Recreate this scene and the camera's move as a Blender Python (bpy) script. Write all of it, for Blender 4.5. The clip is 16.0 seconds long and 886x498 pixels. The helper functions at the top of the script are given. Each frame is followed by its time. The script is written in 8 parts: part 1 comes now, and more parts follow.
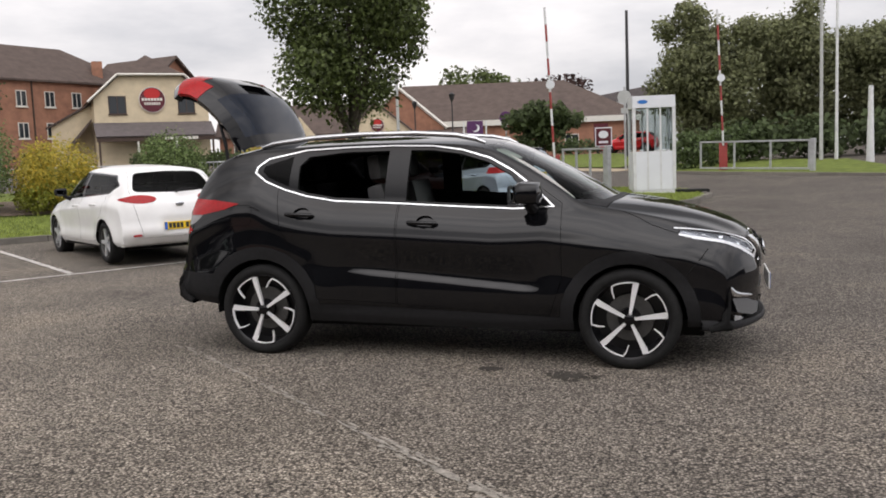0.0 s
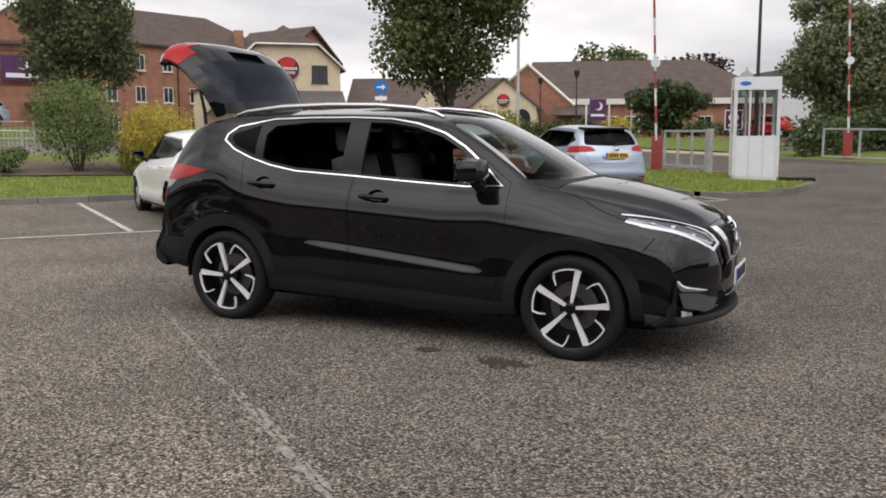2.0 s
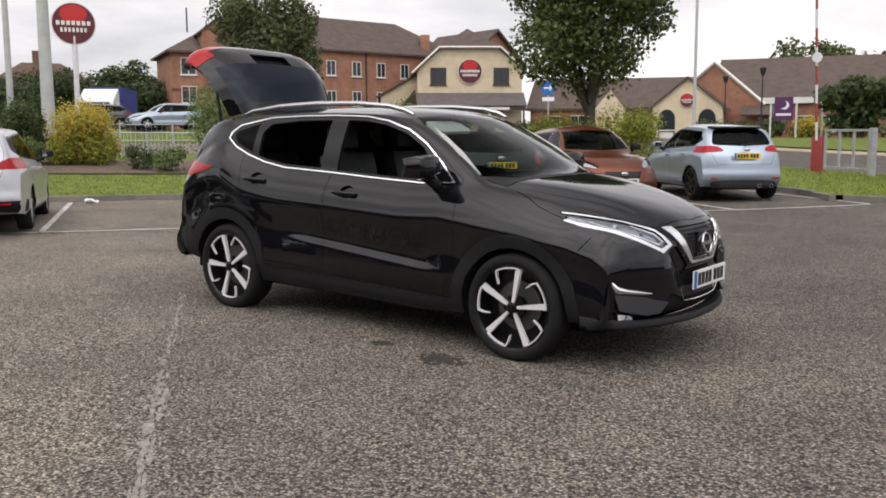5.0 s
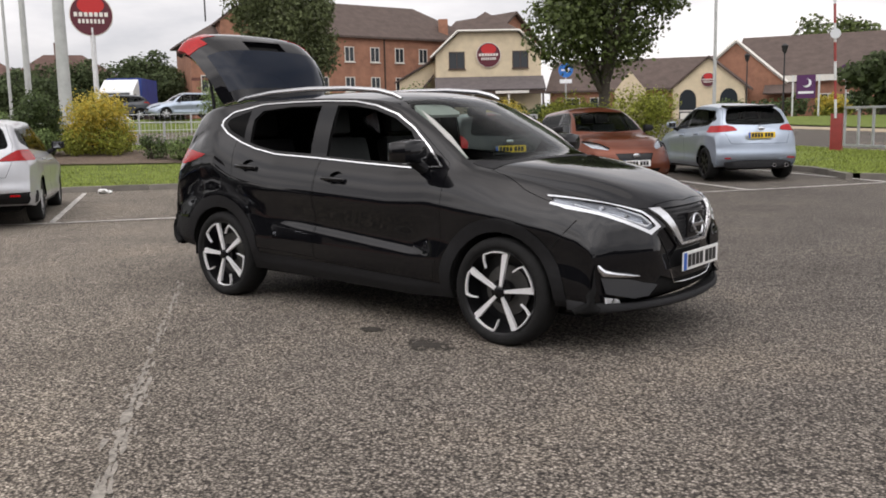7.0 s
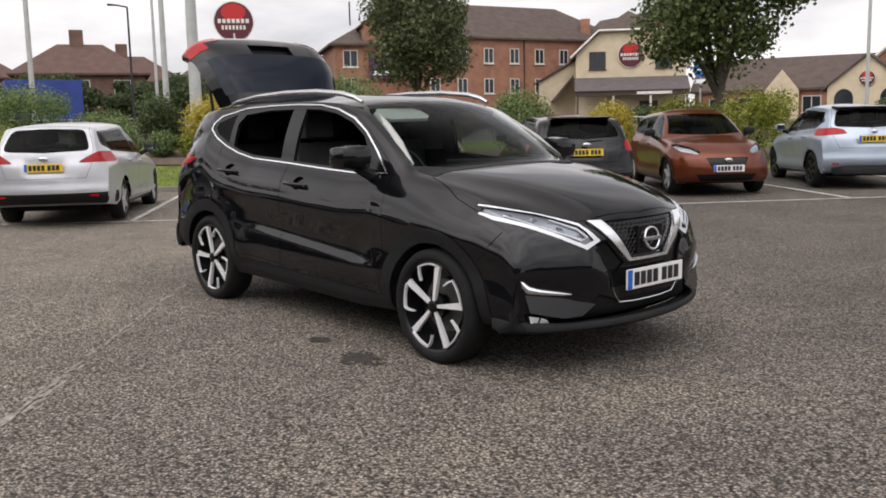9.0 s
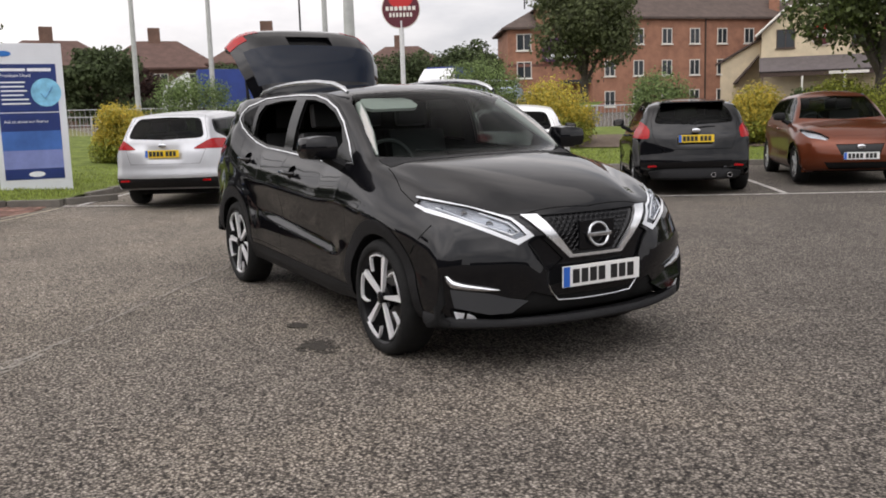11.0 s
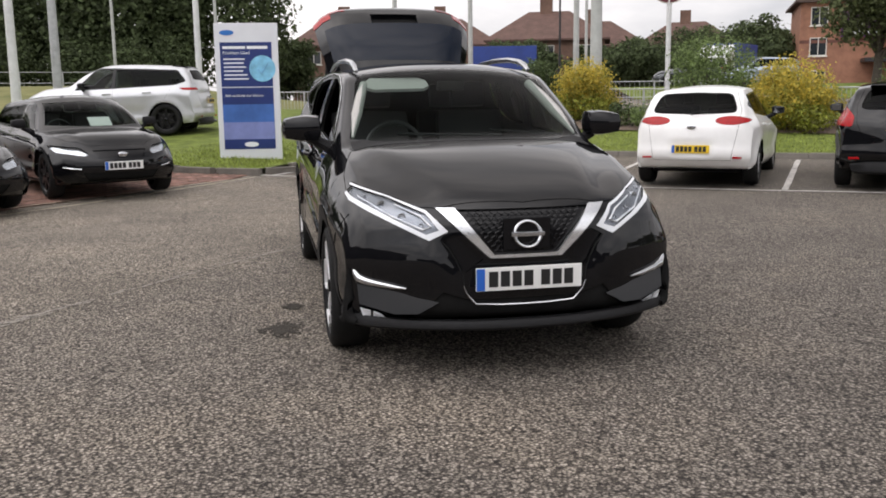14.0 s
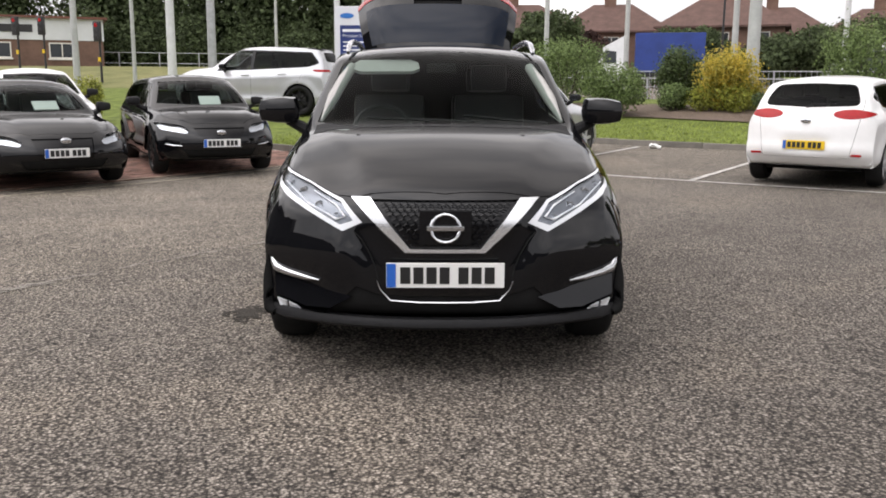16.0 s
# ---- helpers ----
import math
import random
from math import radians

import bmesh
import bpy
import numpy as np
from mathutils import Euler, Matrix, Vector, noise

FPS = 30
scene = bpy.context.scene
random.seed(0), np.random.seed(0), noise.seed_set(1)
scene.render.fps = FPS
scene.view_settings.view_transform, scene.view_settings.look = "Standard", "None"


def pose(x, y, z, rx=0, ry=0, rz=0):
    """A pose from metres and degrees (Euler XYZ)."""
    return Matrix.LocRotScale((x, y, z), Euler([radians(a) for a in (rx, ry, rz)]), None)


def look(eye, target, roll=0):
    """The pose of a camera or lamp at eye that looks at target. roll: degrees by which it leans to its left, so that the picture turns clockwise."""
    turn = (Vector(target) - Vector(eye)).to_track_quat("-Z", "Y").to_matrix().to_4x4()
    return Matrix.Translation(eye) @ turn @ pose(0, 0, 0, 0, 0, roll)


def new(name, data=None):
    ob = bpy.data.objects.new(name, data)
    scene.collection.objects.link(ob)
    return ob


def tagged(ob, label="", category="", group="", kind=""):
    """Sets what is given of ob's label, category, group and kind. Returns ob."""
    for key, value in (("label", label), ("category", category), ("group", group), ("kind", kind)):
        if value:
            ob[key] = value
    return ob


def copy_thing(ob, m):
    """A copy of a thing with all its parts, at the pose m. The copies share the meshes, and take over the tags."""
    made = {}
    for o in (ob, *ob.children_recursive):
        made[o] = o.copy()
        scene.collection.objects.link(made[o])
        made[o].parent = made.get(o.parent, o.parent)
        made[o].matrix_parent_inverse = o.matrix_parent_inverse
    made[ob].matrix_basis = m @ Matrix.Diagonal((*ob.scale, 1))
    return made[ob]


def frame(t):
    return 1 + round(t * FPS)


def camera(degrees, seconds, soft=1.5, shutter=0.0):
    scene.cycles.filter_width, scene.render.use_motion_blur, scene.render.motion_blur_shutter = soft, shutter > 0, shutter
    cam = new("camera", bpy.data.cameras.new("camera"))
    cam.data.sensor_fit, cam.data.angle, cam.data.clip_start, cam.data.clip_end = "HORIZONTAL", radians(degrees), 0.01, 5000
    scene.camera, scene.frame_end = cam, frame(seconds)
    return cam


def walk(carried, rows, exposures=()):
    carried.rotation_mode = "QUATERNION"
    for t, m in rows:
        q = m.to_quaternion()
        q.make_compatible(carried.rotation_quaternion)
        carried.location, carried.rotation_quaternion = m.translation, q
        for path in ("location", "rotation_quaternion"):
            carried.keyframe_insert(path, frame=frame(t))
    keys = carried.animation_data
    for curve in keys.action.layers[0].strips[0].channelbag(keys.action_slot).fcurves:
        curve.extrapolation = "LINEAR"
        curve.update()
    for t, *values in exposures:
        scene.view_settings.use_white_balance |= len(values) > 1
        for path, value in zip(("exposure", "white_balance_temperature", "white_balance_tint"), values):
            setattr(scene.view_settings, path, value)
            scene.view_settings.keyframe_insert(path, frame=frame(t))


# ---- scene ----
from mathutils.bvhtree import BVHTree

cam = camera(52.4, 16.0, soft=1.8)
PATH = [
    (0, (1.799, -6.795, 1.435), (1.243, -4.884, 1.23), -2.2),
    (0.5, (2.021, -6.647, 1.44), (1.41, -4.756, 1.215), -1.2),
    (1, (2.305, -6.562, 1.409), (1.638, -4.691, 1.178), -0.8),
    (1.5, (2.623, -6.449, 1.411), (1.878, -4.609, 1.17), -0.5),
    (2, (2.927, -6.216, 1.4), (2.094, -4.415, 1.148), -0.1),
    (2.5, (3.289, -6.049, 1.381), (2.376, -4.287, 1.133), -0.2),
    (3, (3.597, -5.871, 1.39), (2.602, -4.155, 1.134), -0.3),
    (3.5, (3.811, -5.668, 1.385), (2.736, -4.001, 1.133), -0.2),
    (4, (4.047, -5.551, 1.366), (2.901, -3.93, 1.126), 0.2),
    (6.5, (4.371, -5.362, 1.36), (3.141, -3.808, 1.092), -1.0),
    (7, (4.431, -5.27, 1.352), (3.191, -3.726, 1.073), -1.3),
    (7.5, (4.541, -5.031, 1.352), (3.259, -3.523, 1.066), -0.8),
    (8, (4.761, -4.802, 1.34), (3.414, -3.35, 1.062), -0.7),
    (8.5, (4.997, -4.543, 1.346), (3.577, -3.161, 1.072), -1.1),
    (9, (5.166, -4.2, 1.344), (3.686, -2.882, 1.075), -1.3),
    (11.5, (6.025, -2.782, 1.348), (4.26, -1.889, 1.048), -1.4),
    (12, (6.074, -2.454, 1.322), (4.27, -1.648, 1.016), -1.0),
    (12.5, (6.135, -2.181, 1.344), (4.299, -1.456, 1.021), -1.4),
    (13, (6.238, -1.872, 1.332), (4.367, -1.247, 1.0), -2.4),
    (13.5, (6.272, -1.566, 1.318), (4.371, -1.036, 0.991), -1.8),
    (14, (6.25, -1.249, 1.336), (4.318, -0.848, 1.007), -0.8),
    (14.5, (6.285, -0.894, 1.325), (4.33, -0.645, 0.984), -0.4),
    (15, (6.279, -0.583, 1.335), (4.315, -0.434, 0.986), -0.2),
    (15.5, (6.161, -0.291, 1.327), (4.194, -0.207, 0.979), 0.0),
    (16, (6.108, -0.076, 1.317), (4.14, -0.043, 0.96), 0.3),
]
walk(cam, [(t, look(eye, target, roll)) for t, eye, target, roll in PATH], [(0, 0.16, 6800, 15), (2.0, 0.14, 6800, 15), (3.0, 0.27, 6800, 15), (4.0, 0.27, 6800, 15), (8.5, 0.25, 6800, 15), (14.0, 0.30, 6800, 15), (15.0, 0.40, 6800, 15), (16, 0.54, 6800, 15)])

# ---------- ground heights ----------
BAY = (-8.62, 0.80)                       # start of the white line along the bay mouths
BU, BV = (0.575, 0.818), (-0.818, 0.575)  # along that line; from it towards the kerb


def uv(u, v):
    return (BAY[0] + BU[0] * u + BV[0] * v, BAY[1] + BU[1] * u + BV[1] * v)


def smooth(a, b, x):
    k = min(1.0, max(0.0, (x - a) / (b - a)))
    return k * k * (3 - 2 * k)


def ground_z(x, y):
    """Height of the car park: nearly flat, falling gently to the middle."""
    near = math.exp(-(y / 7) ** 2)
    z = 0.04 * math.exp(-((x + 2) / 2.3) ** 2) * near - 0.018 * math.exp(-((x - 2.4) / 1.8) ** 2) * near
    r = math.hypot(x, y)
    return z + 0.019 * max(0.0, min(r, 20) - 7.5) + 0.036 * max(0.0, min(r, 46) - 20)


# ---------- world and sun ----------
world = bpy.data.worlds.new("overcast")
scene.world = world
world.use_nodes = True
wn, wl = world.node_tree.nodes, world.node_tree.links
wn.clear()
w_out = wn.new("ShaderNodeOutputWorld")
w_bg = wn.new("ShaderNodeBackground")
w_sky = wn.new("ShaderNodeTexSky")
w_sky.sky_type = 'NISHITA'
w_sky.sun_disc = False
SUN_EL, SUN_AZ = radians(62), radians(225)
w_sky.sun_elevation, w_sky.sun_rotation = SUN_EL, SUN_AZ
w_sky.air_density, w_sky.dust_density = 1.0, 2.0
w_co = wn.new("ShaderNodeTexCoord")
w_map = wn.new("ShaderNodeMapping")
w_map.inputs["Scale"].default_value = (1.6, 1.6, 5.0)
w_noise = wn.new("ShaderNodeTexNoise")
w_noise.inputs["Scale"].default_value = 1.7
w_noise.inputs["Detail"].default_value = 7
w_noise.inputs["Roughness"].default_value = 0.55
w_ramp = wn.new("ShaderNodeValToRGB")
w_ramp.color_ramp.elements[0].position, w_ramp.color_ramp.elements[0].color = 0.34, (5.2, 5.5, 5.9, 1)
w_ramp.color_ramp.elements[1].position, w_ramp.color_ramp.elements[1].color = 0.66, (9.6, 9.7, 9.8, 1)
w_mix = wn.new("ShaderNodeMix")
w_mix.data_type = 'RGBA'
w_mix.inputs[0].default_value = 0.93
wl.new(w_co.outputs["Generated"], w_map.inputs[0])
wl.new(w_map.outputs[0], w_noise.inputs["Vector"])
wl.new(w_noise.outputs["Fac"], w_ramp.inputs[0])
wl.new(w_sky.outputs[0], w_mix.inputs[6])
wl.new(w_ramp.outputs[0], w_mix.inputs[7])
# an overcast sky is brighter overhead than at the horizon
w_sep = wn.new("ShaderNodeSeparateXYZ")
w_rise = wn.new("ShaderNodeMapRange")
w_rise.inputs[1].default_value, w_rise.inputs[2].default_value = 0.0, 0.9
w_rise.inputs[3].default_value, w_rise.inputs[4].default_value = 1.06, 1.75
# unseen high sky dimmed north-west, raised opposite, to shape car reflections; horizon rim even
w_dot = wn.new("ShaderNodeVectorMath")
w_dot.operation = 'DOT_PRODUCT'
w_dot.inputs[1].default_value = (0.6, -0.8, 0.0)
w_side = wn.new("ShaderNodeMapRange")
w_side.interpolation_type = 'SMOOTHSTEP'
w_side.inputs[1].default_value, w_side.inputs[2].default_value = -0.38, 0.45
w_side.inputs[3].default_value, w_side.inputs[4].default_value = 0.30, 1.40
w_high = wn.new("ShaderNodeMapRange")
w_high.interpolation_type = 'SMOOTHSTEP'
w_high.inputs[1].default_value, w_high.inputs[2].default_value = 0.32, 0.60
w_tone = wn.new("ShaderNodeMix")
w_tone.data_type = 'FLOAT'
w_tone.inputs[2].default_value = 0.75
w_both = wn.new("ShaderNodeMath")
w_both.operation = 'MULTIPLY'
w_mul = wn.new("ShaderNodeVectorMath")
w_mul.operation = 'SCALE'
wl.new(w_co.outputs["Generated"], w_sep.inputs[0])
wl.new(w_sep.outputs[2], w_rise.inputs[0])
wl.new(w_mix.outputs[2], w_mul.inputs[0])
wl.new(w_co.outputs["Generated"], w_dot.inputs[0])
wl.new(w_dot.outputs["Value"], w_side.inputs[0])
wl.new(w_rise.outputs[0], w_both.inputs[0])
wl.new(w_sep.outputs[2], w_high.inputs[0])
wl.new(w_high.outputs[0], w_tone.inputs[0])
wl.new(w_side.outputs[0], w_tone.inputs[3])
wl.new(w_tone.outputs[0], w_both.inputs[1])
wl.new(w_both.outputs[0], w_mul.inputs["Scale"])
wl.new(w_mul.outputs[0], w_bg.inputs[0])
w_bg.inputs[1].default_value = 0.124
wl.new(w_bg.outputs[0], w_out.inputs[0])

sun = new("sun", bpy.data.lights.new("sun", 'SUN'))
sun.data.energy, sun.data.angle, sun.data.color = 0.5, radians(120), (1.0, 0.96, 0.9)
sun.matrix_world = look((0, 0, 0), (-math.sin(SUN_AZ) * math.cos(SUN_EL), -math.cos(SUN_AZ) * math.cos(SUN_EL), -math.sin(SUN_EL)))
sun.location = (0, 0, 40)


# ---------- materials ----------
def material(name, color, rough=0.6, metal=0.0, vary=0.0, scale=8.0, bump=0.0, bump_scale=60.0, coat=0.0,
             island=0.0, spec=0.5, dark=None, emit=0.0, random_object=0.0):
    """A principled material with variation at two scales and fine relief, in metres."""
    m = bpy.data.materials.new(name)
    m.use_nodes = True
    n, l = m.node_tree.nodes, m.node_tree.links
    b = n["Principled BSDF"]
    b.inputs["Base Color"].default_value = (*color, 1)
    b.inputs["Roughness"].default_value = rough
    b.inputs["Metallic"].default_value = metal
    b.inputs["Specular IOR Level"].default_value = spec
    b.inputs["Coat Weight"].default_value = coat
    b.inputs["Coat Roughness"].default_value = 0.03
    if emit:
        b.inputs["Emission Color"].default_value = (*color, 1)
        b.inputs["Emission Strength"].default_value = emit
    co = n.new("ShaderNodeTexCoord")
    if vary or island or random_object:
        fac = None
        if vary:
            a = n.new("ShaderNodeTexNoise")
            a.inputs["Scale"].default_value = scale
            a.inputs["Detail"].default_value = 6
            a.inputs["Roughness"].default_value = 0.65
            l.new(co.outputs["Object"], a.inputs["Vector"])
            fac = a.outputs["Fac"]
        if island or random_object:
            g = n.new("ShaderNodeNewGeometry") if island else n.new("ShaderNodeObjectInfo")
            src = g.outputs["Random Per Island"] if island else g.outputs["Random"]
            amt = island or random_object
            if fac is None:
                fac, vary = src, amt
            else:
                mx = n.new("ShaderNodeMix")
                mx.inputs[0].default_value = amt / (amt + vary)
                l.new(fac, mx.inputs[2])
                l.new(src, mx.inputs[3])
                fac, vary = mx.outputs[0], max(amt, vary)
        ramp = n.new("ShaderNodeValToRGB")
        lo = dark or tuple(c * (1 - vary) for c in color)
        hi = tuple(min(1.0, c * (1 + vary)) for c in color)
        ramp.color_ramp.elements[0].position, ramp.color_ramp.elements[0].color = 0.28, (*lo, 1)
        ramp.color_ramp.elements[1].position, ramp.color_ramp.elements[1].color = 0.72, (*hi, 1)
        l.new(fac, ramp.inputs[0])
        l.new(ramp.outputs[0], b.inputs["Base Color"])
    if bump:
        t = n.new("ShaderNodeTexNoise")
        t.inputs["Scale"].default_value = bump_scale
        t.inputs["Detail"].default_value = 4
        l.new(co.outputs["Object"], t.inputs["Vector"])
        u = n.new("ShaderNodeBump")
        u.inputs["Strength"].default_value = min(1.0, bump)
        u.inputs["Distance"].default_value = 0.01
        l.new(t.outputs["Fac"], u.inputs["Height"])
        l.new(u.outputs[0], b.inputs["Normal"])
    return m


def glass_material(name, tint, ior=1.32, sheen=0.38, steep=0):
    """Thin car glass: tinted clear with a mirror sheen; steep: a power of the angle in place of the index."""
    m = bpy.data.materials.new(name)
    m.use_nodes = True
    n, l = m.node_tree.nodes, m.node_tree.links
    n.clear()
    out = n.new("ShaderNodeOutputMaterial")
    tr = n.new("ShaderNodeBsdfTransparent")
    tr.inputs[0].default_value = (*tint, 1)
    gl = n.new("ShaderNodeBsdfGlossy")
    gl.inputs["Roughness"].default_value = 0.02
    if steep:
        lw = n.new("ShaderNodeLayerWeight")
        lw.inputs[0].default_value = 0.5
        fr = n.new("ShaderNodeMath")
        fr.operation = 'POWER'
        fr.inputs[1].default_value = steep
        l.new(lw.outputs["Facing"], fr.inputs[0])
    else:
        fr = n.new("ShaderNodeFresnel")
        fr.inputs[0].default_value = ior
    gain = n.new("ShaderNodeMath")
    gain.operation = 'MULTIPLY'
    gain.inputs[1].default_value = sheen
    mx = n.new("ShaderNodeMixShader")
    l.new(fr.outputs[0], gain.inputs[0])
    l.new(gain.outputs[0], mx.inputs[0])
    l.new(tr.outputs[0], mx.inputs[1])
    l.new(gl.outputs[0], mx.inputs[2])
    l.new(mx.outputs[0], out.inputs[0])
    return m


def paint(name, color, metal=0.0, rough=0.28):
    return material(name, color, rough, metal, vary=0.06, scale=3.0, coat=0.6, spec=0.15)


M = {}
M["black_paint"] = material("black_gloss_paint", (0.0045, 0.0046, 0.0056), 0.03, spec=0.42, vary=0.1, scale=3.0)
M["black_trim"] = material("black_plastic_trim", (0.017, 0.017, 0.018), 0.55, vary=0.2, scale=30, bump=0.15, bump_scale=400, spec=0.14)
M["gloss_black"] = material("gloss_black_plastic", (0.006, 0.006, 0.007), 0.15, spec=0.3)
M["liner"] = material("dark_liner", (0.016, 0.016, 0.016), 0.95, vary=0.2, scale=10, spec=0.05)
M["chrome"] = material("chrome", (0.90, 0.91, 0.93), 0.20, 0.85)
M["satin_silver"] = material("satin_silver", (0.62, 0.63, 0.65), 0.25, 1.0)
M["alloy"] = material("diamond_cut_alloy", (0.86, 0.86, 0.87), 0.30, 0.25, spec=0.6, vary=0.06, scale=60)
M["rim_black"] = material("gloss_black_rim", (0.008, 0.008, 0.009), 0.3, spec=0.3)
M["rim_silver"] = material("silver_rim", (0.66, 0.67, 0.69), 0.32, 0.45)
M["steel"] = material("brake_disc_steel", (0.10, 0.098, 0.095), 0.5, 0.6, vary=0.15, scale=30)
M["rubber"] = material("tyre_rubber", (0.014, 0.014, 0.014), 0.8, spec=0.2, vary=0.25, scale=25, bump=0.2, bump_scale=200)
M["glass"] = glass_material("clear_car_glass", (0.60, 0.66, 0.64), 1.30, 0.9)
M["screen"] = glass_material("clear_windscreen", (0.62, 0.69, 0.66), sheen=2.2, steep=8)
M["mirror"] = material("mirror_glass", (0.30, 0.31, 0.32), 0.05, 1.0)
M["privacy"] = glass_material("privacy_glass", (0.02, 0.02, 0.021))
M["tint"] = glass_material("tinted_glass", (0.14, 0.16, 0.155), sheen=0.38)
M["lens"] = glass_material("lamp_lens", (0.92, 0.94, 0.96))
M["red_lens"] = material("red_lamp_lens", (0.34, 0.004, 0.006), 0.2, coat=0.12, vary=0.3, scale=40, spec=0.25)
M["lamp_white"] = material("white_lamp_strip", (0.74, 0.76, 0.79), 0.2, coat=0.6)
M["lamp_grey"] = material("lamp_housing", (0.26, 0.27, 0.29), 0.2, 0.6, vary=0.2, scale=40)
# the blue of the reflected sky is put into this dark glass's base colour
M["gate_glass"] = material("dark_glass_with_sky_blue", (0.005, 0.009, 0.018), 0.04, spec=0.24)
M["lamp_clear"] = material("smoked_clear_lamp_lens", (0.16, 0.15, 0.15), 0.1, coat=1.0, vary=0.3, scale=40)
M["reflector"] = material("lamp_reflector", (0.75, 0.77, 0.8), 0.18, 0.9)
M["seat"] = material("black_leather", (0.03, 0.03, 0.031), 0.45, vary=0.2, scale=20, bump=0.2, bump_scale=150)
M["headliner"] = material("grey_headliner", (0.42, 0.41, 0.39), 0.9, vary=0.06, scale=20)
M["plate_white"] = material("white_number_plate", (0.78, 0.78, 0.76), 0.35)
M["plate_yellow"] = material("yellow_number_plate", (0.75, 0.5, 0.02), 0.35)
M["plate_blue"] = material("blue_plate_band", (0.02, 0.12, 0.5), 0.35)
M["ink"] = material("black_lettering", (0.01, 0.01, 0.01), 0.5)
M["white_paint"] = paint("white_car_paint", (0.84, 0.84, 0.83), 0.0, 0.3)
M["silver_paint"] = paint("silver_car_paint", (0.54, 0.55, 0.57), 0.5, 0.3)
M["white_silver"] = paint("pale_silver_paint", (0.52, 0.53, 0.55), 0.4, 0.3)
M["pale_silver"] = paint("pale_silver_blue_paint", (0.37, 0.43, 0.51), 0.55, 0.32)
M["orange_paint"] = paint("burnt_copper_paint", (0.14, 0.034, 0.013), 0.5, 0.28)
M["red_paint"] = paint("red_car_paint", (0.5, 0.02, 0.02), 0.0, 0.3)
M["grey_paint"] = paint("dark_grey_paint", (0.06, 0.065, 0.07), 0.4, 0.3)


# ---------- mesh helpers ----------
def mesh_from(name, bm, mat, sharp=None):
    me = bpy.data.meshes.new(name)
    bm.normal_update()
    bm.to_mesh(me)
    bm.free()
    for m in (mat if isinstance(mat, (list, tuple)) else [mat]):
        me.materials.append(m)
    return me


def shade(me, angle=None):
    me.polygons.foreach_set("use_smooth", [True] * len(me.polygons))
    if angle:
        me.set_sharp_from_angle(angle=radians(angle))
    me.update()


def part(name, bm, mat, parent, label="", smooth_angle=None):
    """Links a bmesh as one mesh object under a thing or a part."""
    skin = bm.verts.layers.float_vector.get("skin")
    keep = [v[skin].copy() for v in bm.verts] if skin else None
    me = mesh_from(name, bm, mat)
    if keep:
        # the panels keep the normals of the whole uncut skin, so that reflections run on across the joints
        shade(me)
        out = []
        for p in me.polygons:
            for li in p.loop_indices:
                q = keep[me.loops[li].vertex_index]
                out.append(q.normalized() if q.length > 0.1 and q.normalized().dot(p.normal) > 0.2 else p.normal.copy())
        me.normals_split_custom_set(out)
    elif smooth_angle:
        shade(me, smooth_angle)
    ob = new(name, me)
    ob.parent = parent
    if label:
        ob["label"] = label
    return ob


def thing(name, m, label, category, group="", kind=""):
    ob = new(name)
    ob.matrix_world = m
    ob.empty_display_size = 0.2
    return tagged(ob, label, category, group, kind)


def solid(name, bm, mat, label, category, group="", kind="", smooth_angle=None, m=None):
    """A thing or a piece of the setting that is one mesh."""
    me = mesh_from(name, bm, mat)
    if smooth_angle:
        shade(me, smooth_angle)
    ob = new(name, me)
    if m is not None:
        ob.matrix_world = m
    return tagged(ob, label, category, group, kind)


def box(bm, x0, x1, y0, y1, z0, z1, bevel=0.0, m=None):
    r = bmesh.ops.create_cube(bm, size=1.0)
    mm = Matrix.Translation(((x0 + x1) / 2, (y0 + y1) / 2, (z0 + z1) / 2)) @ Matrix.Diagonal((x1 - x0, y1 - y0, z1 - z0, 1))
    bmesh.ops.transform(bm, matrix=mm, verts=r["verts"])
    vs = r["verts"]
    if bevel:
        es = list({e for v in vs for e in v.link_edges})
        rb = bmesh.ops.bevel(bm, geom=es, offset=bevel, segments=2, affect='EDGES', profile=0.7)
        vs = list({v for f in rb["faces"] for v in f.verts} | {v for v in vs if v.is_valid})
    if m is not None:
        bmesh.ops.transform(bm, matrix=m, verts=vs)
    return vs


def box_bm(*a, **k):
    bm = bmesh.new()
    box(bm, *a, **k)
    return bm


def tube(bm, pts, r, sides=8, closed=False, flat=1.0):
    """A round bar along a line of points; r may be a list."""
    pts = [Vector(p) for p in pts]
    n = len(pts)
    rings = []
    up = Vector((0, 0, 1))
    for i, p in enumerate(pts):
        a = pts[(i - 1) % n] if (closed or i > 0) else p
        b = pts[(i + 1) % n] if (closed or i < n - 1) else p
        d = (b - a).normalized()
        s = d.cross(up)
        if s.length < 1e-3:
            s = d.cross(Vector((0, 1, 0)))
        s.normalize()
        t = s.cross(d)
        rr = r[i] if isinstance(r, (list, tuple)) else r
        rings.append([bm.verts.new(p + s * math.cos(k * math.tau / sides) * rr + t * math.sin(k * math.tau / sides) * rr * flat) for k in range(sides)])
    for i in range(n if closed else n - 1):
        A, B = rings[i], rings[(i + 1) % n]
        for k in range(sides):
            bm.faces.new((A[k], A[(k + 1) % sides], B[(k + 1) % sides], B[k]))
    if not closed:
        bm.faces.new(rings[0][::-1])
        bm.faces.new(rings[-1])
    return bm


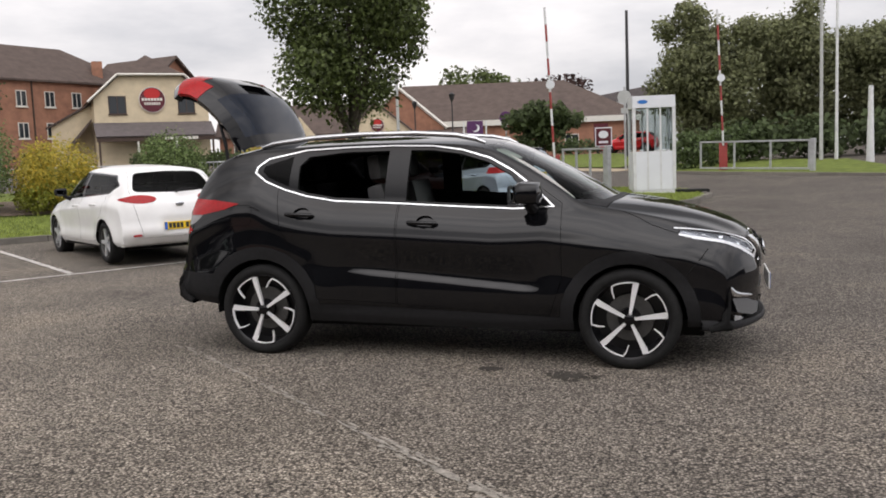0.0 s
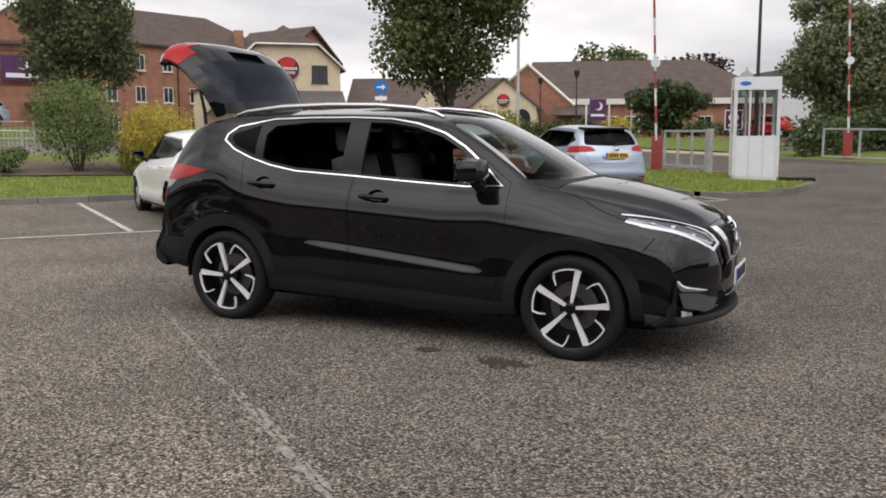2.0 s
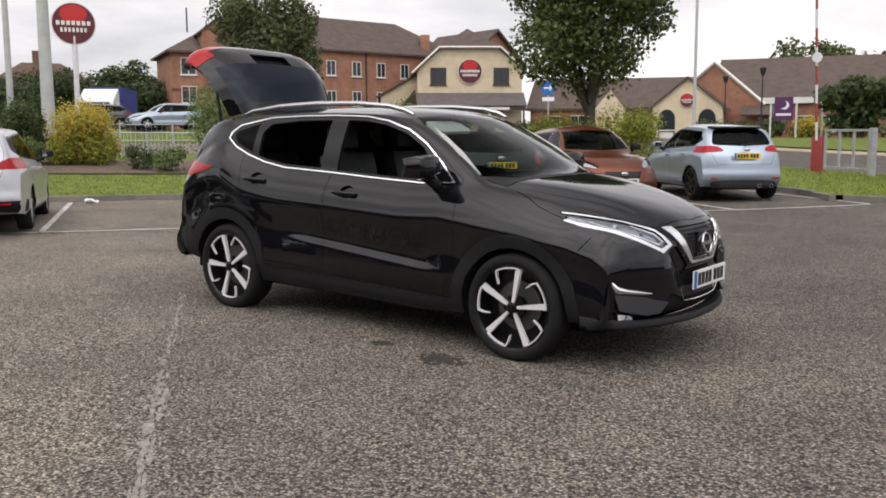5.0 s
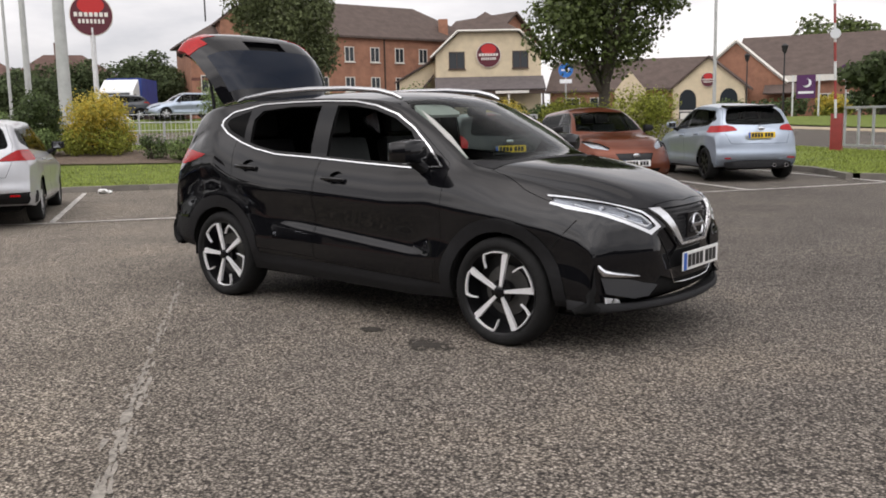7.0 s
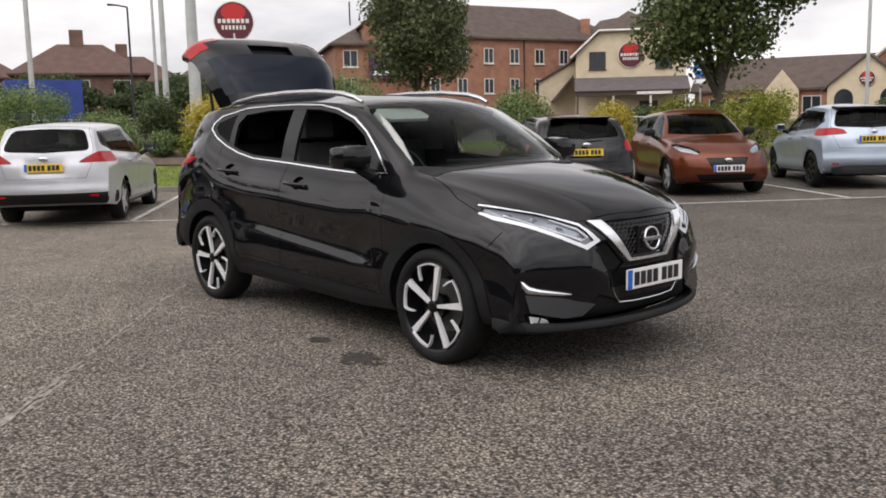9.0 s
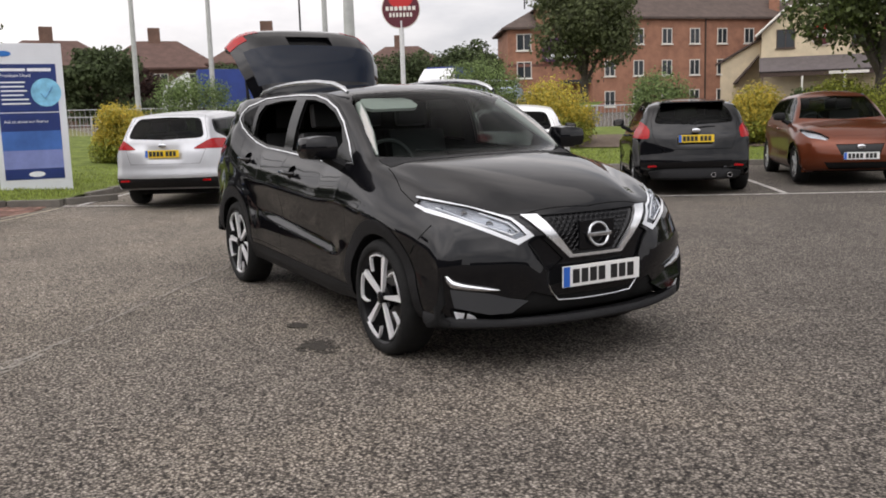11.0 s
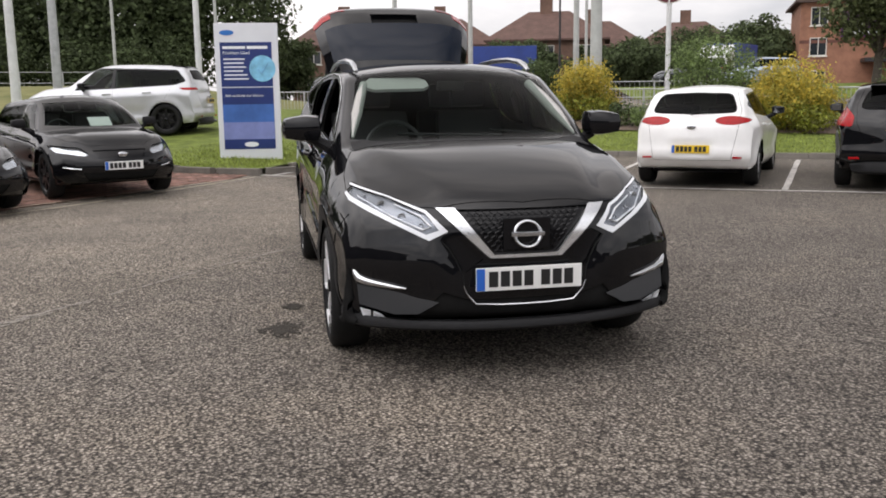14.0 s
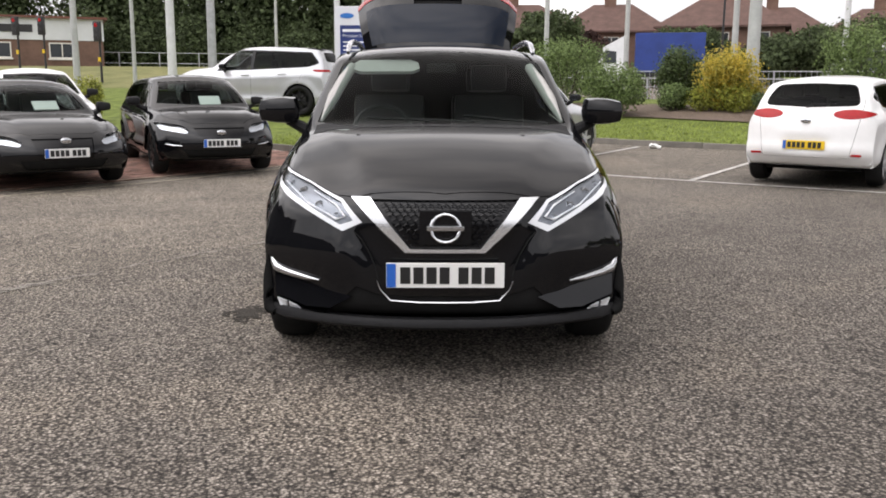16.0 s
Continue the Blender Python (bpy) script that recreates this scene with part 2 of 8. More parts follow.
def lathe(bm, prof, sides=48, axis='y', closed=False):
    """Turn a profile of (radius, offset) round the y axis."""
    rings = []
    for r, o in prof:
        rings.append([bm.verts.new((r * math.cos(k * math.tau / sides), o, r * math.sin(k * math.tau / sides))) for k in range(sides)])
    for i in range(len(prof) - 1):
        A, B = rings[i], rings[i + 1]
        for k in range(sides):
            bm.faces.new((A[k], B[k], B[(k + 1) % sides], A[(k + 1) % sides]))
    return bm


def prism(bm, poly, depth, m=None):
    """A polygon in xz, given depth along y (from 0 to depth)."""
    a = [bm.verts.new((x, 0, z)) for x, z in poly]
    b = [bm.verts.new((x, depth, z)) for x, z in poly]
    bm.faces.new(a)
    bm.faces.new(b[::-1])
    n = len(poly)
    for i in range(n):
        bm.faces.new((a[i], b[i], b[(i + 1) % n], a[(i + 1) % n]))
    if m is not None:
        bmesh.ops.transform(bm, matrix=m, verts=a + b)
    bmesh.ops.recalc_face_normals(bm, faces=bm.faces[:])
    return bm


def interp(table, x):
    if x <= table[0][0]:
        return table[0][1]
    for (a, p), (b, q) in zip(table, table[1:]):
        if x <= b:
            return p + (q - p) * (x - a) / (b - a)
    return table[-1][1]


def inside(poly, a, b):
    hit = False
    n = len(poly)
    for i in range(n):
        (x0, y0), (x1, y1) = poly[i], poly[(i + 1) % n]
        if (y0 > b) != (y1 > b) and a < (x1 - x0) * (b - y0) / (y1 - y0) + x0:
            hit = not hit
    return hit


def circle(cx, cz, r, n=28):
    return [(cx + r * math.cos(k * math.tau / n), cz + r * math.sin(k * math.tau / n)) for k in range(n)]


# ---------- cars ----------
SIDE = [(0, .950), (.07, .985), (.16, .992), (.35, .984), (.55, .990), (.70, 1.0), (.80, .992), (.90, .955), (1.0, .895)]


def resample(rows, step=0.06):
    """Points along the top profile, smoothed a little and evenly spaced."""
    pts = [Vector((a, b)) for a, b in rows]
    out = []
    for i in range(len(pts) - 1):
        p0, p1, p2, p3 = pts[max(0, i - 1)], pts[i], pts[i + 1], pts[min(len(pts) - 1, i + 2)]
        n = max(1, int((p2 - p1).length / step))
        for k in range(n):
            t = k / n
            out.append(0.5 * (2 * p1 + (p2 - p0) * t + (2 * p0 - 5 * p1 + 4 * p2 - p3) * t * t + (3 * p1 - p0 - 3 * p2 + p3) * t ** 3))
    out.append(pts[-1])
    return out


def car_surface(c):
    """The closed outer skin of a car as a grid of quads."""
    bm = bmesh.new()
    rings = []
    side = c.get("side", SIDE)
    across = c.get("across", 8)
    if "side_rows" in c:
        n = c["side_rows"]
        side = [(k / n, interp(side, k / n)) for k in range(n + 1)]
    rows = resample(c["top"], c.get("step", 0.06))
    xm = max(p.x for p in rows)
    xr = min(p.x for p in rows)
    for p in rows:
        x, zt = p.x, p.y
        zb = min(interp(c["bottom"], x), zt - 0.04)
        crown = min(interp(c["crown"], x), (zt - zb) * 0.4)
        zte = zt - crown
        zs = min(interp(c["shoulder"], x), zte - 0.01)
        zs = max(zs, zb + 0.02)
        w = interp(c["width"], x)
        ring = []
        ext = interp(c["side_full"], x) if "side_full" in c else 1.0
        for f, s in side:
            z = zb + (zs - zb) * f
            ring.append((w * (1 - (1 - s) * ext), z))
        ws = ring[-1][0]
        wt = max(0.25, ws - 0.03 - c["tumble"] * (zte - zs))
        for k in range(1, 8):
            f = k / 7
            bowed = 0.02 * math.sin(f * math.pi) * min(1, (zte - zs) / 0.3)
            ring.append((ws + (wt - ws) * f + bowed, zs + (zte - zs) * f))
        for k in range(1, across + 1):
            y = wt * (1 - k / across)
            z = zte + crown * (1 - (y / wt) ** 2.4)
            ring.append((y, z))
        bf, br = interp(c["bow"], x), interp(c["rear_bow"], x)
        line = []
        for y, z in ring:
            q = (y / max(0.3, w)) ** 2.4
            p3 = (x - bf * q + br * q, y, z)
            line.append(c["sculpt"](*p3) if "sculpt" in c else p3)
        full = [(a, -b, d) for a, b, d in line] + [(a, b, d) for a, b, d in line[-2::-1]]
        rings.append([bm.verts.new(v) for v in full])
    for A, B in zip(rings, rings[1:]):
        for k in range(len(A) - 1):
            bm.faces.new((A[k], A[k + 1], B[k + 1], B[k]))
    bm.faces.new(rings[0])
    bm.faces.new(rings[-1][::-1])
    bmesh.ops.recalc_face_normals(bm, faces=bm.faces[:])
    bm.normal_update()
    skin = bm.verts.layers.float_vector.new("skin")
    for v in bm.verts:
        v[skin] = v.normal
    return bm


def islands(bm):
    """The loose pieces of a bmesh, each as a bmesh."""
    skin = bm.verts.layers.float_vector.get("skin")
    left, out = set(bm.faces), []
    while left:
        heap = [left.pop()]
        group = list(heap)
        while heap:
            f = heap.pop()
            for e in f.edges:
                for g in e.link_faces:
                    if g in left:
                        left.discard(g)
                        heap.append(g)
                        group.append(g)
        one = bmesh.new()
        lay = one.verts.layers.float_vector.new("skin") if skin else None
        known = {}
        for f in group:
            for v in f.verts:
                if v not in known:
                    known[v] = one.verts.new(v.co)
                    if lay:
                        known[v][lay] = v[skin]
            one.faces.new([known[v] for v in f.verts])
        one.normal_update()
        if sum(f.calc_area() for f in one.faces) > 2e-4:
            out.append(one)
        else:
            one.free()
    bm.free()
    return out


def cut(bm, layer, tag, poly, view, ok):
    """Cuts an outline into the skin, seen along an axis, and tags the faces inside. view: 'y' (outline in x, z), 'x' (y, z), 'z' (x, y)."""
    ia, ib = {'y': (0, 2), 'x': (1, 2), 'z': (0, 1)}[view]
    a0, a1 = min(p[0] for p in poly), max(p[0] for p in poly)
    b0, b1 = min(p[1] for p in poly), max(p[1] for p in poly)

    def near(f):
        if not ok(f):
            return False
        A = [v.co[ia] for v in f.verts]
        B = [v.co[ib] for v in f.verts]
        return max(A) > a0 and min(A) < a1 and max(B) > b0 and min(B) < b1

    n = len(poly)
    fs = [f for f in bm.faces if near(f)]
    for i in range(n):
        p, q = poly[i], poly[(i + 1) % n]
        co, no = Vector((0, 0, 0)), Vector((0, 0, 0))
        co[ia], co[ib] = p
        no[ia], no[ib] = q[1] - p[1], p[0] - q[0]
        if no.length < 1e-7:
            continue
        geom = fs + list({e for f in fs for e in f.edges}) + list({v for f in fs for v in f.verts})
        cuts = bmesh.ops.bisect_plane(bm, geom=geom, plane_co=co, plane_no=no.normalized(), dist=2e-4)
        fs = [f for f in cuts["geom"] if isinstance(f, bmesh.types.BMFace) and f.is_valid]
        for f in fs:
            f.normal_update()
    for f in fs:
        if near(f):
            m = f.calc_center_median()
            if inside(poly, m[ia], m[ib]):
                f[layer] = tag


def extract(bm, layer, pick, gap=0.0, offset=0.0):
    """A new bmesh with the tagged faces; gap trims its rim; offset moves it along its normals."""
    out = bmesh.new()
    known = {}
    skin = bm.verts.layers.float_vector.get("skin")
    lay = out.verts.layers.float_vector.new("skin") if skin else None
    for f in bm.faces:
        if pick(f):
            vs = []
            for v in f.verts:
                if v not in known:
                    known[v] = out.verts.new(v.co + (v[skin] if skin else v.normal) * offset)
                    if lay:
                        known[v][lay] = v[skin]
                vs.append(known[v])
            try:
                out.faces.new(vs)
            except ValueError:
                pass
    bmesh.ops.remove_doubles(out, verts=out.verts[:], dist=3e-4)
    out.normal_update()
    if gap and out.faces:
        shift = {}
        for e in out.edges:
            if len(e.link_faces) == 1:
                f = e.link_faces[0]
                d = (e.verts[1].co - e.verts[0].co).normalized().cross(f.normal)
                mid = (e.verts[0].co + e.verts[1].co) / 2
                if d.dot(f.calc_center_median() - mid) < 0:
                    d = -d
                for v in e.verts:
                    shift[v] = shift.get(v, Vector()) + d
        for v, d in shift.items():
            if d.length > 0.2:
                v.co += d.normalized() * gap
    return out


def thicken(bm, t):
    """Gives a sheet of faces a rim and a back."""
    bm.normal_update()
    faces = bm.faces[:]
    rim = [e for e in bm.edges if len(e.link_faces) == 1]
    rim = [(l.vert, l.link_loop_next.vert) for e in rim for l in e.link_loops]
    back = {v: bm.verts.new(v.co - v.normal * t) for v in bm.verts[:] if v.link_faces}
    for f in faces:
        bm.faces.new([back[v] for v in reversed(f.verts)])
    for a, b in rim:
        try:
            bm.faces.new((b, a, back[a], back[b]))
        except ValueError:
            pass
    return bm


def make_wheel(parent, x, y, z, r, rim, spokes, style, flip, spin=0.3):
    """A wheel whose face looks to -y: tyre, rim, spokes, disc and cap."""
    w = new("wheel")
    w.parent = parent
    w.matrix_basis = pose(x, y, z, 0, 0, 180 if flip else 0)
    bm = bmesh.new()
    d = 0.215
    lathe(bm, [(rim, 0.015), (rim + 0.012, 0.0), (r - 0.045, -0.006), (r - 0.018, 0.004), (r - 0.003, 0.03), (r, 0.06),
               (r, d - 0.05), (r - 0.015, d - 0.015), (rim, d)], 56)
    part("tyre", bm, M["rubber"], w, smooth_angle=50)
    bm = bmesh.new()
    lathe(bm, [(rim + 0.004, 0.004), (rim - 0.008, 0.014), (rim - 0.014, 0.05), (rim - 0.03, 0.14), (0.05, 0.15), (0.0, 0.15)], 48)
    part("rim_barrel", bm, M["rim_black"] if style != "silver" else M["steel"], w, smooth_angle=40)
    bm = bmesh.new()
    lathe(bm, [(0.06, 0.105), (rim * 0.60, 0.105), (rim * 0.60, 0.125)], 40)
    part("brake_disc", bm, M["steel"], w, smooth_angle=40)
    face = M["alloy"] if style != "silver" else M["rim_silver"]
    if style == "black":
        face = M["rim_black"]
    for k in range(spokes):
        bm = bmesh.new()
        a = math.tau * k / spokes - spin
        if style == "pinwheel":
            # a flat blade that widens outwards, with a slanted tip
            prism(bm, [(0.03, -0.008), (rim - 0.055, -0.017), (rim - 0.016, -0.021), (rim - 0.010, 0.012), (rim - 0.035, 0.020), (0.03, 0.009)], 0.022, pose(0, 0.014, 0, 0, math.degrees(a), 0))
            # a slim arm from its tip along the rim, turned in at the end
            line = [(rim - .018, .03 + t * .075) for t in range(9)] + [(rim - .050, .70), (rim - .092, .765)]
            back_line = [(rim - .092, .800), (rim - .045, .735), (rim - .011, .655)] + [(rim - .010, .03 + t * .075) for t in range(8, -1, -1)]
            prism(bm, [(math.cos(a - g) * q, -math.sin(a - g) * q) for q, g in line + back_line], 0.02, pose(0, 0.003, 0))
        else:
            prism(bm, [(0.04, -0.03), (rim - 0.005, -0.022), (rim - 0.005, 0.022), (0.04, 0.03)], 0.03, pose(0, 0.012, 0, 0, math.degrees(a), 0))
        part("spoke", bm, face, w)
    bm = bmesh.new()
    lathe(bm, [(0.0, 0.002), (0.03, 0.003), (0.036, 0.008), (0.036, 0.03), (0.075, 0.035), (0.078, 0.06)], 24)
    part("hub_cap", bm, M["gloss_black"] if style != "silver" else M["rim_silver"], w, smooth_angle=40)
    return w


def plate(parent, m, front, w=0.52, h=0.111):
    """A number plate with a band and plain bars for its characters."""
    bm = box_bm(-w / 2, w / 2, -0.006, 0.004, -h / 2, h / 2, 0.003)
    bmesh.ops.transform(bm, matrix=m, verts=bm.verts[:])
    p = part("number_plate", bm, M["plate_white" if front else "plate_yellow"], parent, "white number plate" if front else "yellow number plate")
    bm = box_bm(-w / 2 + 0.002, -w / 2 + 0.042, -0.009, -0.0065, -h / 2 + 0.003, h / 2 - 0.003)
    bmesh.ops.transform(bm, matrix=m, verts=bm.verts[:])
    part("band", bm, M["plate_blue"], p)
    x = -w / 2 + 0.062
    for k in range(7):
        bm = box_bm(x, x + 0.044, -0.009, -0.0065, -0.037, 0.037)
        bmesh.ops.transform(bm, matrix=m, verts=bm.verts[:])
        part("character_bar", bm, M["ink"], p)
        x += 0.0575 if k != 3 else 0.083
    return p


def side_faces(f):
    return abs(f.normal.y) > 0.3


def facing(axis, least, x0=-9, x1=9, z0=-9, z1=9):
    def ok(f):
        m = f.calc_center_median()
        return f.normal[axis] * (1 if least > 0 else -1) > abs(least) and x0 < m.x < x1 and z0 < m.z < z1
    return ok


def mirrored(poly):
    return [(-a, b) for a, b in poly]


def seat_part(parent, x, y, z, mat, back=0.62, w=0.25):
    """A car seat: cushion, backrest and headrest."""
    part("seat_cushion", box_bm(x - 0.26, x + 0.26, y - w, y + w, z - 0.10, z + 0.10, 0.06), mat, parent, smooth_angle=40)
    bm = box_bm(-0.07, 0.07, -w, w, 0.0, back, 0.06)
    bmesh.ops.transform(bm, matrix=pose(x - 0.26, y, z + 0.05, 0, -14, 0), verts=bm.verts[:])
    part("seat_back", bm, mat, parent, smooth_angle=40)
    bm = box_bm(-0.05, 0.05, -0.13, 0.13, 0.0, 0.19, 0.045)
    bmesh.ops.transform(bm, matrix=pose(x - 0.27 - 0.26 * (back + 0.02), y, z + 0.06 + back, 0, -8, 0), verts=bm.verts[:])
    part("headrest", bm, mat, parent, smooth_angle=40)


def mirror_part(parent, x, y, z, paint_mat, s, size=1.0):
    """A door mirror on its stalk; s is -1 on the right side, 1 on the left."""
    bm = bmesh.new()
    bmesh.ops.create_cube(bm, size=1.0)
    bmesh.ops.subdivide_edges(bm, edges=bm.edges[:], cuts=5, use_grid_fill=True)
    for v in bm.verts:
        p = v.co * 2
        k = p.length / max(abs(p.x), abs(p.y), abs(p.z), 1e-6)
        p = p / k ** 0.45
        if p.x < 0:
            p.x *= 0.55
        v.co = Vector((x + p.x * 0.11 * size, y + s * 0.10 + p.y * 0.122 * size, z + p.z * 0.078 * size * (1 - 0.12 * s * p.y)))
    o = part("door_mirror", bm, paint_mat, parent, smooth_angle=60)
    g0, g1 = sorted((y + s * (0.10 - 0.085 * size), y + s * (0.10 + 0.09 * size)))
    bm = box_bm(x - 0.06 * size - .004, x - 0.06 * size + .004, g0, g1, z - 0.055 * size, z + 0.055 * size, 0.003)
    part("mirror_glass", bm, M["mirror"], o)
    bm = bmesh.new()
    tube(bm, [(x + 0.02, y - s * 0.07, z - 0.12), (x + 0.01, y - s * 0.03, z - 0.10), (x, y + s * 0.05, z - 0.06)], [0.04, 0.035, 0.03], 8)
    part("mirror_foot", bm, M["black_trim"], o, smooth_angle=40)
    return o


T_DOOR_F, T_DOOR_R, T_GLASS, T_QUARTER, T_SCREEN, T_REAR, T_HEAD, T_HEADIN, T_TAIL, T_GRILLE, T_CHROME, T_HOLE, T_CLAD, T_INTAKE, T_HOOD, T_PILLAR, T_FRAME, T_BLACK, T_GATE, T_CAP, T_TAILW, T_CUP = range(1, 23)


def build_car(name, m, label, category, c, group="parked cars"):
    """A car from its outlines, split into panels, glass, lamps, wheels and trim. Nose towards +x, its right side at -y."""
    car = thing(name, m, label, category, group)
    bm = car_surface(c)
    L = bm.faces.layers.int.new("tag")
    body_mat = M[c["paint"]]
    for x, r, rc in c["arches"]:
        cz = c["wheel_z"]
        if rc > r:
            cut(bm, L, T_CLAD, circle(x, cz, rc), 'y', lambda f: abs(f.normal.y) > 0.2)
    for tag, poly in c.get("side_cuts", []):
        cut(bm, L, tag, poly, 'y', side_faces)
    for tag, poly, ok in c.get("top_cuts", []):
        cut(bm, L, tag, poly, 'z', ok)
    for tag, poly, ok in c.get("front_cuts", []):
        for p in (poly, mirrored(poly)) if max(a for a, b in poly) <= 0 else (poly,):
            cut(bm, L, tag, p, 'x', ok)
    for x, r, rc in c["arches"]:
        cut(bm, L, T_HOLE, circle(x, c["wheel_z"], r), 'y', lambda f: abs(f.normal.y) > 0.2 and True)
    bm.normal_update()

    def get(tag, test=None, gap=0.0, offset=0.0):
        return extract(bm, L, lambda f: f[L] == tag and (test is None or test(f.calc_center_median())), gap, offset)

    shell = (0,)
    part("body", extract(bm, L, lambda f: f[L] in shell, 0.0), body_mat, car, smooth_angle=35)
    low = .62 if c.get("light_shell") else -9
    part("inner_shell", extract(bm, L, lambda f: f[L] not in (T_GLASS, T_QUARTER, T_SCREEN, T_REAR, T_HOLE, T_HEAD, T_HEADIN, T_GRILLE) and f.calc_center_median().z > low, 0, -0.025), M["liner"], car, smooth_angle=35)
    for s, side in ((-1, "right"), (1, "left")):
        on = (lambda q, s=s: q.y * s > 0)
        for tag, nm in ((T_DOOR_F, "front_door"), (T_DOOR_R, "rear_door")):
            pieces = sorted(islands(get(tag, on, 0.003)), key=lambda g: -sum(f.calc_area() for f in g.faces))
            if pieces:
                d = part(nm, pieces[0], body_mat, car)
                for b in pieces[1:]:
                    part("window_frame", b, body_mat, d)
                hx, hz = c["handles"][0 if tag == T_DOOR_F else 1]
                hy = c["handle_y"]
                h = bmesh.new()
                tube(h, [(hx - 0.10, s * (hy - 0.012), hz), (hx - 0.07, s * (hy + 0.022), hz + 0.004), (hx + 0.07, s * (hy + 0.022), hz - 0.002), (hx + 0.10, s * (hy - 0.012), hz - 0.006)], 0.015, 8)
                part("door_handle", h, M[c.get("handle_mat", c["paint"])], d, smooth_angle=50)
                if "cups" in c:
                    part("handle_cup", get(T_CUP, lambda q, s=s, hx=hx: q.y * s > 0 and abs(q.x - hx) < .2, 0.0, -0.020), body_mat, d)
        for tag, nm, mt in ((T_GLASS, "side_window", c.get("front_glass", "tint")), (T_QUARTER, "rear_side_window", c.get("rear_glass", "tint")), (T_PILLAR, "window_pillar_trim", "gloss_black"),
                            (T_CLAD, "wheel_arch_trim", c.get("clad_mat", c["paint"])), (T_BLACK, "lower_trim", "black_trim"), (T_FRAME, "window_trim", c.get("frame_mat", "gloss_black")),
                            (T_HEAD, "headlamp", c.get("head_mat", "lens")), (T_TAIL, "tail_lamp", "red_lens"), (T_TAILW, "reversing_lamp", "lamp_clear"), (T_CAP, "fuel_flap", c["paint"])):
            lift = {T_CLAD: 0.004, T_FRAME: 0.004, T_BLACK: 0.002, T_TAIL: 0.003}.get(tag, 0.0)
            found = islands(get(tag, on, 0.003 if tag == T_CAP else 0.0, lift))
            if tag == T_HEAD and found:
                found = [max(found, key=lambda g: sum(f.calc_area() for f in g.faces))]
            if tag in (T_GLASS, T_QUARTER) and s == c.get("open_side"):
                # the door windows of this side are wound down
                found = [b for b in found if max(v.co.x for v in b.verts) < -1.08]
            for b in found:
                o = part(nm, b, M[mt], car)
                if tag == T_HEAD and mt == "lens":
                    part("reflector", get(T_HEAD, on, 0.0, -0.035), M["reflector"], o)
    for tag, nm, mt in ((T_SCREEN, "windscreen", "screen" if c.get("clear_screen") else "tint"), (T_REAR, "rear_window", "tint"), (T_GRILLE, "grille", "gloss_black"), (T_INTAKE, "lower_intake", "liner"), (T_HOOD, "bonnet", c["paint"]), (T_GATE, "tailgate", c["paint"])):
        b = get(tag, None, 0.005 if tag in (T_HOOD, T_GATE) else 0.0, -0.012 if tag in (T_GRILLE, T_INTAKE) else 0.0)
        if b.faces:
            part(nm, b, M[mt], car, smooth_angle=35)
        else:
            b.free()
    if c.get("extra_cuts"):
        c["extra_cuts"](car, bm, L, get)
    bm.free()
    # wheels and their wells, floor
    for x, r, rc in c["arches"]:
        for s in (-1, 1):
            yy = s * c["track"]
            make_wheel(car, x, yy, c["wheel_z"], c["tyre"], c["rim"], c["spokes"], c["wheel_style"], s > 0, .14 if x > 0 else .593)
            b = bmesh.new()
            lathe(b, [(r + 0.005, s * (abs(yy) - c.get("well", .12))), (r + 0.005, s * (abs(yy) - 0.36)), (0.02, s * (abs(yy) - 0.36))], 32)
            bmesh.ops.transform(b, matrix=Matrix.Translation((x, 0, c["wheel_z"])), verts=b.verts[:])
            bmesh.ops.bisect_plane(b, geom=b.verts[:] + b.edges[:] + b.faces[:], plane_co=(0, 0, 0.30), plane_no=(0, 0, -1), clear_outer=True)
            part("wheel_well", b, M["liner"], car)
    x0, x1 = c["floor"]
    part("underbody", box_bm(x0, x1, -0.62, 0.62, 0.19, 0.30, 0.02), M["liner"], car)
    # cabin
    sx, sz = c["seats"]
    for y in (-0.36, 0.36):
        seat_part(car, sx, y, sz, M["seat"])
        seat_part(car, sx - 0.85, y, sz + 0.02, M["seat"], 0.58)
    dash = box_bm(c["dash"] - 0.22, c["dash"] + 0.25, -0.66, 0.66, c["dash_z"] - 0.30, c["dash_z"], 0.06)
    part("dashboard", dash, M["liner"], car, smooth_angle=40)
    b = bmesh.new()
    tube(b, [(0.03 * math.sin(k * math.tau / 24) * 1.2, 0.185 * math.cos(k * math.tau / 24), 0.185 * math.sin(k * math.tau / 24)) for k in range(24)], 0.014, 6, closed=True)
    tube(b, [(0, -0.17, 0), (0.02, 0, -0.02), (0, 0.17, 0)], 0.02, 6)
    bmesh.ops.transform(b, matrix=pose(c["dash"] - 0.30, -0.36, c["dash_z"] - 0.03, 0, -24, 0), verts=b.verts[:])
    part("steering_wheel", b, M["seat"], car, smooth_angle=40)
    mx, my, mz = c["mirror"]
    for s in (-1, 1):
        mirror_part(car, mx, s * my, mz, M[c.get("mirror_mat", c["paint"])], s, c.get("mirror_size", 1.0))
    # number plates
    fx, fz = c["front_plate"]
    plate(car, pose(fx, 0, fz, 0, 0, 90) @ pose(0, 0, 0, -c.get("plate_tilt", 0)), True)
    rx, rz = c["rear_plate"]
    plate(car, pose(rx, 0, rz, 0, 0, -90) @ pose(0, 0, 0, -c.get("rear_tilt", 4)), False)
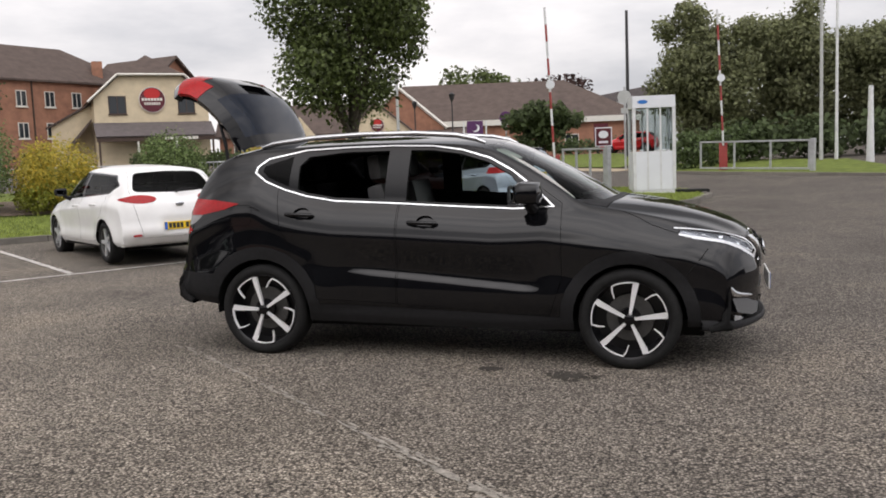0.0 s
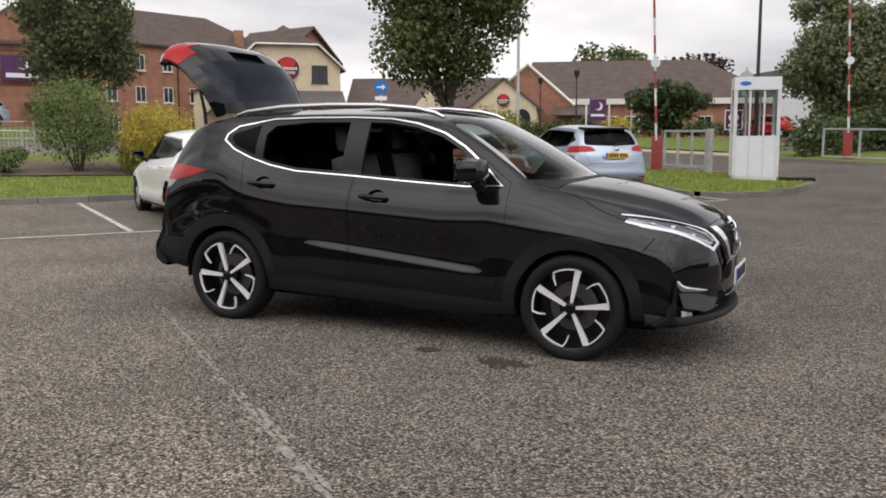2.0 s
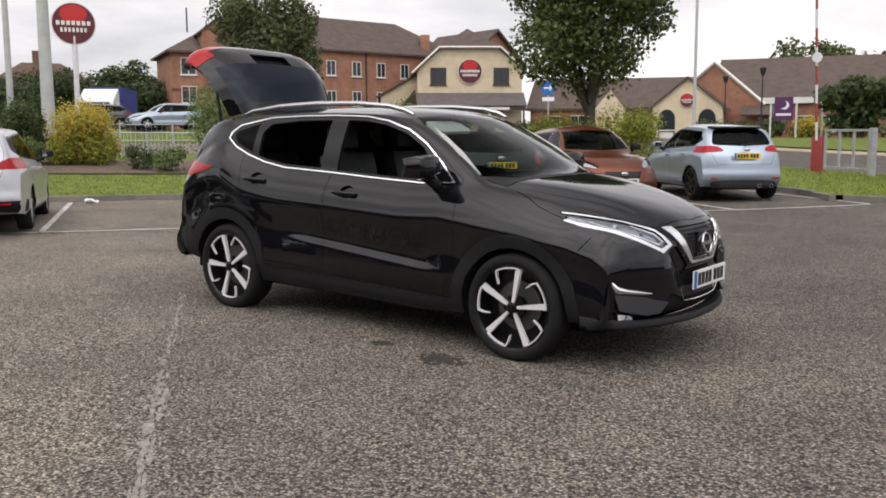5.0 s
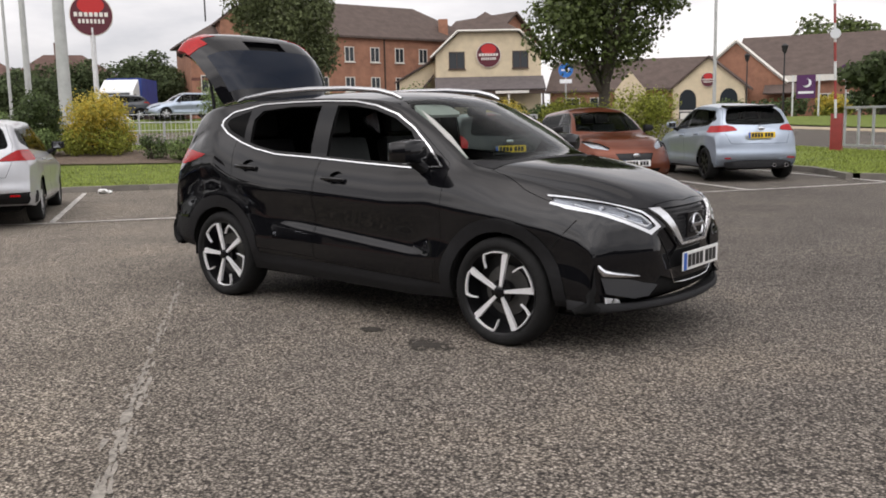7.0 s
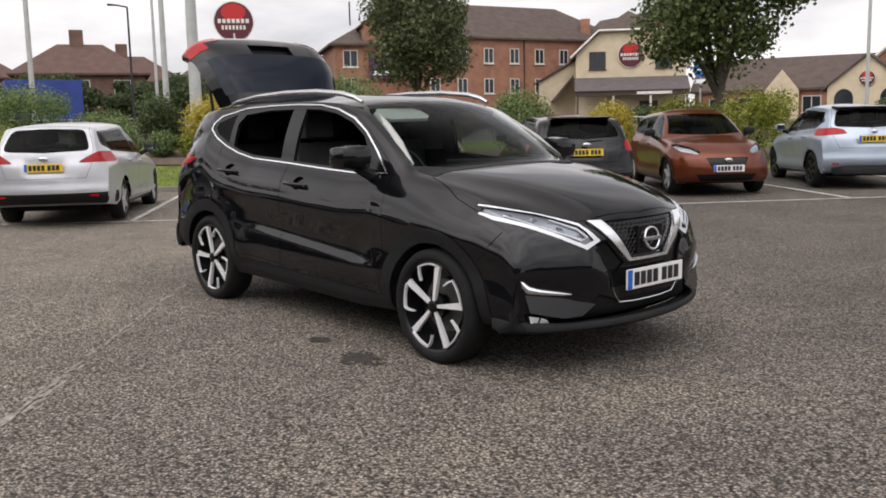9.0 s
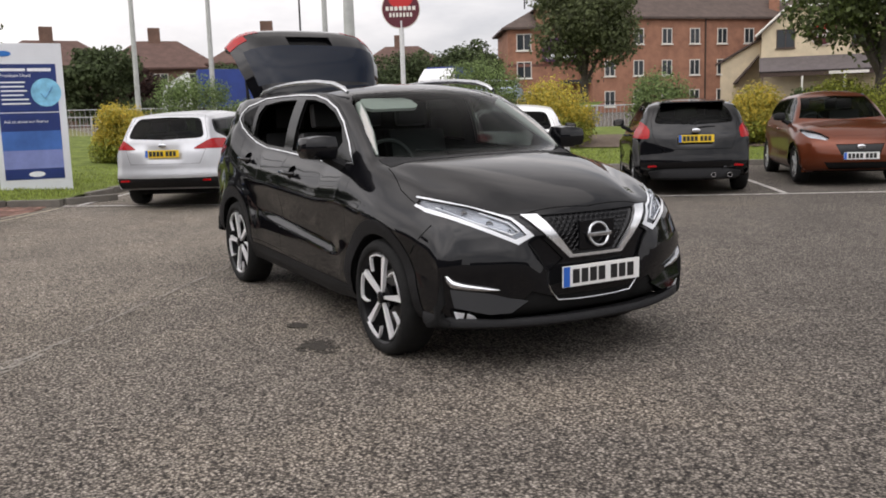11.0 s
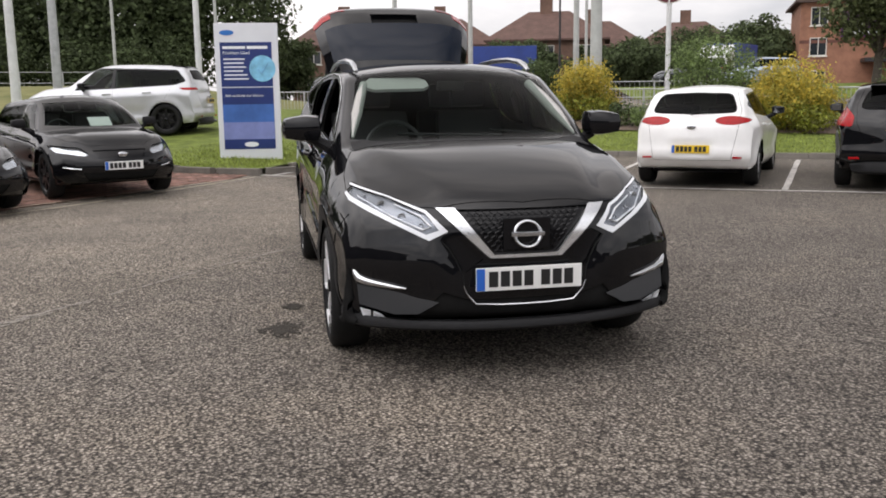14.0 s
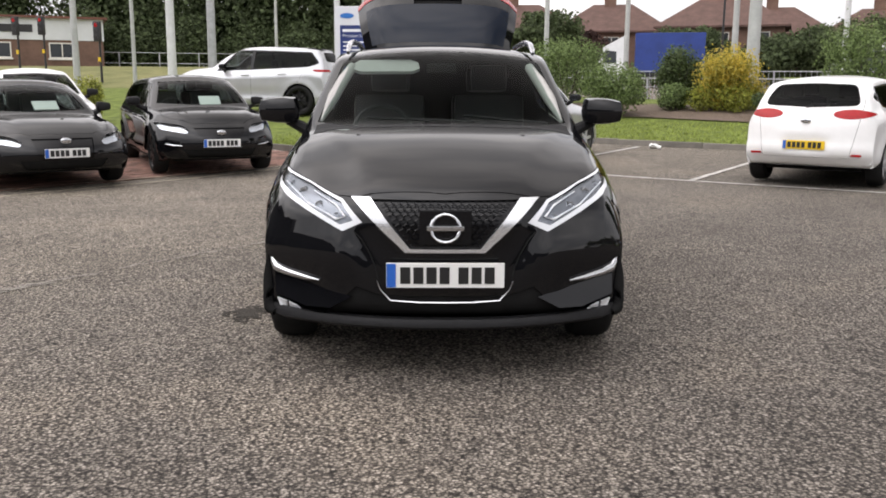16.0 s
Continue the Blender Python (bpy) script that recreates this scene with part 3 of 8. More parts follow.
    for px, pz, nx in c.get("badges", []):
        b = bmesh.new()
        bmesh.ops.create_uvsphere(b, u_segments=16, v_segments=8, radius=1)
        bmesh.ops.transform(b, matrix=Matrix.Translation((px, 0, pz)) @ Matrix.Diagonal((0.012, 0.065, 0.035, 1)), verts=b.verts[:])
        part("badge", b, M["satin_silver"], car, smooth_angle=60)
    return car


# ---------- the black SUV with its tailgate open ----------
def suv_sculpt(x, y, z):
    """Haunches over the wheels, the hollow ledge low on the doors, the ridged bonnet and the stepped bumper."""
    a = abs(y)
    flank = smooth(.72, .80, a) * (1 - smooth(1.02, 1.14, z))
    out = 0.0
    for xw, big in ((1.323, .016), (-1.323, .020)):
        d = math.hypot(x - xw, z - .335)
        out += big * math.exp(-((d - .46) / .12) ** 2) * smooth(.30, .45, z)
    # the ledge: hollow above a line that falls towards the nose
    if -.82 < x < .80:
        zl = .585 - .085 * x
        deep = .021 * smooth(-.82, -.40, x) * (1 - smooth(.60, .80, x))
        out -= deep * smooth(zl - .020, zl + .020, z) * (1 - smooth(zl + .03, zl + .24, z))
    # sill step
    out -= .010 * (1 - smooth(.36, .42, z)) * smooth(-1.0, -.8, x) * (1 - smooth(.8, 1.0, x))
    a += out * flank
    # bonnet: two creases from the screen's corners to the grille, hollow flanks beside them
    k = smooth(1.02, 1.25, x) * (1 - smooth(1.95, 2.10, x)) * smooth(.80, .90, z)
    if k > 0 and a < .80:
        yr = .63 - .27 * smooth(1.05, 2.12, x)
        e = a - yr
        z += k * (.008 * math.exp(-(e / (.20 if e < 0 else .030)) ** 2) - .006 * math.exp(-((e - .11) / .07) ** 2) + .005 * math.exp(-((e - .24) / .07) ** 2))
    # bumper: the middle set back between two slanting edges
    if x > 1.85 and .34 < z < .74:
        yv = .275 + max(0.0, z - .45) * .62
        x -= .020 * (1 - smooth(yv - .015, yv + .02, a)) * smooth(.34, .40, z) * (1 - smooth(.66, .74, z))
        # swelling above the blades
        x += .030 * math.exp(-((z - .605) / .075) ** 2) * smooth(yv, yv + .10, a)
    return (x, math.copysign(a, y), z)


SUV = dict(
    paint="black_paint", tumble=0.26,
    side=[(0, .950), (.07, .982), (.16, .993), (.30, .996), (.46, .984), (.60, .990), (.70, 1.0), (.735, 1.001), (.765, .991), (.82, .980), (.88, .959), (.94, .928), (1.0, .885)],
    side_rows=46, across=18, step=.045, open_side=-1, cups=True,
    top=[(-2.06, .40), (-2.14, .44), (-2.19, .54), (-2.18, .68), (-2.12, .78), (-2.09, .98), (-2.02, 1.15), (-1.90, 1.33), (-1.74, 1.47), (-1.50, 1.535),
         (-1.1, 1.568), (-.7, 1.582), (-.3, 1.582), (.05, 1.570), (.25, 1.550), (.42, 1.512), (.62, 1.425), (.82, 1.325), (1.0, 1.225), (1.12, 1.155), (1.19, 1.122),
         (1.3, 1.108), (1.5, 1.076), (1.7, 1.030), (1.88, .975), (2.02, .918), (2.10, .870), (2.15, .81), (2.18, .71), (2.195, .58), (2.195, .45), (2.19, .38), (2.16, .33), (2.08, .295)],
    bottom=[(-2.2, .42), (-2.0, .39), (-1.75, .36), (-1.3, .27), (.8, .235), (1.7, .28), (1.9, .29), (2.2, .29)],
    crown=[(-2.2, .03), (-1.7, .05), (-1.2, .06), (.3, .06), (.8, .05), (1.2, .045), (1.7, .06), (2.0, .06), (2.2, .03)],
    shoulder=[(-2.2, .98), (-2.0, 1.10), (-1.8, 1.22), (-1.6, 1.29), (-1.42, 1.315), (-1.30, 1.26), (-1.155, 1.20), (-.98, 1.15), (-.76, 1.115), (-.29, 1.095), (.126, 1.072), (.564, 1.053), (.80, 1.062),
              (1.0, 1.070), (1.28, 1.035), (1.5, .985), (1.7, .935), (1.9, .90), (2.2, .80)],
    width=[(-2.2, .80), (-2.0, .86), (-1.6, .895), (-1.0, .895), (0, .893), (1.0, .893), (1.5, .888), (1.8, .872), (2.1, .845), (2.2, .835)],
    bow=[(-.4, 0), (.3, .08), (.6, .17), (1.1, .28), (1.4, .20), (1.8, .20), (2.2, .27)],
    rear_bow=[(-2.2, .16), (-1.7, .08), (-1.2, 0)],
    arches=[(1.323, .372, .455), (-1.323, .378, .470)], wheel_z=.335, clad_mat="black_trim",
    track=.885, tyre=.338, rim=.261, spokes=5, wheel_style="pinwheel", well=.03, floor=(-1.72, 1.80), sculpt=suv_sculpt,
    handles=[(-.085, .975), (-1.01, 1.035)], handle_y=.885, seats=(-.12, .58), dash=.78, dash_z=1.04, mirror=(.66, .86, 1.175), mirror_mat="black_paint",
    front_plate=(2.225, .523), rear_plate=(-2.20, .60), clear_screen=True, front_glass="glass", rear_glass="privacy", frame_mat="chrome", head_mat="lamp_white", handle_mat="black_paint",
)
DLO_OUT = [(-1.385, 1.335), (-1.30, 1.268), (-1.155, 1.208), (-.98, 1.158), (-.76, 1.122), (-.29, 1.102), (.126, 1.079), (.564, 1.060), (.83, 1.075),
           (.69, 1.205), (.53, 1.325), (.365, 1.415), (.16, 1.475), (-.05, 1.505), (-.346, 1.513), (-.69, 1.509), (-1.006, 1.496), (-1.29, 1.440), (-1.37, 1.38)]
DLO_MID = [(-1.345, 1.345), (-1.285, 1.288), (-1.145, 1.228), (-.975, 1.179), (-.755, 1.142), (-.29, 1.122), (.126, 1.099), (.564, 1.080), (.775, 1.090),
           (.665, 1.190), (.515, 1.305), (.35, 1.395), (.15, 1.455), (-.05, 1.485), (-.346, 1.493), (-.69, 1.489), (-1.0, 1.476), (-1.27, 1.423), (-1.335, 1.375)]
DLO_IN = [(a + .40 * (c - a), b + .40 * (d - b)) for (a, b), (c, d) in zip(DLO_OUT, DLO_MID)]
SUV["side_cuts"] = [
    (T_BLACK, [(-.93, .20), (.93, .18), (.93, .335), (-.93, .40)]),
    (T_BLACK, [(-2.3, .20), (-1.70, .20), (-1.70, .60), (-2.3, .62)]),
    (T_DOOR_F, [(-.275, .40), (.80, .345), (.885, .60), (.875, 1.10), (.70, 1.225), (.53, 1.345), (.365, 1.435), (.16, 1.495), (-.05, 1.525), (-.27, 1.53)]),
    (T_DOOR_R, [(-.285, .405), (-.88, .43), (-.90, .56), (-.96, .72), (-1.10, .83), (-1.16, .95), (-1.20, 1.20), (-1.10, 1.50), (-.28, 1.53)]),
    (T_FRAME, DLO_OUT),
    (T_PILLAR, DLO_IN),
    (T_GLASS, [(-.225, 1.122), (.126, 1.105), (.50, 1.087), (.60, 1.20), (.515, 1.295), (.35, 1.385), (.15, 1.445), (-.05, 1.473), (-.21, 1.477)]),
    (T_QUARTER, [(-.385, 1.135), (-.755, 1.150), (-.975, 1.187), (-1.05, 1.21), (-1.045, 1.38), (-.98, 1.445), (-.69, 1.473), (-.37, 1.477)]),
    (T_QUARTER, [(-1.12, 1.235), (-1.28, 1.300), (-1.325, 1.35), (-1.31, 1.385), (-1.10, 1.45)]),
]
HEAD = [(-.835, .955), (-.812, .905), (-.795, .862), (-.46, .700), (-.37, .742), (-.462, .838), (-.62, .895)]
HEAD_IN = [(-.818, .938), (-.785, .882), (-.472, .728), (-.412, .748), (-.470, .826), (-.62, .889)]
NOSE = facing(0, 0.06, 1.62, 9, .1, 1.02)
FRONT = facing(0, 0.25, 1.75, 9, .1, .9)
SUV["front_cuts"] = [
    (T_SCREEN, [(-.70, 1.12), (-.40, 1.10), (0, 1.09), (.40, 1.10), (.70, 1.12), (.60, 1.45), (.54, 1.500), (0, 1.53), (-.54, 1.500), (-.60, 1.45)], facing(0, 0.2, .2, 1.25, 1.1, 1.56)),
    (T_INTAKE, [(-.56, .30), (-.40, .455), (-.27, .415), (.27, .415), (.40, .455), (.56, .30), (.40, .265), (-.40, .265)], FRONT),
    (T_BLACK, [(-.84, .20), (.84, .20), (.84, .30), (.45, .272), (-.45, .272), (-.84, .30)], facing(0, 0.05, 1.7)),
    (T_HEAD, HEAD, NOSE),
    (T_HEADIN, HEAD_IN, NOSE),
    (T_CHROME, [(-.418, .842), (-.176, .614), (.176, .614), (.418, .842), (.332, .842), (.156, .630), (-.156, .630), (-.332, .842)], FRONT),
    (T_GRILLE, [(-.332, .842), (-.156, .630), (.156, .630), (.332, .842)], FRONT),
    (T_GRILLE, [(-.405, .700), (-.335, .735), (-.205, .610), (-.29, .545), (-.335, .60)], FRONT),
]
SUV["top_cuts"] = [
    (T_HOOD, [(1.16, -.72), (1.45, -.79), (1.70, -.80), (1.86, -.74), (1.99, -.60), (2.07, -.40), (2.105, 0), (2.07, .40), (1.99, .60), (1.86, .74), (1.70, .80), (1.45, .79), (1.16, .72), (1.23, .35), (1.25, 0), (1.23, -.35)],
     facing(2, 0.2, 1.0, 2.2, .82, 1.3)),
    (T_BLACK, [(1.0, -.70), (1.16, -.70), (1.23, -.35), (1.25, 0), (1.23, .35), (1.16, .70), (1.0, .70), (1.08, .35), (1.11, 0), (1.08, -.35)], facing(2, 0.2, .95, 1.3, 1.03, 1.2)),
]


def suv_extras(car, bm, L, get):
    """Lit lamp strips, chrome grille frame, mesh, badge, cowl, front skid lip and day lamps."""
    tree_bm = BVHTree.FromBMesh(bm)

    def on(y, z, out=0.0):
        """The point of the nose at this width and height."""
        p = tree_bm.ray_cast(Vector((4, y, z)), Vector((-1, 0, 0)))[0]
        return Vector((p.x + out, y, z))

    for s in (-1, 1):
        mine = (lambda q, s=s: q.y * s > 0)
        o = part("headlamp_inner", get(T_HEADIN, mine, 0.0, -0.014), M["lamp_grey"], car, "grey housing inside the headlamp")
        part("headlamp_cover", get(T_HEADIN, mine, 0.0, 0.0), M["lens"], car)
        near = [f for f in bm.faces if f[L] == T_HEADIN and f.calc_center_median().y * s > 0]
        for dy, dz, r in ((.72, .895, .013), (.655, .862, .021), (.560, .808, .021), (.495, .775, .012)):
            f = min(near, key=lambda g: (g.calc_center_median().yz - Vector((s * dy, dz))).length)
            p = f.calc_center_median() - f.normal * .014
            b = bmesh.new()
            lathe(b, [(0, .004), (r * .55, .002), (r * .62, -.004), (r * .95, -.005), (r * 1.05, .02)], 16)
            bmesh.ops.transform(b, matrix=pose(p.x, p.y, p.z, 0, 0, 90 + s * 18), verts=b.verts[:])
            part("projector", b, M["reflector"], o, smooth_angle=40)
        # day lamp blade in the bumper
        b = bmesh.new()
        tube(b, [(1.950, s * .808, .560), (1.962, s * .795, .530), (1.975, s * .778, .506), (2.015, s * .730, .494), (2.068, s * .64, .480), (2.10, s * .57, .472)], [.006, .019, .026, .018, .013, .004], 8)
        part("bumper_blade", b, M["satin_silver"], car, "bright silver blade in the front bumper", smooth_angle=50)
        # faceted scoop below the blade, turned up to the sky
        b = bmesh.new()
        rim = []
        for y, z, out in ((.790, .480, .004), (.62, .455, .004), (.42, .405, .004), (.52, .352, .040), (.63, .350, .048), (.785, .388, .038)):
            rim.append(on(s * y, z, out))
        top = [b.verts.new(p) for p in rim]
        low = [b.verts.new((x - .06, y * .97, z - .01)) for x, y, z in rim]
        b.faces.new(top)
        for k in range(6):
            b.faces.new((top[k], low[k], low[(k + 1) % 6], top[(k + 1) % 6]))
        bmesh.ops.recalc_face_normals(b, faces=b.faces[:])
        part("bumper_scoop", b, M["black_paint"], car, smooth_angle=65)
        # fog lamp under the scoop's outer end: a bowl with two bright cells
        b = bmesh.new()
        rim = [on(s * y, z, .020) for y, z in ((.790, .372), (.740, .362), (.690, .345), (.655, .312), (.700, .300), (.770, .322))]
        top = [b.verts.new(p) for p in rim]
        low = [b.verts.new((x - .05, y, z)) for x, y, z in rim]
        b.faces.new(top)
        for k in range(6):
            b.faces.new((top[k], low[k], low[(k + 1) % 6], top[(k + 1) % 6]))
        bmesh.ops.recalc_face_normals(b, faces=b.faces[:])
        fog = part("fog_lamp", b, M["gloss_black"], car)
        for line in (((.780, .364), (.735, .354), (.732, .318), (.768, .328)), ((.722, .350), (.690, .338), (.664, .314), (.702, .306), (.720, .314))):
            b = bmesh.new()
            b.faces.new([b.verts.new(on(s * y, z, .026)) for y, z in line])
            bmesh.ops.recalc_face_normals(b, faces=b.faces[:])
            if b.faces[:][0].normal.x < 0:
                bmesh.ops.reverse_faces(b, faces=b.faces[:])
            part("fog_cell", thicken(b, .008), M["lamp_white"], fog, "bright fog lamp cell")
        # slim chrome chevron inside the headlamp
        b = bmesh.new()
        tube(b, [on(s * y, z, .000) for y, z in ((.755, .885), (.62, .808), (.488, .752), (.448, .764), (.492, .812), (.60, .862))], [.003, .005, .006, .006, .005, .003], 6)
        part("headlamp_strip", b, M["lamp_white"], car, "thin white light strip in the headlamp")
    b = get(T_CHROME, None, 0.0, 0.016)
    part("grille_frame", thicken(b, 0.02), M["chrome"], car, "chrome V-shaped grille frame", smooth_angle=35)
    # honeycomb grille bars
    b = bmesh.new()
    for row in range(9):
        z = .646 + row * .0215
        half = .150 + (z - .634) / .208 * .176 - .012
        n = int(half / .017)
        for k in range(-n, n + 1):
            y = k * .034 + (.017 if row % 2 else 0)
            if abs(y) < half:
                x = on(min(.3, max(-.3, y)), z).x + .002
                tube(b, [(x, y - .017, z), (x + .003, y, z + .010), (x, y + .017, z)], .0032, 4)
                tube(b, [(x, y, z + .010), (x - .004, y, z + .0215)], .0032, 4)
    part("grille_mesh", b, M["gloss_black"], car)
    # round emblem: ring and bar, unlettered
    b = bmesh.new()
    tube(b, [(2.200 - math.sin(k * math.tau / 32) * .012, .064 * math.cos(k * math.tau / 32), .728 + .060 * math.sin(k * math.tau / 32)) for k in range(32)], .0075, 8, closed=True)
    box(b, 2.190, 2.210, -.082, .082, .717, .739, .004)
    part("emblem", b, M["satin_silver"], car, "round silver emblem with a bar", smooth_angle=40)
    part("sensor_panel", box_bm(2.165, 2.187, -.115, .115, .652, .805, .004), M["gloss_black"], car)
    b = bmesh.new()
    tube(b, [on(y, z, .003) for y, z in ((-.305, .485), (-.290, .445), (-.245, .393), (-.12, .386), (0, .385), (.12, .386), (.245, .393), (.290, .445), (.305, .485))], [.002, .003, .0045, .005, .005, .005, .0045, .003, .002], 6)
    part("bumper_strip", b, M["satin_silver"], car, smooth_angle=50)
    b = bmesh.new()
    plan = [(1.785, .853), (1.88, .838), (1.945, .812)]
    plan += [(2.212 - .272 * (y / .86) ** 2.4, y) for y in (.76, .68, .58, .46, .32, .16)] + [(2.212, 0)]
    plan = plan + [(x, -y) for x, y in plan[-2::-1]]
    ring = []
    for k, (x, y) in enumerate(plan):
        e = abs(y) / .88
        zt = .312 + .030 * e ** 4
        cx, cy = x - .10 * (1 - e ** 3), y * .9
        ring.append([b.verts.new(v) for v in ((cx, cy, zt - .01), (x - .012, y * .99, zt), (x, y, zt - .014), (x, y, .278 + .005 * e), (x - .02, y * .975, .262 + .005 * e), (cx, cy, .262 + .005 * e))])
    for p, q in zip(ring, ring[1:]):
        for k in range(5):
            b.faces.new((p[k], p[k + 1], q[k + 1], q[k]))
    bmesh.ops.recalc_face_normals(b, faces=b.faces[:])
    part("front_lip", b, M["black_trim"], car, smooth_angle=50)
    # shut lines beside the plate
    for s in (-1, 1):
        b = bmesh.new()
        tube(b, [on(s * y, z, .001) for y, z in ((.405, .700), (.37, .66), (.335, .60), (.31, .54), (.30, .49))], .0035, 6)
        part("shut_line", b, M["liner"], car)
        b = bmesh.new()
        line = []
        for x, z in ((1.690, .640), (1.730, .690), (1.775, .745), (1.815, .800)):
            p = tree_bm.ray_cast(Vector((x, s * 3, z)), Vector((0, -s, 0)))[0]
            line.append((x, p.y + s * .001, z))
        tube(b, line, .0035, 6)
        part("shut_line", b, M["liner"], car)
    # roof rails
    for s in (-1, 1):
        b = bmesh.new()
        pts = [(-1.42, s * .585, 1.522), (-1.32, s * .588, 1.548), (-1.0, s * .590, 1.582), (-.6, s * .590, 1.598), (-.2, s * .588, 1.596), (.10, s * .583, 1.575), (.24, s * .58, 1.545), (.31, s * .578, 1.515)]
        tube(b, pts, [.012, .018, .019, .019, .019, .019, .018, .012], 8)
        part("roof_rail", b, M["satin_silver"], car, "satin silver roof rail", smooth_angle=50)
        # pale lining of the windscreen pillar, seen through the glass
        b = bmesh.new()
        tube(b, [(.945, s * .680, 1.125), (.75, s * .635, 1.245), (.58, s * .590, 1.345), (.42, s * .545, 1.43)], [.008, .034, .034, .028], 8)
        part("pillar_lining", b, M["headliner"], car, "pale grey windscreen pillar lining", smooth_angle=50)
    # wipers on the cowl
    for y0, y1 in ((-.42, .18), (.12, .60)):
        b = bmesh.new()
        tube(b, [(1.05 - y0 * y0 * .5, y0, 1.165 - y0 * y0 * .12), (1.11 - y1 * y1 * .5, y1, 1.135 - y1 * y1 * .05)], .009, 6)
        part("wiper", b, M["black_trim"], car)
    b = box_bm(.50, .54, -.09, .09, 1.39, 1.45, 0.012)
    part("rear_view_mirror", b, M["liner"], car)
    b = bmesh.new()
    prism(b, [(-.50, .02), (-.53, .06), (-.53, .15), (-.49, .18), (-.17, .17), (-.13, .13), (-.14, .05), (-.19, .01)], .02, Matrix(((0, 0, 1, .33), (1, 0, 0, 0), (0, 1, 0, 1.425), (0, 0, 0, 1))))
    bmesh.ops.transform(b, matrix=pose(.41, 0, 1.435, 0, 26, 0) @ pose(-.41, 0, -1.435), verts=b.verts[:])
    part("sun_visor", b, M["headliner"], car, "pale sun visor behind the windscreen", smooth_angle=40)


SUV["extra_cuts"] = suv_extras
SUV["side_cuts"] += [(T_CUP, [(hx + .015 + .062 * math.cos(k * math.tau / 16), hz + .003 + .042 * math.sin(k * math.tau / 16)) for k in range(16)]) for hx, hz in SUV["handles"]]
SUV["side_cuts"] += [(T_CAP, [(-1.55, .975), (-1.53, .955), (-1.41, .955), (-1.385, .98), (-1.375, 1.08), (-1.395, 1.105), (-1.52, 1.105), (-1.545, 1.085)]), (T_TAIL, [(-1.48, 1.118), (-1.60, 1.075), (-1.80, 1.035), (-2.3, 1.02), (-2.3, 1.17), (-1.95, 1.15), (-1.70, 1.142)]), (T_TAILW, [(-1.80, 1.035), (-2.3, 1.02), (-2.3, .955), (-1.93, .955), (-1.86, .98)]), (T_TAIL, [(-2.3, .955), (-1.93, .955), (-1.885, .92), (-1.95, .885), (-2.3, .875)])]
suv = build_car("suv", pose(0, 0, .007, 0, .86, 0), "glossy black family SUV with its tailgate raised", "car", SUV, "")


def build_tailgate(car):
    prof = [(-1.47, 1.560, .58), (-1.50, 1.64, .605), (-1.55, 1.75, .63), (-1.62, 1.86, .655), (-1.71, 1.96, .67), (-1.81, 2.04, .68), (-1.91, 2.09, .685), (-2.02, 2.11, .685), (-2.11, 2.10, .675), (-2.19, 2.06, .65)]
    bm = bmesh.new()
    L = bm.faces.layers.int.new("tag")
    n = len(prof)
    S = [k / 10 - 1 for k in range(21)]
    rows = []
    for i, (x, z, w) in enumerate(prof):
        a = Vector(prof[max(0, i - 1)][:2])
        b = Vector(prof[min(n - 1, i + 1)][:2])
        d = (b - a).normalized()
        nx, nz = d.y, -d.x          # away from the outer skin: back and down
        if nz > 0:
            nx, nz = -nx, -nz
        row = []
        for s in S:
            k = 0.035 * s * s + 0.13 * abs(s) ** 7
            row.append(bm.verts.new((x + nx * k, s * w, z + nz * k)))
        rows.append(row)
    for i in range(n - 1):
        for j in range(20):
            f = bm.faces.new((rows[i][j], rows[i][j + 1], rows[i + 1][j + 1], rows[i + 1][j]))
            s = abs((S[j] + S[j + 1]) / 2)
            if 0 < i < 4 and s < .88:
                f[L] = 1
            if (i in (6, 7) and s > .55) or (i == 5 and s > .75):
                f[L] = 2
            if i == 4 and s < .30:
                f[L] = 3
    bm.normal_update()
    bm.faces.ensure_lookup_table()
    if bm.faces[4].normal.z < 0:
        bmesh.ops.reverse_faces(bm, faces=bm.faces[:])
        bm.normal_update()
    g = extract(bm, L, lambda f: f[L] == 0)
    gate = part("tailgate", thicken(g, 0.05), M["black_paint"], car, "raised black tailgate", smooth_angle=35)
    part("rear_window", thicken(extract(bm, L, lambda f: f[L] == 1, 0, 0.001), 0.006), M["gate_glass"], gate, smooth_angle=35)
    part("plate_recess", thicken(extract(bm, L, lambda f: f[L] == 3, 0, -0.05), 0.01), M["liner"], gate, smooth_angle=35)
    for s in (-1, 1):
        part("tail_lamp", thicken(extract(bm, L, lambda f: f[L] == 2 and f.calc_center_median().y * s > 0, 0, 0.004), 0.03), M["red_lens"], gate, smooth_angle=35)
    part("gate_lining", extract(bm, L, lambda f: True, 0, -0.06), M["liner"], gate, smooth_angle=35)
    bm.free()
    for s in (-1, 1):
        b = bmesh.new()
        tube(b, [(-1.70, s * .60, 1.36), (-1.72, s * .60, 1.55), (-1.80, s * .59, 1.84)], [.014, .014, .008], 8)
        part("gas_strut", b, M["black_trim"], gate)


build_tailgate(suv)


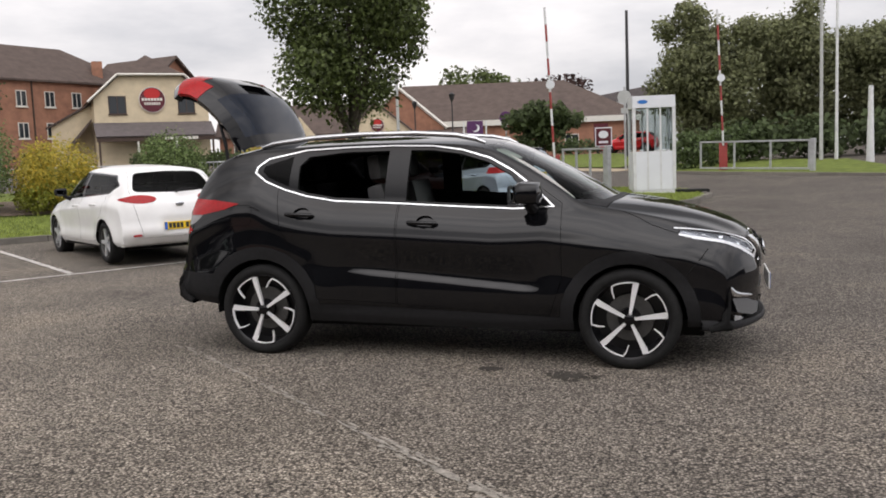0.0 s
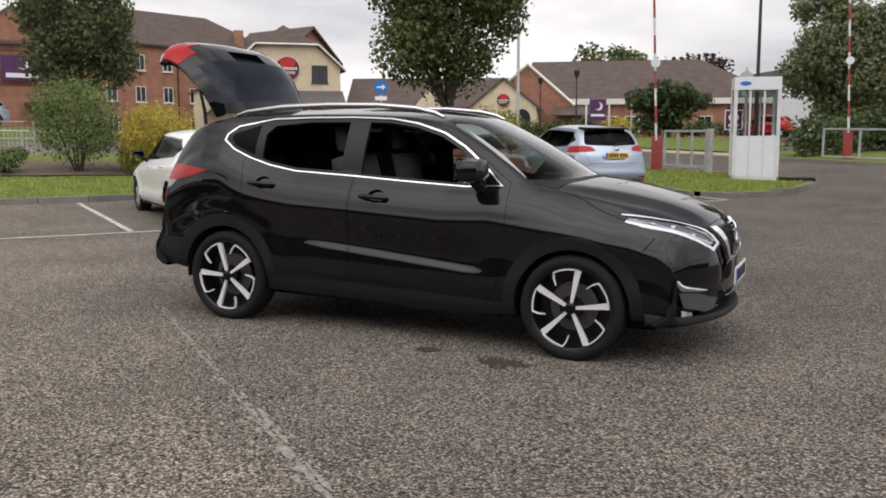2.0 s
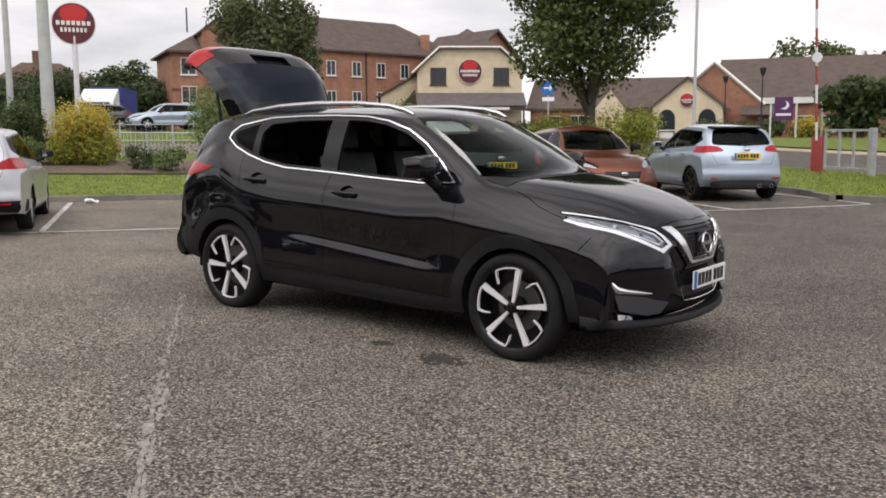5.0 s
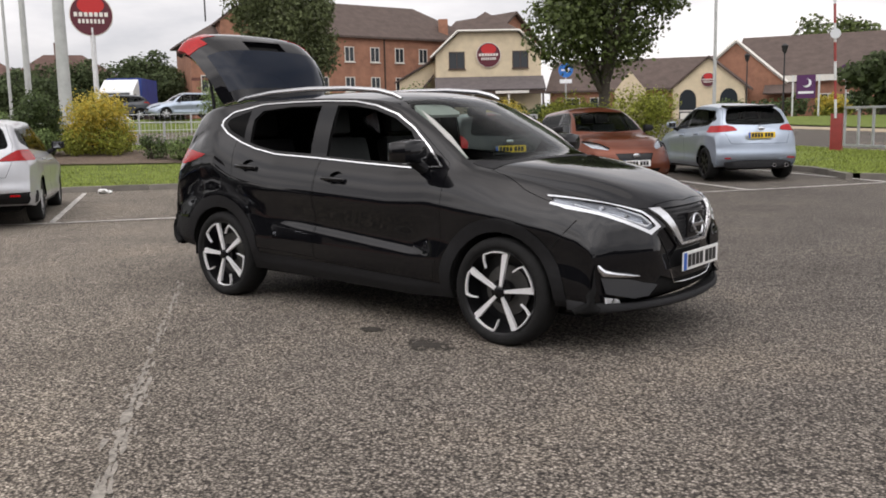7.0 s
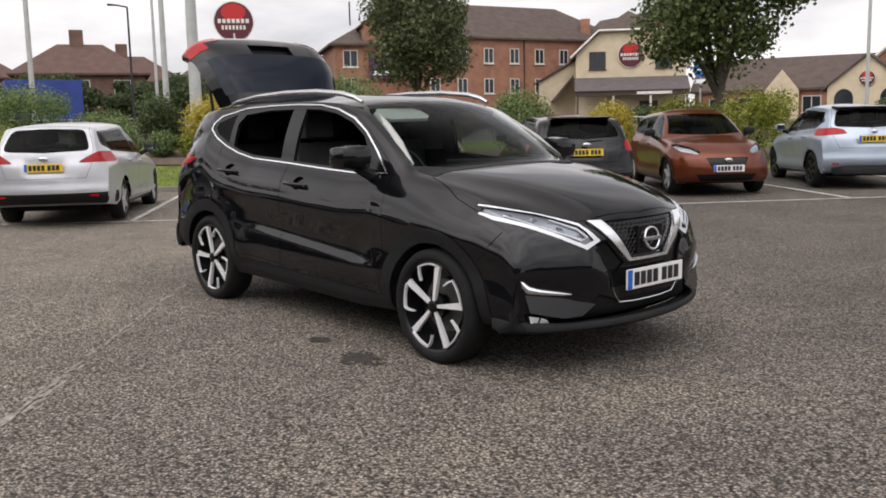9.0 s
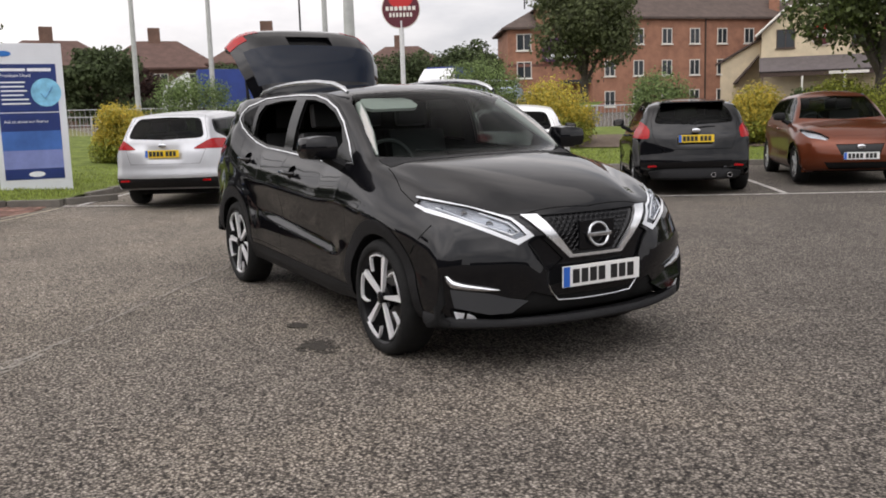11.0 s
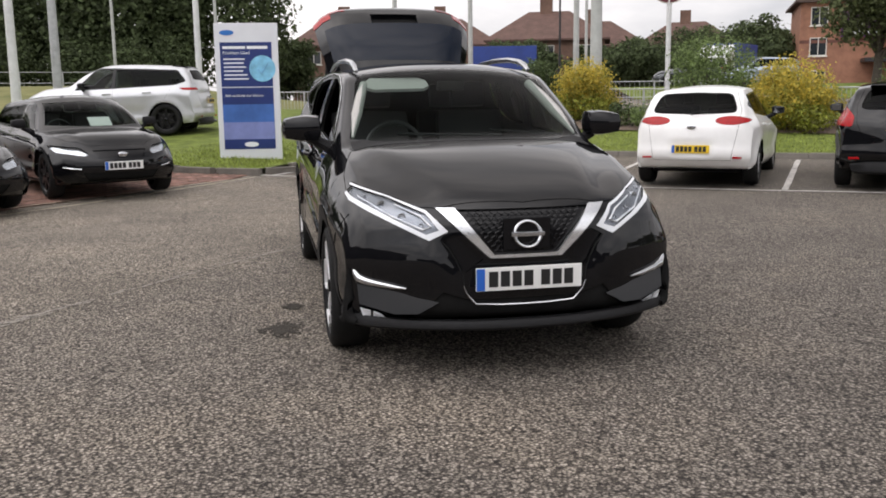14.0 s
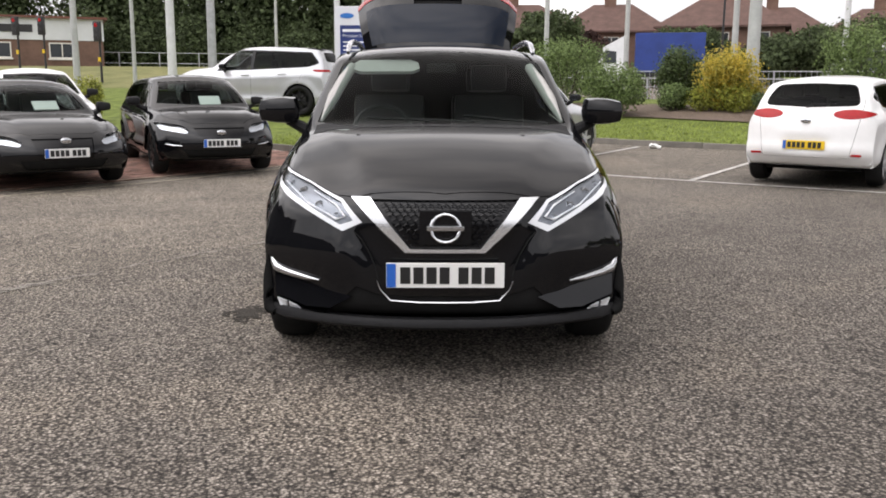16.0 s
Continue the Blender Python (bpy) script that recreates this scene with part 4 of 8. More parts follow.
# ---------- setting: ground, kerbs, lines, verge ----------
def asphalt_material():
    m = bpy.data.materials.new("worn_asphalt")
    m.use_nodes = True
    n, l = m.node_tree.nodes, m.node_tree.links
    b = n["Principled BSDF"]
    b.inputs["Roughness"].default_value = 0.88
    b.inputs["Specular IOR Level"].default_value = 0.3
    co = n.new("ShaderNodeTexCoord")

    def tex(kind, scale, detail=4.0, rough=0.6):
        t = n.new(kind)
        t.inputs["Scale"].default_value = scale
        if kind == "ShaderNodeTexNoise":
            t.inputs["Detail"].default_value = detail
            t.inputs["Roughness"].default_value = rough
        l.new(co.outputs["Object"], t.inputs["Vector"])
        return t

    def ramp(src, stops):
        r = n.new("ShaderNodeValToRGB")
        e = r.color_ramp.elements
        while len(e) < len(stops):
            e.new(0.5)
        for k, (p, c) in enumerate(stops):
            e[k].position, e[k].color = p, (*c, 1)
        l.new(src, r.inputs[0])
        return r.outputs[0]

    def mix(kind, fac, a, c):
        x = n.new("ShaderNodeMix")
        x.data_type, x.blend_type = 'RGBA', kind
        if isinstance(fac, float):
            x.inputs[0].default_value = fac
        else:
            l.new(fac, x.inputs[0])
        l.new(a, x.inputs[6])
        l.new(c, x.inputs[7])
        return x.outputs[2]

    chips = tex("ShaderNodeTexVoronoi", 74.0)
    sep = n.new("ShaderNodeSeparateColor")
    l.new(chips.outputs["Color"], sep.inputs[0])
    stone = ramp(sep.outputs[0], [(0.0, (0.165, 0.147, 0.124)), (0.5, (0.280, 0.251, 0.214)), (0.86, (0.375, 0.338, 0.289)), (1.0, (0.54, 0.49, 0.43))])
    fine = tex("ShaderNodeTexNoise", 160.0, 3.0)
    grain = ramp(fine.outputs["Fac"], [(0.3, (0.72, 0.72, 0.72)), (0.7, (1.22, 1.22, 1.22))])
    wide = tex("ShaderNodeTexNoise", 0.55, 6.0, 0.62)
    patch = ramp(wide.outputs["Fac"], [(0.28, (0.70, 0.69, 0.68)), (0.5, (1.0, 1.0, 1.0)), (0.72, (1.30, 1.27, 1.21))])
    mid = tex("ShaderNodeTexNoise", 5.0, 5.0, 0.7)
    blot = ramp(mid.outputs["Fac"], [(0.3, (0.86, 0.86, 0.86)), (0.7, (1.14, 1.13, 1.12))])
    # dark pits between and among the stones
    gaps = ramp(chips.outputs["Distance"], [(0.36, (1.0, 1.0, 1.0)), (0.62, (0.26, 0.25, 0.25))])
    pock = tex("ShaderNodeTexNoise", 48.0, 2.0, 0.5)
    pits = ramp(pock.outputs["Fac"], [(0.40, (0.26, 0.25, 0.25)), (0.47, (1.0, 1.0, 1.0))])
    c = mix('MULTIPLY', 1.0, stone, grain)
    c = mix('MULTIPLY', 1.0, c, gaps)
    c = mix('MULTIPLY', 1.0, c, pits)
    c = mix('MULTIPLY', 1.0, c, patch)
    c = mix('MULTIPLY', 1.0, c, blot)
    # an older, paler surface on one side of the long seam; growing darker beyond it
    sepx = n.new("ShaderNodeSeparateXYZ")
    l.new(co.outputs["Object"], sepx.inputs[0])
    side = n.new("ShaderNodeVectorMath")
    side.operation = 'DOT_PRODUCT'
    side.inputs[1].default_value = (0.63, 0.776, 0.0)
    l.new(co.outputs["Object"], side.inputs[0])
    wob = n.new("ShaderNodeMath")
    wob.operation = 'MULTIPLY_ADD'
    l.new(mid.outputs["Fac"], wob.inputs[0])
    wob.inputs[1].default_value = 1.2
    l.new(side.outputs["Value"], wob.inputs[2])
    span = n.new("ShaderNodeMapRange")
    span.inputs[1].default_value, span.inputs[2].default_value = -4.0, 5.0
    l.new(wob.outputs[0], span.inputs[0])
    seam_tone = ramp(span.outputs[0], [(0.0, (1.22, 1.20, 1.16)), (0.26, (1.18, 1.16, 1.12)), (0.36, (0.99, 0.98, 0.97)), (0.7, (0.84, 0.83, 0.83)), (1.0, (0.70, 0.695, 0.70))])
    c = mix('MULTIPLY', 1.0, c, seam_tone)
    l.new(c, b.inputs["Base Color"])
    add = n.new("ShaderNodeMath")
    add.operation = 'ADD'
    l.new(chips.outputs["Distance"], add.inputs[0])
    l.new(fine.outputs["Fac"], add.inputs[1])
    u = n.new("ShaderNodeBump")
    u.inputs["Strength"].default_value, u.inputs["Distance"].default_value = 0.55, 0.006
    l.new(add.outputs[0], u.inputs["Height"])
    l.new(u.outputs[0], b.inputs["Normal"])
    return m


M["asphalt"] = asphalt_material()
M["grass"] = material("mown_grass", (0.125, 0.160, 0.034), 0.9, vary=0.5, scale=3.0, bump=1.0, bump_scale=60, spec=0.2)
M["dry_grass"] = material("rough_dry_grass", (0.150, 0.140, 0.062), 0.9, vary=0.6, scale=0.9, bump=1.0, bump_scale=30, spec=0.2, dark=(0.10, 0.115, 0.04))
M["blade"] = material("grass_blades", (0.23, 0.28, 0.065), 0.8, island=0.5, vary=0.4, scale=2.0, spec=0.2)
M["soil"] = material("bark_soil", (0.125, 0.090, 0.066), 0.95, vary=0.5, scale=9, bump=1.0, bump_scale=40)
M["kerb"] = material("concrete_kerb", (0.17, 0.155, 0.135), 0.85, vary=0.3, scale=6, bump=0.4, bump_scale=80, random_object=0.15)
M["line"] = material("worn_white_line", (0.44, 0.42, 0.39), 0.8, vary=0.75, scale=9, bump=0.3, bump_scale=120, dark=(0.18, 0.17, 0.16))
M["cream_line"] = material("worn_cream_line", (0.40, 0.35, 0.26), 0.8, vary=0.7, scale=9, bump=0.3, bump_scale=120, dark=(0.16, 0.14, 0.12))
M["brick_paving"] = material("red_block_paving", (0.23, 0.125, 0.095), 0.85, vary=0.3, scale=5, bump=0.4, bump_scale=60, random_object=0.4)
M["joint"] = material("sandy_joint", (0.10, 0.08, 0.065), 0.95, vary=0.3, scale=8)
M["tar"] = material("dark_oil_stain", (0.066, 0.060, 0.053), 0.95, vary=0.4, scale=60, bump=0.6, bump_scale=150, spec=0.05)
M["pale_scar"] = material("pale_scraped_seam", (0.28, 0.255, 0.22), 0.9, vary=0.5, scale=25, bump=0.4, bump_scale=150, dark=(0.10, 0.092, 0.08))

bm = bmesh.new()
rings = [0.01] + [k * 0.8 for k in range(1, 60)] + [52, 60, 80, 120, 250, 600, 2000]
prev = None
for r in rings:
    row = []
    for k in range(120):
        x, y = r * math.cos(k * math.tau / 120), r * math.sin(k * math.tau / 120)
        row.append(bm.verts.new((x, y, ground_z(x, y))))
    if prev:
        for k in range(120):
            bm.faces.new((prev[k], row[k], row[(k + 1) % 120], prev[(k + 1) % 120]))
    prev = row
bmesh.ops.contextual_create(bm, geom=[v for v in bm.verts if v.co.xy.length < 0.02])
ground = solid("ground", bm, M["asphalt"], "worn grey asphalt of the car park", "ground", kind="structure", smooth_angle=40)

# the kerb line round the grass: behind the bays, round the display board, round the island
KERB = [(-19.0, -15.0), (-16.5, -10.5), (-14.3, -7.0), (-13.0, -5.0), (-11.9, -3.6), (-10.9, -2.55), (-10.35, -1.75), (-10.15, -1.25), uv(-2.42, 0.25), uv(-2.5, 0.8),
        uv(-2.5, 2.5), uv(-2.45, 4.6), uv(-2.3, 5.1), uv(-1.9, 5.3), uv(0.7, 5.35), uv(3.5, 5.35), uv(6.3, 5.35), uv(9.1, 5.35), uv(12.0, 5.3), uv(14.6, 5.25), uv(15.0, 5.05), uv(15.25, 4.6),
        uv(15.4, 3.0), uv(15.35, 1.9), uv(15.0, 0.9), uv(14.9, 0.2), uv(15.15, -0.40), uv(15.95, -0.64), uv(17.04, -0.46), uv(18.3, 0.10), uv(19.33, 0.80), uv(20.0, 1.7), uv(20.35, 3.0), uv(20.2, 6.0), uv(20.0, 9.0), uv(20.0, 13.0)]


def walkline(pts, step):
    out, carry = [], 0.0
    for (x0, y0), (x1, y1) in zip(pts, pts[1:]):
        L = math.hypot(x1 - x0, y1 - y0)
        d = carry
        while d < L:
            out.append((x0 + (x1 - x0) * d / L, y0 + (y1 - y0) * d / L, math.atan2(y1 - y0, x1 - x0)))
            d += step
        carry = d - L
    return out


def kerb_distance(x, y):
    best = 1e9
    for (x0, y0), (x1, y1) in zip(KERB, KERB[1:]):
        dx, dy = x1 - x0, y1 - y0
        t = max(0.0, min(1.0, ((x - x0) * dx + (y - y0) * dy) / (dx * dx + dy * dy)))
        best = min(best, math.hypot(x - x0 - t * dx, y - y0 - t * dy))
    return best


def verge_z(x, y):
    d = kerb_distance(x, y)
    u = (x - BAY[0]) * BU[0] + (y - BAY[1]) * BU[1]
    return ground_z(x, y) + 0.105 + (0.068 - 0.024 * smooth(14.0, 16.5, u)) * max(0.0, min(d, 6.0) - 0.3)


BACK = [uv(20.0, 13.0), uv(17, 14.0), uv(10, 15.0), uv(2, 16.0), uv(-6, 16.5), uv(-14, 15.5), uv(-22, 10), (-30, -14), (-19.0, -15.0)]
VERGE = KERB + BACK[1:-1]


def sheet(poly, height, step, lift=0.0):
    """A sheet over a polygon, on a height rule, cut to its outline."""
    bm = bmesh.new()
    x0, x1 = min(p[0] for p in poly), max(p[0] for p in poly)
    y0, y1 = min(p[1] for p in poly), max(p[1] for p in poly)
    nx, ny = int((x1 - x0) / step) + 2, int((y1 - y0) / step) + 2
    f0 = bm.faces.new([bm.verts.new((x, y, 0)) for x, y in poly])
    for k in range(1, nx):
        bmesh.ops.bisect_plane(bm, geom=bm.verts[:] + bm.edges[:] + bm.faces[:], plane_co=(x0 + k * step, 0, 0), plane_no=(1, 0, 0))
    for k in range(1, ny):
        bmesh.ops.bisect_plane(bm, geom=bm.verts[:] + bm.edges[:] + bm.faces[:], plane_co=(0, y0 + k * step, 0), plane_no=(0, 1, 0))
    for v in bm.verts:
        v.co.z = height(v.co.x, v.co.y) + lift
    bm.normal_update()
    if sum(f.normal.z for f in bm.faces) < 0:
        bmesh.ops.reverse_faces(bm, faces=bm.faces[:])
    return bm


solid("grass_verge", sheet(VERGE, verge_z, 0.9), M["grass"], "mown green grass bank behind a low kerb", "grass", kind="structure", smooth_angle=60)
BED = [uv(-4.5, 8.9), uv(-1, 9.2), uv(2.5, 8.8), uv(6, 8.4), uv(9, 7.9), uv(12, 7.2), uv(15.5, 6.8), uv(16.5, 8.2), uv(15.5, 9.9), uv(11, 10.6), uv(6, 11.0), uv(2, 12.6), uv(-2, 13.2), uv(-5, 12.5), uv(-5.6, 10.2)]
solid("planting_bed", sheet(BED, verge_z, 0.9, 0.03), M["soil"], "bare brown soil bed under the shrubs", "soil", kind="structure", smooth_angle=60)


def grass_blades(count, seed):
    """Short uneven blades over the part of the bank next to the kerb, as one mesh."""
    rs = np.random.RandomState(seed)
    pts = []
    line = walkline(KERB[4:35], 0.05)
    for k in rs.randint(0, len(line), count * 2):
        x, y, a = line[k]
        d = 0.12 + 3.2 * rs.rand() ** 1.6
        x, y = x - math.sin(a) * d * SIDE_IN + rs.normal() * .1, y + math.cos(a) * d * SIDE_IN + rs.normal() * .1
        if inside(VERGE, x, y) and not inside(BED, x, y) and kerb_distance(x, y) > 0.1:
            pts.append((x, y, verge_z(x, y)))
        if len(pts) >= count:
            break
    p = np.array(pts)
    c = len(p)
    a = rs.rand(c) * math.tau
    h = (0.02 + 0.05 * rs.rand(c) ** 2)[:, None]
    s = np.stack([np.cos(a), np.sin(a), 0 * a], 1) * 0.009
    lean = rs.normal(size=(c, 3)) * 0.35
    lean[:, 2] = 1.0
    v = np.stack([p - s, p + s, p + lean * h], 1).reshape(-1, 3)
    me = bpy.data.meshes.new("grass_tufts")
    me.from_pydata(v.tolist(), [], np.arange(3 * c).reshape(-1, 3).tolist())
    me.materials.append(M["blade"])
    return tagged(new("grass_tufts", me), "short uneven grass along the kerb", "grass", kind="stuff")


def lay_strip(name, a, b, w, lift, mat, label, category="marking", n=10):
    """A painted or worn strip that follows the ground."""
    bm = bmesh.new()
    a, b = Vector(a), Vector(b)
    d = (b - a).normalized()
    s = Vector((-d.y, d.x)) * w / 2
    prev = None
    rnd = random.Random(int(abs(a.x * 97 + b.y * 31)))
    for k in range(n + 1):
        p = a + (b - a) * k / n
        row = []
        for sg in (-1, 1):
            q = p + s * sg * (1 + rnd.uniform(-0.16, 0.16))
            row.append(bm.verts.new((q.x, q.y, ground_z(q.x, q.y) + lift)))
        if prev:
            bm.faces.new((prev[0], row[0], row[1], prev[1]))
        prev = row
    return solid(name, bm, mat, label, category, kind="structure")


MOUTH = [(-9.0, -0.05), (7.0, -0.05), (12.5, -0.70), (14.75, -0.86)]
for a, b in zip(MOUTH, MOUTH[1:]):
    lay_strip("bay_front_line", uv(*a), uv(*b), 0.09, 0.012, M["line"], "worn white line along the parking bay mouths", n=int((b[0] - a[0]) * 2.5))
for u in (-2.1, 0.7, 3.5, 6.3, 9.1, 12.0, 14.8):
    lay_strip("bay_line", uv(u, 0.08 + interp(MOUTH, u)), uv(u, 4.95), 0.09, 0.013, M["line"], "worn white line between two parking bays", n=24)
lay_strip("edge_line", (-4.2, -5.25), (-9.6, -1.25), 0.05, 0.012, M["cream_line"], "worn cream line beside the red paving", n=40)
lay_strip("edge_line", (-4.9, -5.55), (-9.2, -1.70), 0.045, 0.020, M["cream_line"], "worn cream line beside the red paving", n=40)


def blotch(bm, cx, cy, rx, ry, turn, lift, rnd, n=12):
    c, sn = math.cos(turn), math.sin(turn)
    ring = []
    for k in range(n):
        a = k * math.tau / n
        q = 1 + rnd.uniform(-0.4, 0.4)
        u, v = rx * q * math.cos(a), ry * q * math.sin(a)
        x, y = cx + c * u - sn * v, cy + sn * u + c * v
        ring.append(bm.verts.new((x, y, ground_z(x, y) + lift)))
    bm.faces.new(ring)


rnd = random.Random(12)
bm = bmesh.new()
for a, b, count, wide in (((-2.2, -0.65), (0.2, -2.62), 80, .020), ((0.2, -2.62), (3.4, -5.22), 170, .030)):
    turn = math.atan2(b[1] - a[1], b[0] - a[0])
    for k in range(count):
        f = rnd.random()
        off = rnd.gauss(0, wide * .8)
        blotch(bm, a[0] + (b[0] - a[0]) * f - math.sin(turn) * off, a[1] + (b[1] - a[1]) * f + math.cos(turn) * off, rnd.uniform(.015, .09), rnd.uniform(.25, 1) * wide * .6, turn, 0.004 + k * 1e-5, rnd)
solid("pale_seam", bm, M["pale_scar"], "broken pale scraped seam in the asphalt", "marking", kind="structure")
for cx, cy, rx, ry in ((0.98, -1.14, 0.17, 0.12), (0.42, -1.05, 0.07, 0.05)):
    bm = bmesh.new()
    blotch(bm, cx, cy, rx * .55, ry * .5, .2, 0.004, rnd, 18)
    for k in range(70):
        a, q = rnd.random() * math.tau, rnd.uniform(.3, 1.05)
        blotch(bm, cx + math.cos(a) * rx * q, cy + math.sin(a) * ry * q, rnd.uniform(.008, .032), rnd.uniform(.006, .02), rnd.random() * 3, 0.0042 + k * 2e-5, rnd, 8)
    solid("oil_stain", bm, M["tar"], "dark oil stain on the asphalt", "stain", kind="structure")

# red block paving under the two black cars
PAVE = [(-4.1, -6.15), (-9.35, -1.75), (-10.05, -1.3), (-10.35, -1.75), (-10.9, -2.55), (-11.9, -3.6), (-13.0, -5.0), (-14.3, -7.0), (-16.5, -10.5), (-8.0, -12.0), (-4.5, -9.0)]
paving = solid("red_paving", sheet(PAVE, ground_z, 0.9, 0.004), M["joint"], "red block paving beside the car park", "paving", kind="structure", smooth_angle=60)

bx, by, ba = walkline(KERB[14:16], 0.5)[0]
SIDE_IN = 1 if inside(VERGE, bx - math.sin(ba) * .5, by + math.cos(ba) * .5) else -1
grass_blades(42000, 5)

# ---------- plants ----------
GREENS = {
    "tree": material("broad_leaves", (0.090, 0.118, 0.036), 0.55, island=0.55, vary=0.3, scale=0.6, spec=0.4),
    "poplar": material("grey_green_leaves", (0.105, 0.125, 0.055), 0.6, island=0.5, vary=0.3, scale=0.4, spec=0.3),
    "yellow": material("golden_shrub_leaves", (0.52, 0.39, 0.065), 0.6, island=0.3, vary=0.35, scale=2.0, spec=0.3, dark=(0.29, 0.29, 0.065)),
    "lime": material("lime_shrub_leaves", (0.26, 0.28, 0.05), 0.6, island=0.5, vary=0.3, scale=2.0, spec=0.3),
    "dark": material("dark_shrub_leaves", (0.085, 0.120, 0.045), 0.55, island=0.5, vary=0.3, scale=2.0, spec=0.4),
    "sage": material("grey_green_shrub_leaves", (0.165, 0.225, 0.085), 0.6, island=0.5, vary=0.3, scale=2.0, spec=0.3),
    "far": material("far_wood_leaves", (0.082, 0.108, 0.050), 0.7, island=0.5, vary=0.35, scale=0.15, spec=0.2),
    "entrance": material("dull_grey_green_leaves", (0.19, 0.205, 0.105), 0.6, island=0.4, vary=0.3, scale=0.3, spec=0.3),
    "copper": material("copper_leaves", (0.055, 0.030, 0.026), 0.6, island=0.5, vary=0.3, scale=0.5, spec=0.2),
}


def let_light_through(mat, share):
    """Thin leaves also pass light on: a translucent share of the same colour."""
    n, l = mat.node_tree.nodes, mat.node_tree.links
    b = n["Principled BSDF"]
    t = n.new("ShaderNodeBsdfTranslucent")
    if b.inputs["Base Color"].links:
        l.new(b.inputs["Base Color"].links[0].from_socket, t.inputs[0])
    else:
        t.inputs[0].default_value = b.inputs["Base Color"].default_value
    x = n.new("ShaderNodeMixShader")
    x.inputs[0].default_value = share
    out = next(k for k in n if k.type == 'OUTPUT_MATERIAL')
    l.new(b.outputs[0], x.inputs[1])
    l.new(t.outputs[0], x.inputs[2])
    l.new(x.outputs[0], out.inputs[0])


for leaf in GREENS.values():
    let_light_through(leaf, 0.45)
M["bark"] = material("grey_bark", (0.075, 0.062, 0.050), 0.9, vary=0.4, scale=9, bump=0.8, bump_scale=30)


def leaves(name, blobs, count, size, seed, shell=0.55):
    """Many small leaf blades in the outer part of several ellipsoids, as one mesh."""
    rs = np.random.RandomState(seed)
    vol = np.array([b[3] * b[4] * b[5] for b in blobs]) ** 0.75
    pick = rs.choice(len(blobs), count, p=vol / vol.sum())
    B = np.array(blobs)[pick]
    d = rs.normal(size=(count, 3))
    d /= np.linalg.norm(d, axis=1)[:, None]
    r = (shell + (1 - shell) * rs.rand(count) ** 0.6) * (1 + 0.10 * rs.normal(size=count))
    p = B[:, :3] + d * B[:, 3:6] * r[:, None]
    nrm = d + rs.normal(size=(count, 3)) * 0.75 + np.array([0, 0, 0.5])
    nrm /= np.linalg.norm(nrm, axis=1)[:, None]
    t = np.cross(nrm, rs.normal(size=(count, 3)))
    t /= np.linalg.norm(t, axis=1)[:, None] + 1e-9
    s = np.cross(nrm, t)
    L = size * (0.6 + 0.8 * rs.rand(count))[:, None]
    W = L * 0.36
    bend = nrm * L * 0.18
    v = np.stack([p - t * L / 2, p + s * W - bend * 0, p + t * L / 2 - bend, p - s * W], axis=1).reshape(-1, 3)
    me = bpy.data.meshes.new(name)
    me.vertices.add(4 * count)
    me.vertices.foreach_set("co", v.ravel())
    me.loops.add(4 * count)
    me.loops.foreach_set("vertex_index", np.arange(4 * count))
    me.polygons.add(count)
    me.polygons.foreach_set("loop_start", np.arange(0, 4 * count, 4))
    me.update(calc_edges=True)
    return me


def bush(x, y, w, h, kind, seed, label, count=10000, size=0.062, z=None):
    """A shrub: a crown of many blades on a few stems, standing on the bank."""
    z = verge_z(x, y) if z is None else z
    o = thing("shrub", pose(x, y, z - 0.03), label, "shrub", "shrubs on the bank")
    rnd = random.Random(seed)
    blobs = [(0, 0, h * 0.52, w * 0.44, w * 0.44, h * 0.46)]
    for k in range(8):
        a = k * math.tau / 8 + rnd.random()
        q = rnd.uniform(0.2, 0.36) * w
        blobs.append((q * math.cos(a), q * math.sin(a), h * rnd.uniform(0.25, 0.78), w * rnd.uniform(0.15, 0.24), w * rnd.uniform(0.15, 0.24), h * rnd.uniform(0.15, 0.25)))
    me = leaves("crown", blobs, count, size, seed, 0.45)
    me.materials.append(GREENS[kind])
    c = new("crown", me)
    c.parent = o
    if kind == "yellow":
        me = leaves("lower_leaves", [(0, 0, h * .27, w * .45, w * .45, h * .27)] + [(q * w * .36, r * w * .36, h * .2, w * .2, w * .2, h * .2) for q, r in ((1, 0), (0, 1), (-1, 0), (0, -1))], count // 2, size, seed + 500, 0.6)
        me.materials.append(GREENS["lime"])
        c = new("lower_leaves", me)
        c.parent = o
    for k in range(5):
        bm = bmesh.new()
        a = k * math.tau / 5 + rnd.random()
        tube(bm, [(0.06 * math.cos(a), 0.06 * math.sin(a), 0), (w * 0.14 * math.cos(a), w * 0.14 * math.sin(a), h * 0.35), (w * 0.27 * math.cos(a), w * 0.27 * math.sin(a), h * 0.75)], [0.03, 0.022, 0.006], 5)
        part("stem", bm, M["bark"], o)
    return o


